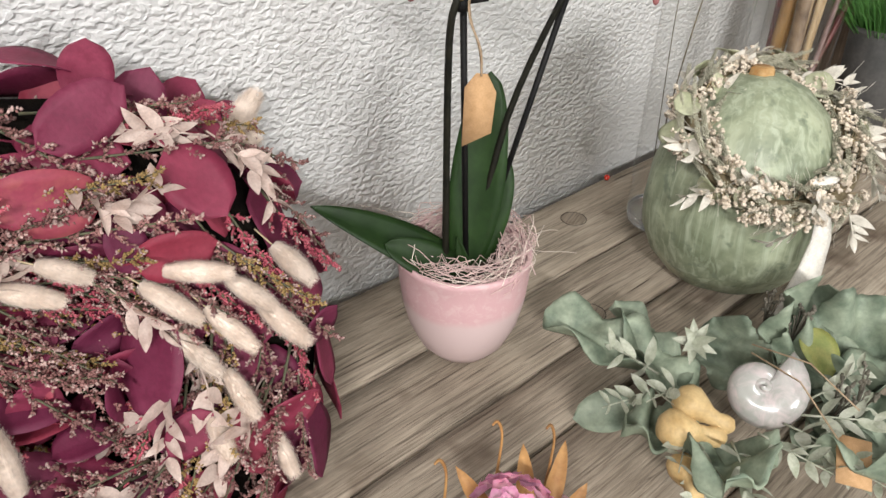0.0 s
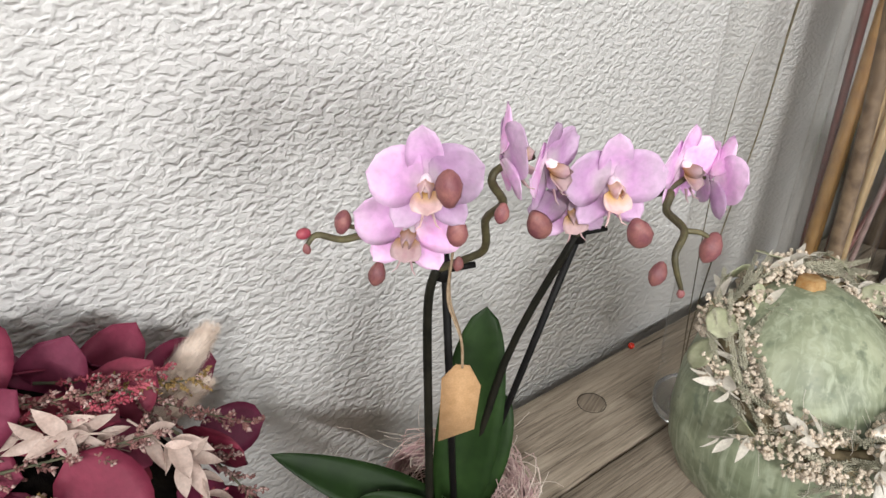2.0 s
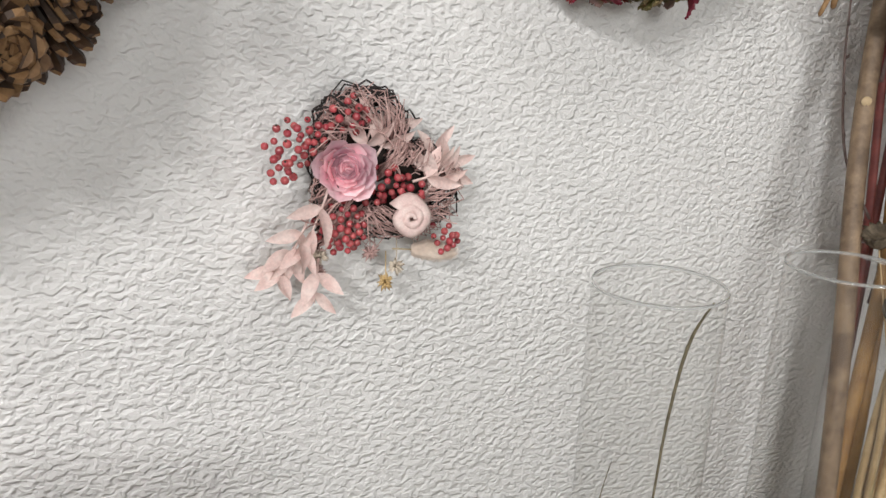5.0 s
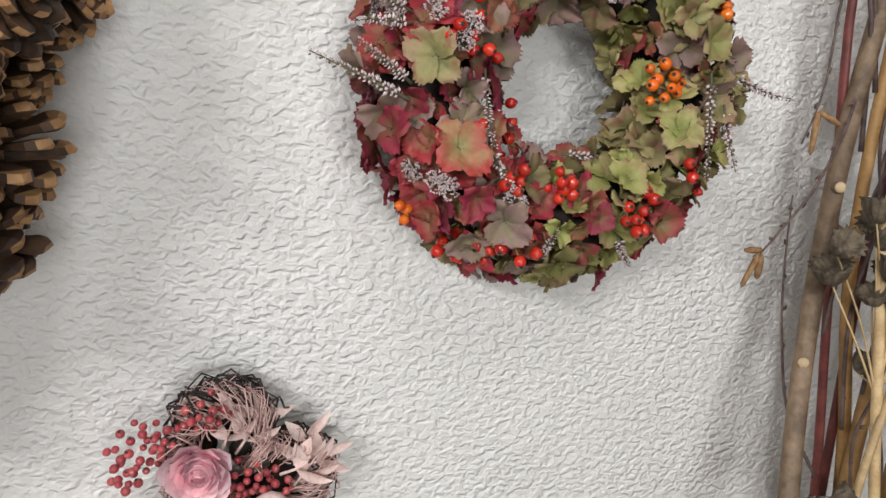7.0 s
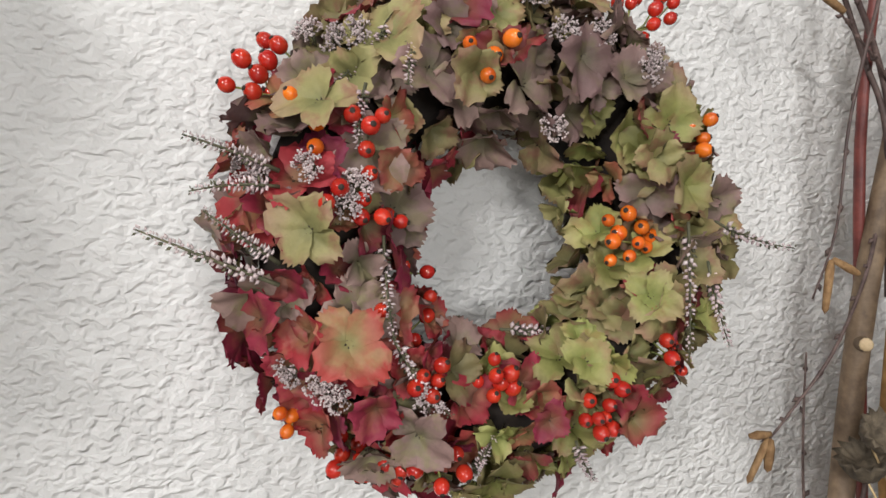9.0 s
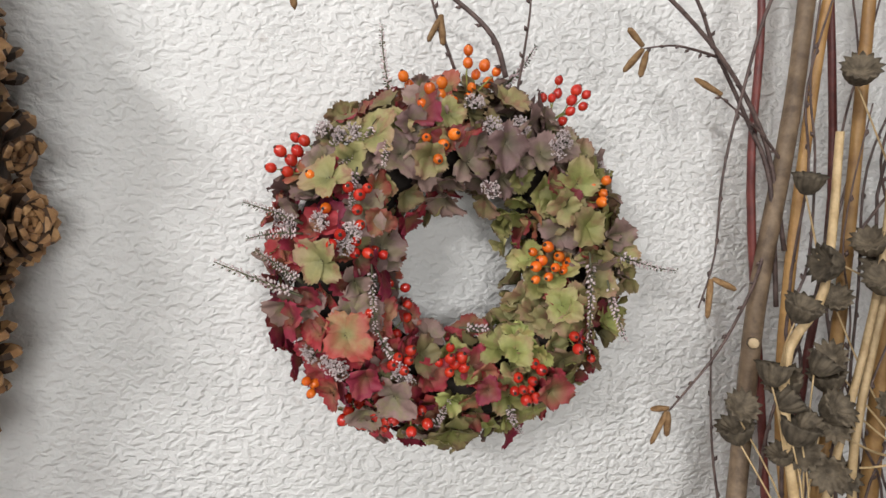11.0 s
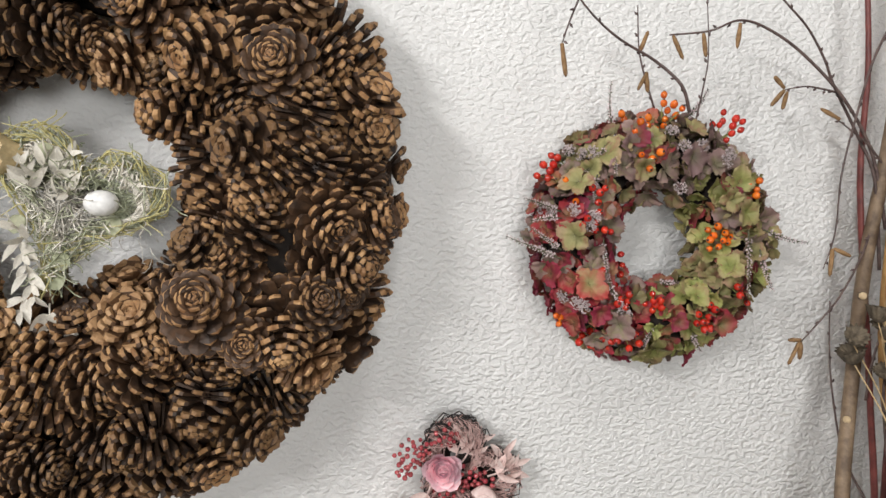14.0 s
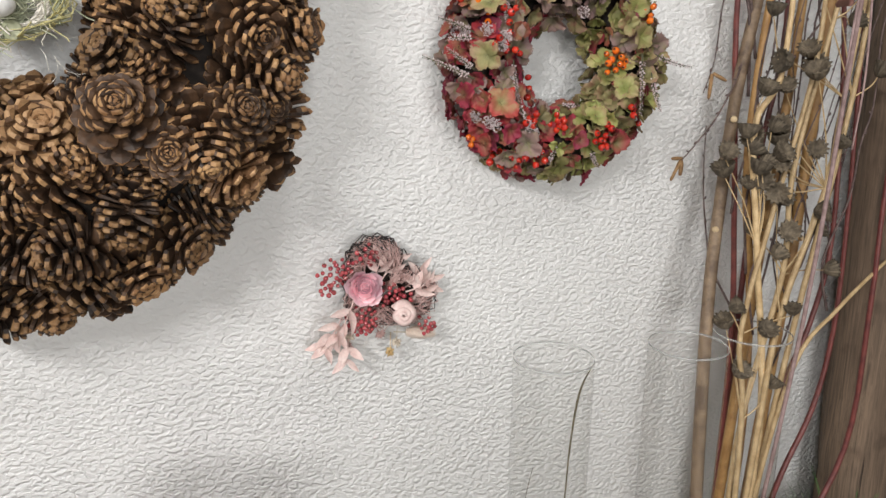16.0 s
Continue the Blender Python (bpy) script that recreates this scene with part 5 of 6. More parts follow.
path = [Vector(p) for p in ((0.880, -0.352, 0.166), (0.886, -0.364, 0.148), (0.884, -0.370, 0.118), (0.876, -0.372, 0.085), (0.866, -0.372, 0.055), (0.856, -0.374, 0.032))]
wd = [0.018, 0.015, 0.021, 0.024, 0.027, 0.029]
verts, faces = [], []
for i, p in enumerate(path):
    d = Vector((0.68, -0.73, 0.10 + 0.1 * math.sin(i * 1.7))).normalized()
    for s in (-1, -0.3, 0.3, 1):
        verts.append(p + d * wd[i] * 0.5 * s + Vector((-0.6, -0.6, 0.3)) * (0.004 * math.cos(s * 2 + i)))
verts += [v + Vector((0.6, 0.6, -0.3)) * 0.003 for v in verts]
q = len(path) * 4
for i in range(len(path) - 1):
    for k in range(3):
        f = (i * 4 + k, i * 4 + k + 1, i * 4 + k + 5, i * 4 + k + 4)
        faces += [f, tuple(j + q for j in f)[::-1]]
    for k in (0, 3):
        faces.append((i * 4 + k, i * 4 + k + 4, i * 4 + k + 4 + q, i * 4 + k + q))
b.add(verts, faces)
part("strip", b, FELT, ribbon)
b = Mb()
b.ball((0.896, -0.352, 0.172), (0.020, 0.006, 0.0045), 0, 14, 8, Matrix.Rotation(-0.35, 4, "Z"))
part("knot", b, FELT, ribbon)

# ---- leaf arrangement with gourds and a shell ----
SILVER = mottled("silver_green_leaf", (0.115, 0.15, 0.105), (0.25, 0.29, 0.21), 45, 0.6, 0.0012, 0.15)
GOURD = mottled("dry_yellow_gourd", (0.44, 0.29, 0.12), (0.60, 0.44, 0.22), 45, 0.55, 0.0004, 0.15)
GREY_LEAF = mottled("grey_leaf", (0.28, 0.30, 0.22), (0.48, 0.49, 0.40), 60, 0.6, 0.0004, 0.15, 0.3, 3.0, 0, 0.15)
PEARL = material("pearl_shell", (0.5, 0.48, 0.46), 0.22, 0, 0.7)
n = Nodes(PEARL)
o = n.co.outputs["Object"]
n.colour(n.mix(n.grey(n.noise(o, 60.0, 3.0, 0.6, 1.5), 0.4, 0.65), (0.36, 0.36, 0.33), (0.50, 0.43, 0.42)))
n.bump(n.noise(n.mapping(o, (40, 40, 160)), 2.0, 3.0), 0.25, 0.0008)
n.b.inputs["Coat Weight"].default_value = 0.6
SEED_DARK = mottled("dark_seed_head", (0.06, 0.055, 0.04), (0.13, 0.115, 0.09), 90, 0.8)

arr = thing("leaf_arrangement", "table arrangement of silver-green leaves, gourds, a shell and dried sprigs", "flower arrangement", at=(0.73, -0.40, 0))


def agave(base, tip, face, width, bend, seed):
    """A thick, wavy, toothed leaf."""
    r = random.Random(seed)
    d = Vector(tip) - Vector(base)
    b = Mb()
    b.leaf(d.length, width, 0, frame_of(base, d, face), 30, 10, 0.75, bend, 0.16, 0.45, 0.35, r.uniform(-0.8, 0.8), 0.0022, r, 0.10, 15.0)
    return part("leaf", b, SILVER, arr, None, "thick wavy silver-green leaf")


for i, (bs, tp, fc, w, bd) in enumerate((
    ((0.70, -0.37, 0.025), (0.650, -0.222, 0.035), (0.2, -0.2, 1), 0.055, -0.12), ((0.69, -0.36, 0.02), (0.715, -0.255, 0.045), (-0.2, -0.4, 1), 0.05, -0.1),
    ((0.74, -0.39, 0.02), (0.768, -0.338, 0.060), (-0.6, -0.7, 0.4), 0.06, 0.0), ((0.78, -0.40, 0.02), (0.872, -0.382, 0.072), (-0.5, -0.6, 0.6), 0.08, -0.05),
    ((0.80, -0.425, 0.02), (0.895, -0.445, 0.066), (-0.4, -0.3, 0.9), 0.085, -0.1), ((0.78, -0.44, 0.02), (0.87, -0.52, 0.06), (0, 0, 1), 0.05, -0.05),
    ((0.72, -0.46, 0.02), (0.70, -0.56, 0.05), (0, 0, 1), 0.07, -0.2), ((0.67, -0.42, 0.02), (0.585, -0.46, 0.05), (0, 0, 1), 0.07, -0.15), ((0.75, -0.45, 0.02), (0.79, -0.55, 0.045), (0, 0, 1), 0.06, -0.1),
    ((0.66, -0.40, 0.015), (0.60, -0.36, 0.03), (0, 0, 1), 0.06, -0.1), ((0.785, -0.41, 0.02), (0.835, -0.41, 0.060), (-0.5, -0.5, 0.7), 0.06, 0.1))):
    agave(bs, tp, fc, w, bd, i)


def gourd(x, y, z, d, s):
    b = Mb()
    b.lathe([(0, 0), (0.010, 0.002), (0.0165, 0.010), (0.0175, 0.018), (0.013, 0.028), (0.0085, 0.036), (0.0075, 0.043), (0.0095, 0.05), (0.0085, 0.056), (0.003, 0.060), (0, 0.061)], 20, 0, None, lambda a, zz: 1 + 0.05 * math.cos(3 * a + zz * 90))
    return part("gourd", b, GOURD, arr, frame_of((x, y, z), d, (0, 0, 1)) @ Matrix.Rotation(radians(-90), 4, "X") @ Matrix.Scale(s, 4), "small dry yellow gourd")


gourd(0.640, -0.378, 0.070, (0.30, -0.85, -0.25), 0.88)
gourd(0.610, -0.385, 0.058, (0.75, -0.75, -0.15), 0.95)
gourd(0.612, -0.408, 0.040, (-0.5, -0.6, 0.1), 0.75)
b = Mb()
verts, faces, turns, sides = [], [], 64, 12
for i in range(turns + 1):
    t = i / turns
    a = t * 2 * math.pi * 2.6
    rad, tube_r = 0.0025 + 0.019 * t ** 2.0, 0.0030 + 0.027 * t ** 2.2
    c = Vector((rad * math.cos(a), rad * math.sin(a), 0.026 * (1 - t) ** 0.8))
    o1 = Vector((math.cos(a), math.sin(a), 0))
    for k in range(sides):
        q = 2 * math.pi * k / sides
        verts.append(c + o1 * tube_r * math.cos(q) + Vector((0, 0, 1)) * tube_r * 0.85 * math.sin(q))
for i in range(turns):
    for k in range(sides):
        faces.append((i * sides + k, i * sides + (k + 1) % sides, (i + 1) * sides + (k + 1) % sides, (i + 1) * sides + k))
b.add(verts, faces + [tuple(turns * sides + k for k in range(sides))])
part("shell", b, PEARL, arr, Matrix.Translation((0.706, -0.418, 0.064)) @ Vector((-0.5, -0.35, 0.75)).to_track_quat("Z", "Y").to_matrix().to_4x4() @ Matrix.Rotation(radians(200), 4, "Z") @ Matrix.Scale(0.88, 4), "pearly spiral snail shell")
GR = [ruscus(s, 0.06, 4, 0.026, GREY_LEAF, GREY_LEAF) for s in (91, 92)]
rng = random.Random(93)
for x, y, z, d in ((0.67, -0.345, 0.05, (-0.5, 0.4, 0.3)), (0.655, -0.36, 0.045, (-0.8, 0.3, 0.1)), (0.64, -0.40, 0.045, (-0.7, -0.2, 0.2)), (0.65, -0.43, 0.05, (-0.5, -0.6, 0.1)), (0.67, -0.44, 0.055, (-0.1, -0.9, 0.1)),
                   (0.69, -0.45, 0.06, (0.2, -0.9, 0.1)), (0.71, -0.455, 0.06, (0.5, -0.8, 0.2)), (0.73, -0.45, 0.06, (0.8, -0.5, 0.2)), (0.72, -0.47, 0.05, (0.9, -0.4, 0.0)), (0.66, -0.375, 0.06, (-0.6, 0.1, 0.5)), (0.635, -0.43, 0.04, (-0.9, -0.3, 0.0)), (0.70, -0.47, 0.05, (0.0, -1, 0.0))):
    sprig(GR[rng.randrange(2)], arr, frame_of((x, y, z), Vector(d) + 0.2 * unit(rng), (-0.3, -0.4, 0.9)))
b = Mb()
for k in range(9):
    a = k * 0.7
    b.leaf(0.022, 0.0085, 0, Matrix.Translation((0, 0, 0.002)) @ Matrix.Rotation(a, 4, "Z") @ Matrix.Rotation(radians(28 + 20 * (k % 2)), 4, "X"), 5, 4, 0.5, 0.1, 0.02, 1.1, 0.7)
part("dried_flower", b, GREY_LEAF, arr, Matrix.Translation((0.681, -0.362, 0.092)) @ Vector((-0.5, -0.6, 0.8)).to_track_quat("Z", "Y").to_matrix().to_4x4(), "pale star-shaped dried flower")
for x, y, z in ((0.798, -0.375, 0.055), (0.806, -0.40, 0.05), (0.74, -0.47, 0.045), (0.76, -0.48, 0.05)):
    sd = random.Random(int(x * 1e4))
    b = Mb()
    for k in range(9):
        p = Vector((sd.uniform(-0.011, 0.011), sd.uniform(-0.011, 0.011), sd.uniform(0.02, 0.045)))
        b.tube([(0, 0, -0.01), tuple(p * 0.6), tuple(p)], 0.0008, 4)
        for q in range(3):
            b.ball(p + unit(sd) * 0.002, (0.0016, 0.0016, 0.0022), 0, 6, 4)
    part("seed_head", b, SEED_DARK, arr, pose(x, y, z), "dark dried seed head")
for x, y, z, s in ((0.815, -0.405, 0.066, 1), (0.64, -0.345, 0.03, 1.1), (0.742, -0.455, 0.06, 0.9)):
    b = Mb(); b.leaf(0.05 * s, 0.034 * s, 0, frame_of((x, y, z), unit(rng) + Vector((0, 0, 0.2)), (-0.4, -0.5, 0.8)), 8, 5, 0.2, 0.2, 0.02, 0.6, 0.5, 0, 0.0005)
    part("round_leaf", b, STALK if s == 1 else SILVER, arr)
b = Mb()
for a, d in (((0.71, -0.40, 0.10), (0.715, -0.49, 0.09)), ((0.70, -0.405, 0.10), (0.69, -0.49, 0.075))):
    p0, p1 = Vector(a), Vector(d)
    b.tube([tuple(p0), tuple((p0 + p1) / 2 + Vector((0.006, 0, 0.01))), tuple(p1)], 0.0007, 4)
part("twine", b, TWINE, arr)
b = Mb(); box(b, -0.019, 0.019, -0.013, 0.013, -0.0004, 0.0004)
part("card", b, KRAFT, arr, frame_of((0.690, -0.505, 0.064), (0.5, -0.7, -0.1), (-0.3, -0.4, 0.9)), "blank brown card tag")

# ---- small pink flowering plant ----
PINK_FLOWER = petal_paint("pink_floret", (0.72, 0.42, 0.50), (0.66, 0.26, 0.42), (0.74, 0.50, 0.56), 0.012)
RUST_LEAF = mottled("rust_leaf", (0.26, 0.12, 0.04), (0.40, 0.22, 0.08), 50, 0.6, 0.0005, 0.2)
pk = thing("flowering_plant", "small potted plant with pink flowers and rust-brown leaves", "plant", at=(0.443, -0.402, 0))
b = Mb()
b.lathe([(0, 0.001), (0.034, 0.001), (0.045, 0.075), (0.047, 0.08), (0.044, 0.08), (0.042, 0.07), (0, 0.068)], 32)
part("pot", b, POT_M, pk, pose(0.443, -0.402, 0))
rng = random.Random(97)
for i in range(16):
    a = i * 2.4
    d = Vector((math.cos(a) * 0.7, math.sin(a) * 0.7, 1.0))
    b = Mb(); b.leaf(rng.uniform(0.04, 0.062), 0.013, 0, frame_of(Vector((0.443, -0.402, 0.07)) + Vector((math.cos(a), math.sin(a), 0)) * 0.02, d + 0.3 * unit(rng), (-0.4, -0.5, 0.7)), 8, 4, 0.4, 0.15, 0.04, 0.8, 0.6)
    part("leaf", b, RUST_LEAF, pk)
b = Mb()
for k in range(5):
    b.leaf(0.008, 0.007, 0, Matrix.Rotation(k * 1.2566, 4, "Z") @ Matrix.Rotation(radians(25), 4, "X"), 4, 3, 0.1, 0.1, 0.02, 0.5, 0.5)
FLO = b.mesh("flower", [PINK_FLOWER])
for i in range(46):
    v = unit(rng)
    v.z = abs(v.z)
    part("flower", FLO, None, pk, Matrix.Translation(Vector((0.440, -0.385, 0.094)) + Vector((v.x * 0.026, v.y * 0.026, v.z * 0.02))) @ (v + 0.3 * unit(rng)).to_track_quat("Z", "Y").to_matrix().to_4x4())
for dx, dy in ((0.02, 0.035), (0.045, 0.01), (-0.03, 0.035)):
    p = Vector((0.440 + dx, -0.385 + dy, 0.075))
    bent([p, p + Vector((0.004, 0, 0.045)), p + Vector((0.001, 0.002, 0.062)), p + Vector((-0.005, 0.001, 0.064))], [0.0012, 0.001, 0.0012, 0.0008], RUST_LEAF, "stamen", pk, 5)

# ---- the two hearts ----


def heart_point(c, turn, size, t, y, slim=0.0):
    x = 16 * math.sin(t) ** 3
    z = 13 * math.cos(t) - 5 * math.cos(2 * t) - 2 * math.cos(3 * t) - math.cos(4 * t)
    x *= 1 - slim * max(0.0, min(1.0, (3 - z) / 9))
    a = radians(turn)
    x, z = x * size / 32, (z + 2.5) * size / 32
    return Vector((c[0] + x * math.cos(a) - z * math.sin(a), y, c[1] + x * math.sin(a) + z * math.cos(a)))


def vines(c, turn, size, y, fat, count, thin, seed, wild=1.0, curls=0, slim=0.0):
    """Wires wound round a heart-shaped frame."""
    r = random.Random(seed)
    b = Mb()
    for i in range(count):
        t0, span = r.uniform(0, 6.283), r.uniform(0.7, 2.6)
        ph, pts = r.uniform(0, 6.28), []
        rr0 = fat * r.uniform(0.5, 1.1)
        for k in range(11):
            t = t0 + span * k / 10
            p = heart_point(c, turn, size, t, y, slim)
            q = heart_point(c, turn, size * 0.9, t, y, slim)
            o = (p - q).normalized() if (p - q).length > 1e-6 else Vector((0, 0, 1))
            w = ph + k * 1.1 * wild
            pts.append(p + o * rr0 * math.cos(w) + Vector((0, -1, 0)) * rr0 * (0.7 + 0.7 * math.sin(w)) + unit(r) * fat * 0.12)
        b.tube(pts, thin * r.uniform(0.7, 1.2), 4, 0, False)
    for i in range(curls):
        p = heart_point(c, turn, size, r.uniform(0, 6.28), y - fat, slim)
        d, e = unit(r), unit(r)
        ln = r.uniform(0.01, 0.03)
        b.tube([tuple(p + d * ln * k / 5 + e * ln * 0.35 * math.sin(k)) for k in range(6)], thin, 4, 0, False)
    return b


BLACK_VINE = mottled("black_vine", (0.016, 0.013, 0.012), (0.04, 0.03, 0.028), 90, 0.7)
DUSTY = mottled("dusty_pink_fibre", (0.36, 0.22, 0.20), (0.52, 0.36, 0.33), 90, 0.8, 0, 0.2)
PINK_RUSC = mottled("blush_leaf", (0.72, 0.52, 0.48), (0.84, 0.69, 0.64), 60, 0.6, 0.0004, 0.1, 0.3, 3.0, 0, 0.2)
ROSE_M = petal_paint("pink_rose", (0.95, 0.42, 0.54), (0.97, 0.60, 0.68), (0.97, 0.74, 0.78), 0.018, 0.55, (0.8, 0.5, 0.53), 0.2, 0.3)
heart = thing("pink_heart_wreath", "heart of black vine with pink rose, berries and blush leaves", "heart decoration", at=(0.785, -0.03, 0.65))
HC, HT, HS = (0.783, 0.652), -43, 0.118
tagged(part("vine", vines(HC, HT, HS, -0.018, 0.013, 62, 0.0008, 5, 1.0, 16), BLACK_VINE, heart), kind="stuff")
tagged(part("fibre", vines(HC, HT, HS * 0.9, -0.022, 0.018, 130, 0.0005, 6, 1.3, 40), DUSTY, heart), kind="stuff")
b = Mb()
for i in range(30):
    p = heart_point(HC, HT, HS * 0.6, i * 0.21, -0.015)
    b.ball(p, (0.013, 0.010, 0.013), 0, 8, 5)
# painted almost black as shade behind the vines
part("moss_core", b, CORE_SHADE_AND_GROOVE, heart, None, "moss core with shade painted in as near-black")
rng = random.Random(101)
for x, z, cnt, sp in ((0.758, 0.622, 34, 0.021), (0.765, 0.706, 14, 0.016), (0.722, 0.684, 20, 0.019), (0.715, 0.668, 8, 0.011), (0.842, 0.607, 16, 0.014), (0.795, 0.655, 16, 0.015), (0.815, 0.648, 8, 0.012), (0.783, 0.648, 8, 0.01), (0.737, 0.694, 10, 0.012)):
    for i in range(cnt):
        a, q = i * 2.4, sp * math.sqrt((i + 0.5) / cnt)
        y = -0.030 - 0.020 * math.sqrt(max(0.0, 1 - (q / sp) ** 2)) + rng.uniform(-0.003, 0.003)
        part("berry", PINK_B, None, heart, Matrix.Translation((x + q * math.cos(a), y, z + q * math.sin(a))) @ unit(rng).to_track_quat("Z", "Y").to_matrix().to_4x4() @ Matrix.Scale(rng.uniform(0.65, 0.92), 4))
rx = Matrix.Translation((0.761, -0.040, 0.668)) @ Vector((-0.12, -1, 0.05)).to_track_quat("Z", "Y").to_matrix().to_4x4()
rose = part("rose", (lambda m: (m.ball((0, 0, 0.004), (0.012, 0.012, 0.009), 0, 12, 8), m)[1])(Mb()), ROSE_M, heart, rx, "pale pink preserved rose")
for k in range(34):
    t = k / 33
    rad, ht = 0.0025 + 0.0145 * t, 0.019 - 0.006 * t
    a = k * 2.4
    b = Mb()
    w = 0.009 + 0.012 * t
    b.leaf(0.012 + 0.007 * t, w, 0, None, 6, 5, 0.5, -0.35, 0.03, 0.42, 0.5, 0, 0, random.Random(k))
    part("petal", b, ROSE_M, rose, rx @ Matrix.Rotation(a, 4, "Z") @ Matrix.Translation((0, rad * 0.72, ht - 0.014)) @ Matrix.Rotation(radians(74 - 50 * t), 4, "X"))
verts, faces = [], []
b = Mb()
for i in range(49):
    t = i / 48
    a = t * 2 * math.pi * 2.4
    rad, tr = 0.002 + 0.010 * t, 0.0015 + 0.006 * t
    c = Vector((rad * math.cos(a), rad * math.sin(a), 0.010 * (1 - t)))
    for k in range(8):
        q = 2 * math.pi * k / 8
        verts.append(c + Vector((math.cos(a), math.sin(a), 0)) * tr * math.cos(q) * (1 + 0.12 * math.sin(i * 1.3)) + Vector((0, 0, 1)) * tr * math.sin(q))
for i in range(48):
    for k in range(8):
        faces.append((i * 8 + k, i * 8 + (k + 1) % 8, (i + 1) * 8 + (k + 1) % 8, (i + 1) * 8 + k))
b.add(verts, faces)
SHELL_PINK = mottled("blush_shell", (0.62, 0.44, 0.41), (0.70, 0.56, 0.52), 150, 0.5, 0.001, 0.05)
part("shell", b, SHELL_PINK, heart, Matrix.Translation((0.808, -0.052, 0.630)) @ Vector((-0.1, -1, 0.1)).to_track_quat("Z", "Y").to_matrix().to_4x4(), "blush pink spiral shell")
HR = [ruscus(s, ln, k, sz, PINK_RUSC, PINK_RUSC) for s, ln, k, sz in ((111, 0.06, 3, 0.034), (112, 0.036, 2, 0.034))]
for x, y, z, d, k in ((0.748, -0.045, 0.655, (-0.35, -0.1, -1), 0), (0.735, -0.04, 0.635, (-0.4, -0.1, -0.9), 0), (0.728, -0.035, 0.615, (-0.5, 0, -0.7), 1), (0.775, -0.035, 0.672, (0.35, 0, 1), 1), (0.785, -0.035, 0.672, (0.55, 0, 0.8), 1), (0.815, -0.04, 0.655, (0.9, -0.1, 0.25), 1),
                      (0.825, -0.04, 0.645, (0.6, -0.1, 0.8), 1), (0.74, -0.04, 0.60, (-0.1, -0.1, -1), 1), (0.83, -0.035, 0.65, (0.1, -0.1, 1), 1)):
    sprig(HR[k], heart, frame_of((x, y, z), d, (0, -1, 0.1)))
part("bunny_tail", TAILS[1], None, heart, frame_of((0.815, -0.038, 0.600), (1, 0, -0.12), (0, -1, 0)), "blush bunny tail")
for x, z, mm in ((0.804, 0.586, CREAM), (0.795, 0.574, GOURD), (0.741, 0.586, DUSTY), (0.742, 0.60, CREAM), (0.782, 0.60, DUSTY)):
    b = Mb()
    for i in range(40):
        b.bud(unit(rng) * 0.001, unit(rng), 0.008, 0.0014, 0)
    b.tube([(0, 0, 0), (0.004, 0.012, 0.022)], 0.0005, 4, 0, False)
    part("dried_daisy", b, mm, heart, Matrix.Translation((x, -0.035, z)))

MOSS = mottled("green_wire_moss", (0.28, 0.30, 0.19), (0.50, 0.51, 0.38), 90, 0.6, 0, 0.2)
GOLD = mottled("gold_wire", (0.48, 0.42, 0.16), (0.60, 0.54, 0.26), 90, 0.35, 0, 0.1)
LICHEN = mottled("grey_lichen", (0.56, 0.52, 0.45), (0.74, 0.70, 0.63), 90, 0.9, 0, 0.2)
NEST_CORE = mottled("dry_grey_moss", (0.16, 0.16, 0.11), (0.30, 0.29, 0.22), 160, 0.9, 0.003, 0.2)
EGG = mottled("white_egg", (0.74, 0.73, 0.70), (0.80, 0.79, 0.77), 30, 0.6, 0.0001, 0.02)
CREAM_BUD = mottled("cream_rose_bud", (0.58, 0.43, 0.22), (0.68, 0.56, 0.34), 40, 0.7, 0.001, 0.05)
nest = thing("nest_heart", "pale green heart of wire and moss with a white egg", "heart decoration", at=(0.395, -0.10, 0.96))
NC, NT, NS = (0.386, 0.968), -19, 0.160
for size, fat, count, thin, seed, wild, curls, mm, nm in ((0.92, 0.010, 120, 0.0007, 15, 2.2, 190, MOSS, "moss"), (0.60, 0.013, 90, 0.0006, 25, 2.6, 170, MOSS, "moss"), (0.30, 0.013, 60, 0.0006, 27, 2.8, 120, LICHEN, "lichen"), (0.78, 0.011, 130, 0.0008, 17, 1.8, 150, LICHEN, "lichen")):
    tagged(part(nm, vines(NC, NT, NS * size, -0.105, fat, count, thin, seed, wild, curls, 0.55), mm, nest), kind="stuff")
tagged(part("wire", vines(NC, NT, NS * 0.98, -0.110, 0.012, 46, 0.0006, 16, 1.0, 30, 0.55), GOLD, nest, None, "shiny gold wires"), kind="stuff")
b = Mb()
for i in range(36):
    b.ball(heart_point(NC, NT, NS * (0.45 + 0.32 * (i % 2)), i * 0.35, -0.098, 0.6), (0.010, 0.008, 0.010), 0, 8, 5)
part("moss_core", b, NEST_CORE, nest, None, "grey-green moss core")
b = Mb(); b.ball((0.420, -0.128, 0.981), (0.016, 0.013, 0.0125), 0, 18, 12)
part("egg", b, EGG, nest, None, "small white egg")
b = Mb()
b.lathe([(0, -0.012), (0.010, -0.010), (0.015, -0.002), (0.0145, 0.006), (0.010, 0.013), (0, 0.016)], 16, 0, None, lambda a, z: 1 + 0.05 * math.cos(5 * a + z * 120))
for k in range(8):
    b.leaf(0.028, 0.018, 0, Matrix.Rotation(k * 0.8, 4, "Z") @ Matrix.Translation((0, 0.0125, -0.014)) @ Matrix.Rotation(radians(78), 4, "X"), 6, 4, 0.5, 0.25, 0.02, 0.5, 0.5)
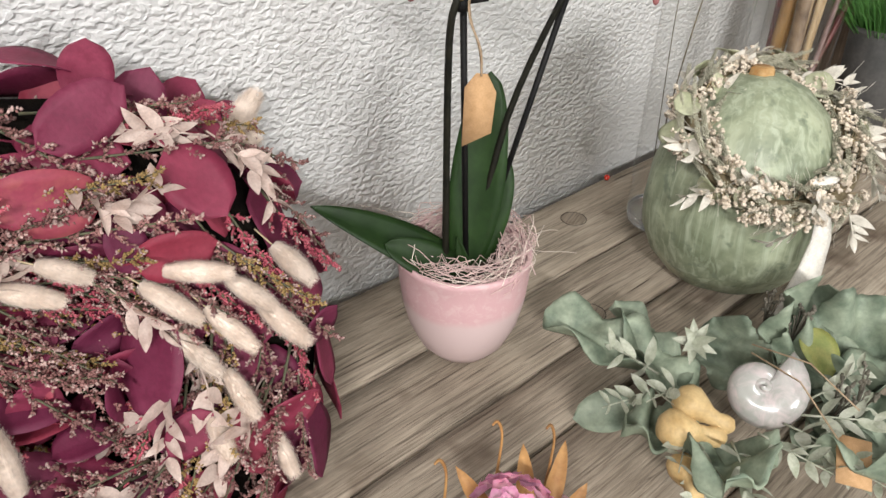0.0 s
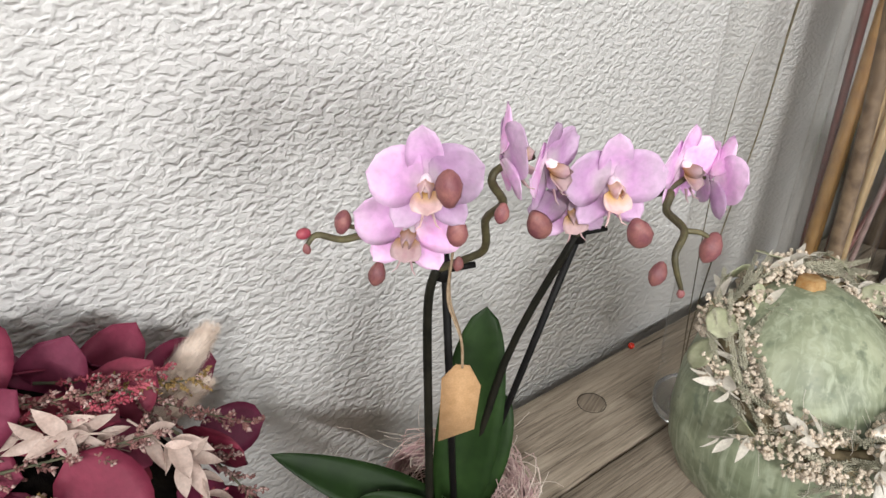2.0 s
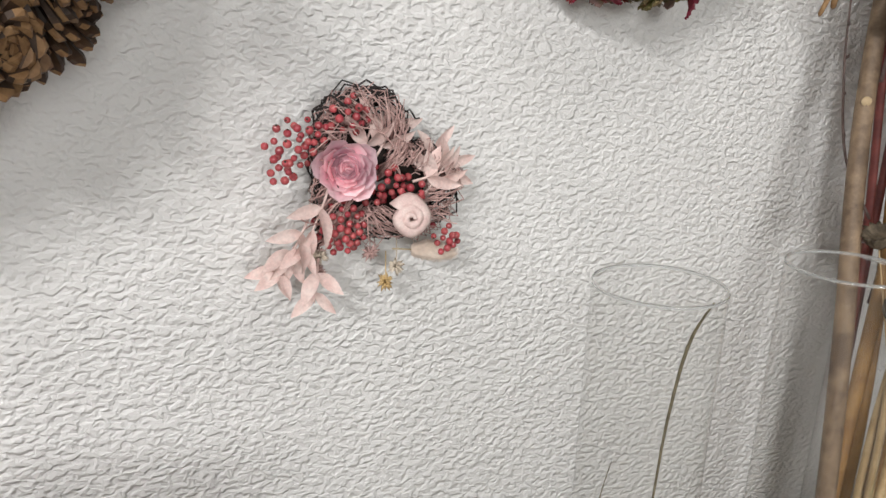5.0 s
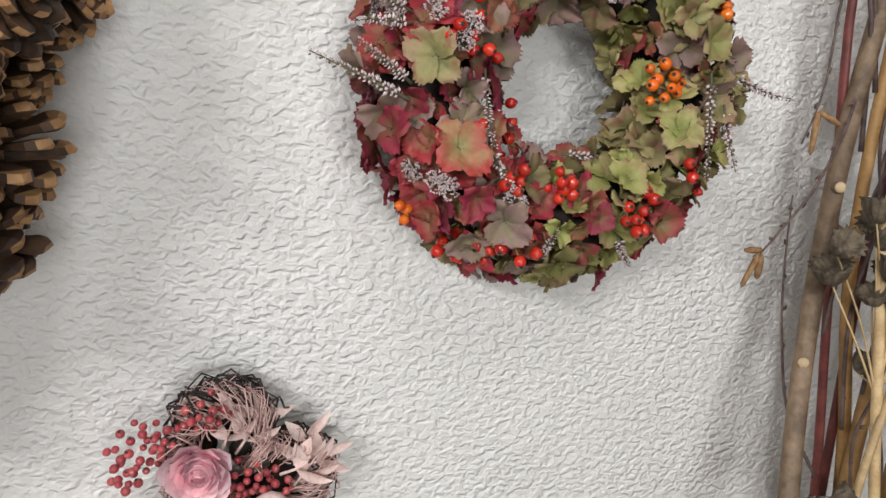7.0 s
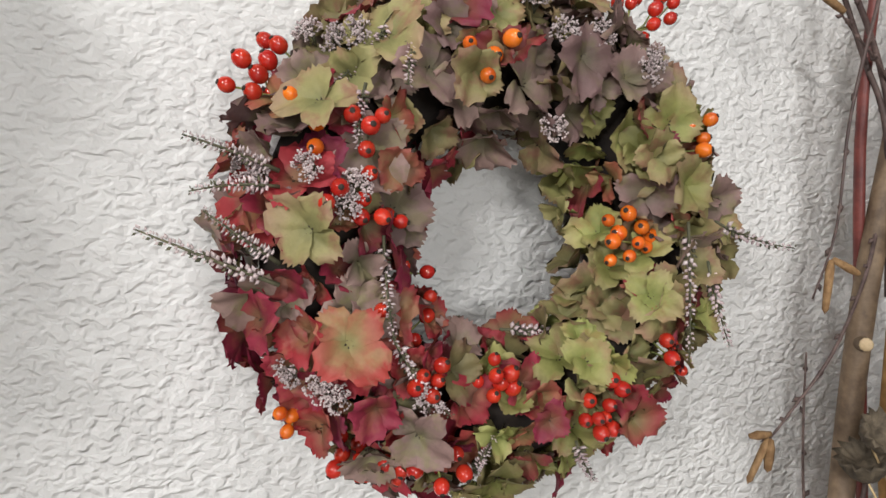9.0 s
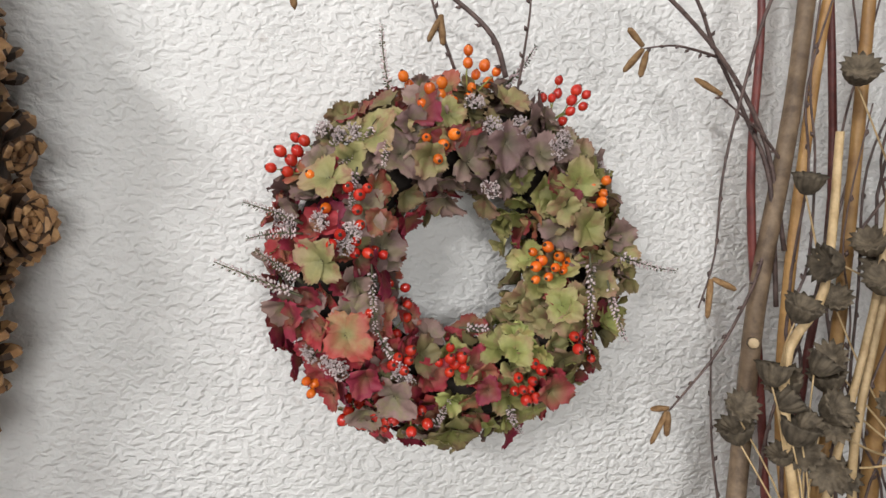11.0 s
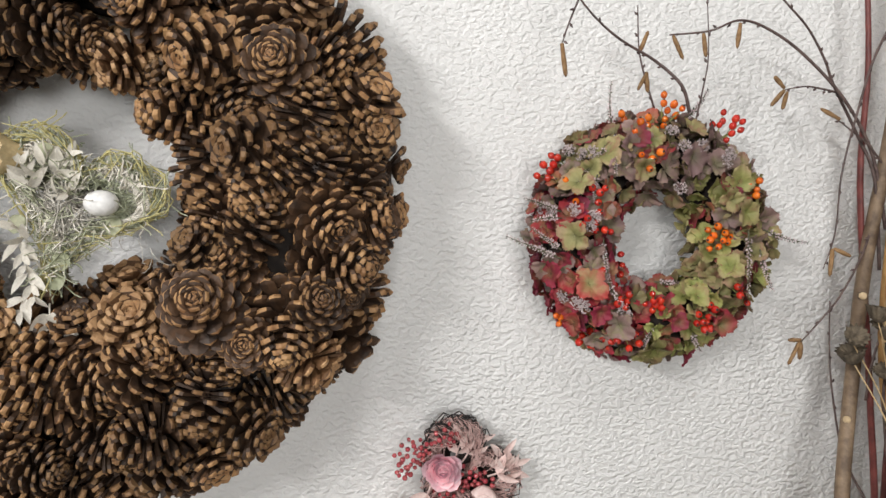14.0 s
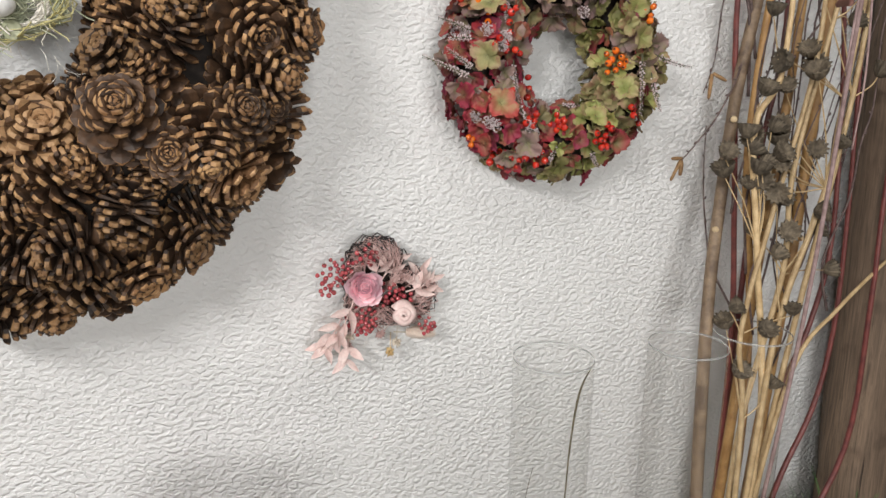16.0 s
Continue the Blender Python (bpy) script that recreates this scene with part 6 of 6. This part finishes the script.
part("rose_bud", b, CREAM_BUD, nest, frame_of((0.334, -0.116, 1.026), (-0.75, -0.55, 0.05), (0, -1, 0)) @ Matrix.Rotation(radians(-90), 4, "X"), "cream dried rose bud")
for x, z, d, k in ((0.362, 0.995, (0.3, -0.2, 1), 0), (0.372, 1.0, (0.6, -0.2, 0.7), 1), (0.358, 0.985, (-0.1, -0.3, 0.9), 1), (0.372, 0.985, (0.9, -0.3, 0.4), 0), (0.345, 0.955, (0.1, -0.3, -0.9), 1), (0.350, 0.925, (0.15, -0.3, -0.9), 1),
                   (0.352, 0.90, (-0.3, -0.3, -0.7), 1), (0.368, 0.885, (0.1, -0.3, -0.8), 0), (0.372, 0.875, (0.4, -0.3, -0.5), 1), (0.355, 0.94, (-0.3, -0.3, 0.5), 0)):
    sprig(PRUSC[k], nest, frame_of((x, -0.122, z), d, (0, -1, 0.2)) @ Matrix.Scale(0.8, 4))
for x, z, d in ((0.378, 0.935, (0.2, -0.3, -0.9)), (0.428, 0.968, (0.1, -0.4, -0.9)), (0.36, 1.025, (0.8, -0.2, 0.4)), (0.372, 0.915, (0.3, -0.4, -0.7)), (0.345, 0.97, (-0.2, -0.4, -0.8))):
    part("disc_leaf", DISC[1], None, nest, frame_of((x, -0.120, z), d, (0, -1, 0.2)) @ Matrix.Scale(0.75, 4))
b = Mb()
for i in range(26):
    p = Vector((rng.uniform(0.34, 0.47), -0.112, rng.uniform(0.93, 0.99)))
    d = unit(rng) + Vector((0.2, 0, -0.5))
    ln = rng.uniform(0.015, 0.04)
    b.tube([tuple(p + d * ln * k / 4 + Vector((0.004 * math.sin(k + i), 0, 0.004 * math.cos(k * 1.3)))) for k in range(5)], 0.0003, 3, 0, False)
tagged(part("loose_fibre", b, LICHEN, nest), kind="stuff")

# ---- branches and dried stalks in the vases ----
HAZEL = mottled("hazel_bark", (0.10, 0.066, 0.042), (0.23, 0.16, 0.10), 55, 0.6, 0.001, 0.1)
CUT = mottled("fresh_cut_wood", (0.52, 0.38, 0.22), (0.62, 0.48, 0.3), 120, 0.7, 0.0003)
OCHRE = mottled("ochre_bark", (0.24, 0.125, 0.042), (0.38, 0.22, 0.08), 40, 0.5, 0.0005, 0.15)
STRAWY = mottled("pale_dry_stalk", (0.36, 0.245, 0.12), (0.52, 0.38, 0.21), 60, 0.55, 0.0005, 0.15)
DOGWOOD = mottled("red_dogwood_bark", (0.075, 0.018, 0.016), (0.14, 0.034, 0.028), 60, 0.45, 0.0003, 0.2)
BIRCH = mottled("birch_twig_bark", (0.055, 0.035, 0.032), (0.12, 0.08, 0.07), 120, 0.55, 0.0003, 0.15)
CATKIN = mottled("brown_catkin", (0.16, 0.085, 0.035), (0.28, 0.17, 0.08), 200, 0.8, 0.001, 0.15)
POD = mottled("dry_seed_pod", (0.045, 0.034, 0.022), (0.125, 0.098, 0.066), 130, 0.8, 0.0006, 0.25)


def branch(name, label, pts, radii, mat, knots=(), group="branches in the vases"):
    t = thing(name, label, "branch", group, pts[0])
    s = bent(pts, radii, mat, "stem", t, 10)
    for (x, y, z), d, r in knots:
        b = Mb()
        b.tube([(x, y, z), tuple(Vector((x, y, z)) + Vector(d) * r * 2.0)], [r * 1.15, r * 0.95], 10, 0, False)
        b.tube([tuple(Vector((x, y, z)) + Vector(d) * r * 1.9), tuple(Vector((x, y, z)) + Vector(d) * r * 2.05)], [r * 0.95, r * 0.9], 10, 1)
        part("knot", b, [mat, CUT], t, None, "sawn-off side shoot")
    return t


branch("hazel_branch", "straight grey-brown hazel branch with cut knots in a vase", [(1.206, -0.160, 0.025), (1.213, -0.147, 0.28), (1.222, -0.122, 0.50), (1.245, -0.088, 0.64), (1.270, -0.062, 0.76), (1.281, -0.058, 0.90), (1.300, -0.058, 1.03), (1.312, -0.056, 1.12), (1.325, -0.055, 1.30)],
       [0.0095, 0.0092, 0.009, 0.0088, 0.0086, 0.0084, 0.008, 0.0076, 0.007], HAZEL, (((1.262, -0.068, 0.717), (-0.65, -0.75, 0.1), 0.005), ((1.276, -0.062, 0.869), (-0.5, -0.85, 0.1), 0.005)))
branch("ochre_branch", "thick ochre-brown branch standing in a vase", [(1.315, -0.115, 0.025), (1.350, -0.100, 0.35), (1.385, -0.085, 0.65), (1.405, -0.075, 0.9), (1.42, -0.07, 1.30)], [0.0095, 0.009, 0.0085, 0.008, 0.007], OCHRE, (((1.39, -0.09, 0.70), (0.2, -0.9, 0.2), 0.004),))
branch("ochre_branch", "thick ochre-brown branch standing in a vase", [(1.290, -0.09, 0.025), (1.31, -0.085, 0.35), (1.33, -0.08, 0.62), (1.345, -0.085, 0.9), (1.36, -0.08, 1.25)], [0.0085, 0.008, 0.007, 0.006, 0.005], OCHRE)
branch("ochre_branch", "thick ochre-brown branch standing in a vase", [(1.318, -0.085, 0.025), (1.345, -0.075, 0.35), (1.345, -0.06, 0.6), (1.31, -0.06, 0.82), (1.325, -0.06, 1.1), (1.34, -0.07, 1.25)], [0.007, 0.007, 0.006, 0.0055, 0.005, 0.004], OCHRE)
for pts in ([(1.335, -0.105, 0.03), (1.40, -0.10, 0.29), (1.465, -0.09, 0.42), (1.49, -0.085, 0.55), (1.49, -0.08, 0.72), (1.475, -0.08, 0.9), (1.46, -0.07, 1.2)],
            [(1.34, -0.11, 0.03), (1.42, -0.12, 0.18), (1.51, -0.12, 0.36), (1.515, -0.12, 0.6), (1.52, -0.11, 0.8), (1.545, -0.1, 1.15)],
            [(1.33, -0.10, 0.03), (1.38, -0.09, 0.40), (1.44, -0.085, 0.56), (1.465, -0.08, 0.70), (1.45, -0.07, 0.95), (1.40, -0.07, 1.2)],
            [(1.30, -0.08, 0.03), (1.32, -0.06, 0.5), (1.305, -0.05, 0.75), (1.275, -0.05, 1.0), (1.272, -0.055, 1.15), (1.262, -0.05, 1.3)],
            [(1.30, -0.08, 0.03), (1.33, -0.055, 0.5), (1.34, -0.05, 0.8), (1.36, -0.05, 1.0), (1.33, -0.05, 1.3)]):
    branch("dogwood_branch", "thin dark red dogwood branch", pts, [0.0048, 0.0045, 0.004, 0.0038, 0.0034, 0.003, 0.0026][:len(pts)], DOGWOOD)

# seed pods on pale stalks
b = Mb()
R0, H0 = 0.0120, 0.0135
b.lathe([(0, -0.003), (R0 * 0.35, -0.002), (R0 * 0.75, 0.003), (R0, H0 * 0.7), (R0 * 1.02, H0 * 0.92), (R0 * 1.10, H0 * 1.12), (R0 * 0.84, H0 * 0.96), (R0 * 0.5, H0 * 0.70), (R0 * 0.15, H0 * 0.62), (0, H0 * 0.8)], 52, 0, None,
        lambda a, z: 1 + (0.20 if z > H0 else 0.07) * math.cos(13 * a))
POD_ME = b.mesh("seed_pod", [POD])
rng = random.Random(121)
STALKS = [
    ([(1.300, -0.13, 0.03), (1.325, -0.13, 0.42), (1.285, -0.125, 0.70), (1.258, -0.125, 0.86), (1.295, -0.12, 0.925), (1.30, -0.12, 1.05)], 0.0048, [(1.251, 0.906), (1.245, 0.852), (1.285, 0.859), (1.222, 0.827), (1.273, 0.815), (1.264, 0.785), (1.268, 1.002), (1.232, 0.80), (1.29, 0.80), (1.256, 0.832), (1.278, 0.838), (1.292, 0.826), (1.262, 0.806), (1.281, 0.79)]),
    ([(1.305, -0.125, 0.03), (1.315, -0.135, 0.40), (1.33, -0.135, 0.60), (1.385, -0.13, 0.78), (1.40, -0.125, 0.90), (1.425, -0.12, 1.10)], 0.0045, [(1.311, 0.84), (1.301, 0.814), (1.302, 0.78), (1.346, 0.832), (1.399, 0.836), (1.33, 0.927), (1.299, 0.945), (1.33, 0.80), (1.32, 0.86), (1.315, 0.91), (1.338, 0.955), (1.352, 0.94), (1.318, 0.765)]),
    ([(1.295, -0.125, 0.03), (1.29, -0.125, 0.40), (1.335, -0.125, 0.66), (1.325, -0.13, 0.80), (1.37, -0.12, 1.0), (1.40, -0.12, 1.15)], 0.0042, [(1.395, 0.716), (1.41, 0.661), (1.33, 0.72), (1.287, 0.719), (1.402, 0.996), (1.385, 1.03), (1.36, 0.75), (1.31, 0.69)]),
    ([(1.30, -0.135, 0.03), (1.285, -0.135, 0.45), (1.27, -0.13, 0.58), (1.30, -0.13, 0.75), (1.34, -0.13, 0.95), (1.335, -0.13, 1.12)], 0.0040, [(1.244, 0.622), (1.257, 0.588), (1.342, 0.608), (1.297, 0.584), (1.276, 0.518), (1.335, 0.492)]),
    ([(1.318, -0.12, 0.03), (1.34, -0.13, 0.40), (1.365, -0.13, 0.60), (1.42, -0.12, 0.9), (1.44, -0.11, 1.10)], 0.0046, [(1.37, 1.06), (1.31, 1.09), (1.44, 0.93)]),
    ([(1.32, -0.13, 0.25), (1.36, -0.14, 0.52), (1.44, -0.13, 0.60), (1.545, -0.11, 0.66)], 0.0034, []),
]
for pts, rad, pods in STALKS:
    t = thing("dried_seed_stalk", "pale dry stalk with ribbed brown seed pods in a vase", "dried plant", "seed stalks in the vase", pts[0])
    bent(pts, [rad * (1.1 - 0.5 * i / len(pts)) for i in range(len(pts))], STRAWY, "stalk", t, 7)
    for x, z in pods:
        p = Vector((x, -0.125 + rng.uniform(-0.022, 0.022), z))
        i = min(range(len(pts)), key=lambda k: abs(pts[k][2] - (z - 0.09)))
        root = Vector(pts[i])
        d = (p - root).normalized() * 0.5 + Vector((rng.uniform(-0.8, 0.8), rng.uniform(-0.9, 0.1), rng.uniform(-0.2, 0.9)))
        part("seed_pod", POD_ME, None, t, Matrix.Translation(p) @ d.to_track_quat("Z", "Y").to_matrix().to_4x4() @ Matrix.Scale(rng.uniform(0.85, 1.15), 4))
        bent([root, (root + p) / 2 + unit(rng) * 0.006, p - d.normalized() * 0.003], [0.0012, 0.0009, 0.0007], STRAWY, "side_stalk", t, 5)


def birch(pts, rad, catkins=(), buds=True):
    t = thing("birch_twig", "thin dark birch twig with brown catkins", "twig", "birch twigs by the wall", pts[0])
    bent(pts, [rad * (1.0 - 0.6 * i / (len(pts) - 1)) for i in range(len(pts))], BIRCH, "stem", t, 6)
    for (x, y, z), d, ln in catkins:
        b = Mb()
        b.lathe([(0, 0), (0.0018, 0.001), (0.0025, 0.006), (0.0026, ln * 0.6), (0.002, ln * 0.9), (0, ln)], 8, 0, None, lambda a, zz: 1 + 0.15 * math.sin(zz * 1800 + a * 2))
        part("catkin", b, CATKIN, t, frame_of((x, y, z), d, unit(rng)) @ Matrix.Rotation(radians(-90), 4, "X"))
    if buds:
        b = Mb()
        for i in range(len(pts) - 1):
            for k in range(2):
                p = Vector(pts[i]).lerp(Vector(pts[i + 1]), 0.25 + 0.5 * k)
                b.bud(p, Vector(pts[i + 1]) - Vector(pts[i]) + 0.03 * unit(rng), 0.007, 0.0018)
        tagged(part("twig_bud", b, BIRCH, t), kind="stuff")
    return t


birch([(1.30, -0.06, 0.90), (1.286, -0.06, 1.01), (1.263, -0.055, 1.064), (1.224, -0.06, 1.122), (1.207, -0.065, 1.15), (1.18, -0.07, 1.184), (1.148, -0.075, 1.21), (1.10, -0.08, 1.25)], 0.0024)
birch([(1.305, -0.06, 0.95), (1.281, -0.06, 1.04), (1.235, -0.065, 1.105), (1.175, -0.07, 1.155), (1.125, -0.075, 1.181), (1.088, -0.08, 1.187), (1.053, -0.08, 1.174), (1.006, -0.08, 1.168)], 0.0024,
      (((1.09, -0.08, 1.185), (-0.1, 0, -1), 0.03), ((1.046, -0.08, 1.172), (0.15, 0, -1), 0.028), ((1.01, -0.08, 1.168), (0.5, 0, -1), 0.03)))
birch([(1.228, -0.062, 1.113), (1.2, -0.07, 1.116), (1.177, -0.075, 1.117), (1.148, -0.08, 1.112)], 0.0014, (((1.148, -0.08, 1.112), (-0.7, 0, -0.8), 0.026), ((1.148, -0.08, 1.113), (-0.7, 0, 0.7), 0.02), ((1.15, -0.082, 1.11), (-0.25, 0, -1), 0.022)))
birch([(1.038, -0.07, 1.085), (1.025, -0.075, 1.114), (0.995, -0.07, 1.141), (0.949, -0.08, 1.161), (0.914, -0.09, 1.183), (0.88, -0.1, 1.215)], 0.0022)
birch([(1.00, -0.06, 1.09), (0.985, -0.065, 1.125), (0.975, -0.07, 1.155), (0.97, -0.075, 1.2)], 0.0014, (((0.987, -0.065, 1.128), (-0.5, 0, -1), 0.022), ((0.987, -0.065, 1.13), (0.1, 0, -1), 0.024), ((0.976, -0.07, 1.15), (0.4, 0, 1), 0.026)))
birch([(0.90, -0.12, 1.22), (0.889, -0.11, 1.191), (0.878, -0.11, 1.163), (0.873, -0.11, 1.147)], 0.0014, (((0.873, -0.11, 1.149), (0.15, 0, -1), 0.036),))
birch([(1.05, -0.06, 1.07), (1.053, -0.07, 1.11), (1.053, -0.08, 1.149), (1.048, -0.08, 1.22)], 0.0012)
birch([(1.31, -0.07, 1.23), (1.258, -0.085, 1.158), (1.232, -0.09, 1.081), (1.218, -0.09, 1.015), (1.214, -0.09, 0.948), (1.205, -0.085, 0.905)], 0.0017, (((1.212, -0.09, 0.93), (-0.05, 0, -1), 0.034), ((1.213, -0.09, 0.93), (0.85, 0, -0.35), 0.026)))
birch([(1.285, -0.06, 0.95), (1.265, -0.07, 0.915), (1.231, -0.08, 0.869), (1.2, -0.08, 0.833), (1.180, -0.08, 0.812)], 0.0017, (((1.184, -0.08, 0.818), (-0.45, 0, -0.9), 0.032), ((1.186, -0.08, 0.82), (-0.9, 0, 0.0), 0.018), ((1.184, -0.082, 0.818), (-0.05, 0, -1), 0.022)))
birch([(1.295, -0.06, 1.03), (1.27, -0.065, 1.052), (1.237, -0.07, 1.072), (1.22, -0.075, 1.08)], 0.0014, (((1.224, -0.075, 1.08), (-0.85, 0, 0.4), 0.03),))
birch([(1.30, -0.07, 0.60), (1.275, -0.05, 0.66), (1.258, -0.045, 0.74), (1.25, -0.045, 0.80), (1.247, -0.045, 0.86)], 0.0018)
birch([(1.34, -0.06, 0.5), (1.39, -0.05, 0.75), (1.36, -0.05, 0.92), (1.385, -0.05, 1.08), (1.35, -0.05, 1.25)], 0.0022)
birch([(1.39, -0.06, 0.7), (1.43, -0.06, 0.85), (1.40, -0.06, 1.0), (1.45, -0.06, 1.15), (1.43, -0.06, 1.3)], 0.0024)
birch([(1.37, -0.06, 0.95), (1.42, -0.07, 1.02), (1.47, -0.07, 1.04), (1.52, -0.07, 1.06)], 0.0016)

# finer twigs between the branches
rng = random.Random(151)
for i in range(13):
    x, y, z = 1.285 + 0.016 * i + rng.uniform(-0.02, 0.02), -0.075 + rng.uniform(-0.03, 0.025), rng.uniform(0.45, 0.75)
    pts = [(x, y, z)]
    for k in range(6):
        x, z = x + rng.uniform(-0.034, 0.036), z + rng.uniform(0.055, 0.11)
        pts.append((x, y - 0.004 * k, z))
    birch(pts, rng.uniform(0.0014, 0.0023))

# drooping twig with a withered leaf, close to the way
WITHER = mottled("withered_leaf", (0.16, 0.075, 0.06), (0.26, 0.13, 0.10), 40, 0.7, 0.001, 0.1)
DROOP = mottled("grey_pink_twig", (0.20, 0.13, 0.12), (0.30, 0.21, 0.20), 120, 0.6, 0.0003, 0.1)
t = thing("drooping_twig", "thin drooping twigs with a withered brown leaf", "twig", at=(1.302, -0.14, 0.02))
bent([(1.302, -0.14, 0.02), (1.335, -0.17, 0.60), (1.325, -0.20, 1.05), (1.26, -0.28, 1.34), (1.18, -0.345, 1.40), (1.125, -0.368, 1.30), (1.118, -0.375, 1.22), (1.112, -0.385, 1.12), (1.116, -0.385, 1.03), (1.112, -0.385, 0.93)], [0.0035, 0.0032, 0.003, 0.0027, 0.0024, 0.0022, 0.002, 0.0017, 0.0013, 0.0008], DROOP, "stem", t, 6)
bent([(1.118, -0.375, 1.2), (1.128, -0.37, 1.12), (1.142, -0.37, 1.03), (1.152, -0.37, 0.93), (1.155, -0.365, 0.86)], [0.0018, 0.0015, 0.0013, 0.001, 0.0007], DROOP, "stem", t, 6)
b = Mb(); b.leaf(0.042, 0.030, 0, frame_of((1.104, -0.385, 1.025), (0.1, 0, -1), (-0.4, -0.9, 0.1)), 16, 9, 0.25, 0.15, 0.30, 0.22, 0.8, 0.9, 0.0004, random.Random(2), 0.12, 9.0)
part("leaf", b, WITHER, t, None, "withered brown leaf")

# dried grass blades in the first vase
DRY_GRASS = mottled("dry_grass_blade", (0.08, 0.068, 0.04), (0.15, 0.125, 0.075), 60, 0.7)
t = thing("dried_grass", "few thin dry grass blades standing in a vase", "dried plant", at=(0.985, -0.13, 0.02))
bent([(0.985, -0.115, 0.022), (0.988, -0.112, 0.10), (0.995, -0.118, 0.22), (1.010, -0.125, 0.34), (1.013, -0.13, 0.45), (1.016, -0.14, 0.53), (1.022, -0.155, 0.572)], [0.0007, 0.0008, 0.0009, 0.0009, 0.0013, 0.0016, 0.0006], DRY_GRASS, "blade", t, 5)
bent([(0.955, -0.13, 0.022), (0.953, -0.125, 0.15), (0.951, -0.122, 0.28), (0.954, -0.125, 0.38), (0.962, -0.128, 0.43)], [0.0005, 0.0006, 0.0006, 0.0005, 0.0003], DRY_GRASS, "blade", t, 5)

# rough wooden post and a grass plant beside the vases
post = thing("wooden_post", "rough weathered brown timber post leaning by the wall", "post", at=(1.60, -0.08, -0.02))
for k, (x0, w0, y0) in enumerate(((1.565, 0.14, -0.12), (1.72, 0.15, -0.10))):
    b = Mb()
    nx, ny = 46, 14
    verts, faces = [], []
    for i in range(nx + 1):
        u = i / nx
        for j in range(ny):
            a = 2 * math.pi * j / ny
            sq = 1 / max(abs(math.cos(a)), abs(math.sin(a))) ** 0.7
            q = noise.noise((u * 9 + k * 5, math.cos(a) * 2, math.sin(a) * 2)) * 0.10 + noise.noise((u * 40, math.cos(a) * 6, math.sin(a) * 6 + k)) * 0.05
            verts.append((u * 1.75 - 0.02, math.cos(a) * w0 * 0.46 * sq * (1 + q), math.sin(a) * 0.045 * sq * (1 + q)))
    for i in range(nx):
        for j in range(ny):
            faces.append((i * ny + j, i * ny + (j + 1) % ny, (i + 1) * ny + (j + 1) % ny, (i + 1) * ny + j))
    faces += [tuple(range(ny))[::-1], tuple(nx * ny + j for j in range(ny))]
    b.add(verts, faces)
    part("timber", b, POST_WOOD, post, Matrix.Translation((x0 + 0.055, y0 + 0.05, 0.024)) @ Matrix.Rotation(radians(-2.2), 4, "Y") @ Matrix.Rotation(radians(-90), 4, "Y") @ Matrix.Rotation(radians(90), 4, "X"))
GRASS = mottled("fresh_grass", (0.045, 0.14, 0.03), (0.09, 0.23, 0.05), 60, 0.5, 0, 0.25)
POT_GREY = mottled("grey_pot", (0.07, 0.07, 0.068), (0.11, 0.105, 0.1), 30, 0.7, 0.0006)
gp = thing("grass_plant", "tuft of fine green grass in a grey pot", "plant", at=(1.475, -0.175, 0))
b = Mb()
b.lathe([(0, 0.001), (0.04, 0.001), (0.052, 0.17), (0.054, 0.178), (0.05, 0.178), (0.047, 0.165), (0, 0.16)], 28)
part("pot", b, POT_GREY, gp, pose(1.475, -0.175, 0))
b = Mb()
rng = random.Random(131)
for i in range(900):
    a, q = rng.uniform(0, 6.28), 0.046 * math.sqrt(rng.random())
    p = Vector((1.475 + q * math.cos(a), -0.175 + q * math.sin(a), 0.16))
    d = Vector((math.cos(a) * 0.7 * q / 0.046, math.sin(a) * 0.7 * q / 0.046, 1)) + 0.25 * unit(rng)
    ln = rng.uniform(0.06, 0.115)
    s = d.cross(unit(rng)).normalized() * 0.0007
    m = p + d * ln * 0.6
    e = p + d * ln + Vector((d.x, d.y, -0.3)) * ln * 0.3
    b.add([p - s, p + s, m + s * 0.8, m - s * 0.8, e], [(0, 1, 2, 3), (3, 2, 4)])
tagged(part("grass", b, GRASS, gp), kind="stuff")

# a fallen berry by the wall
b = Mb(); b.ball((0, 0, 0), 0.0045, 0, 12, 8)
tagged(part("fallen_berry", b, BERRY_RED, None, pose(1.008, -0.022, 0.0040)), "single red berry lying on the table", "berry")
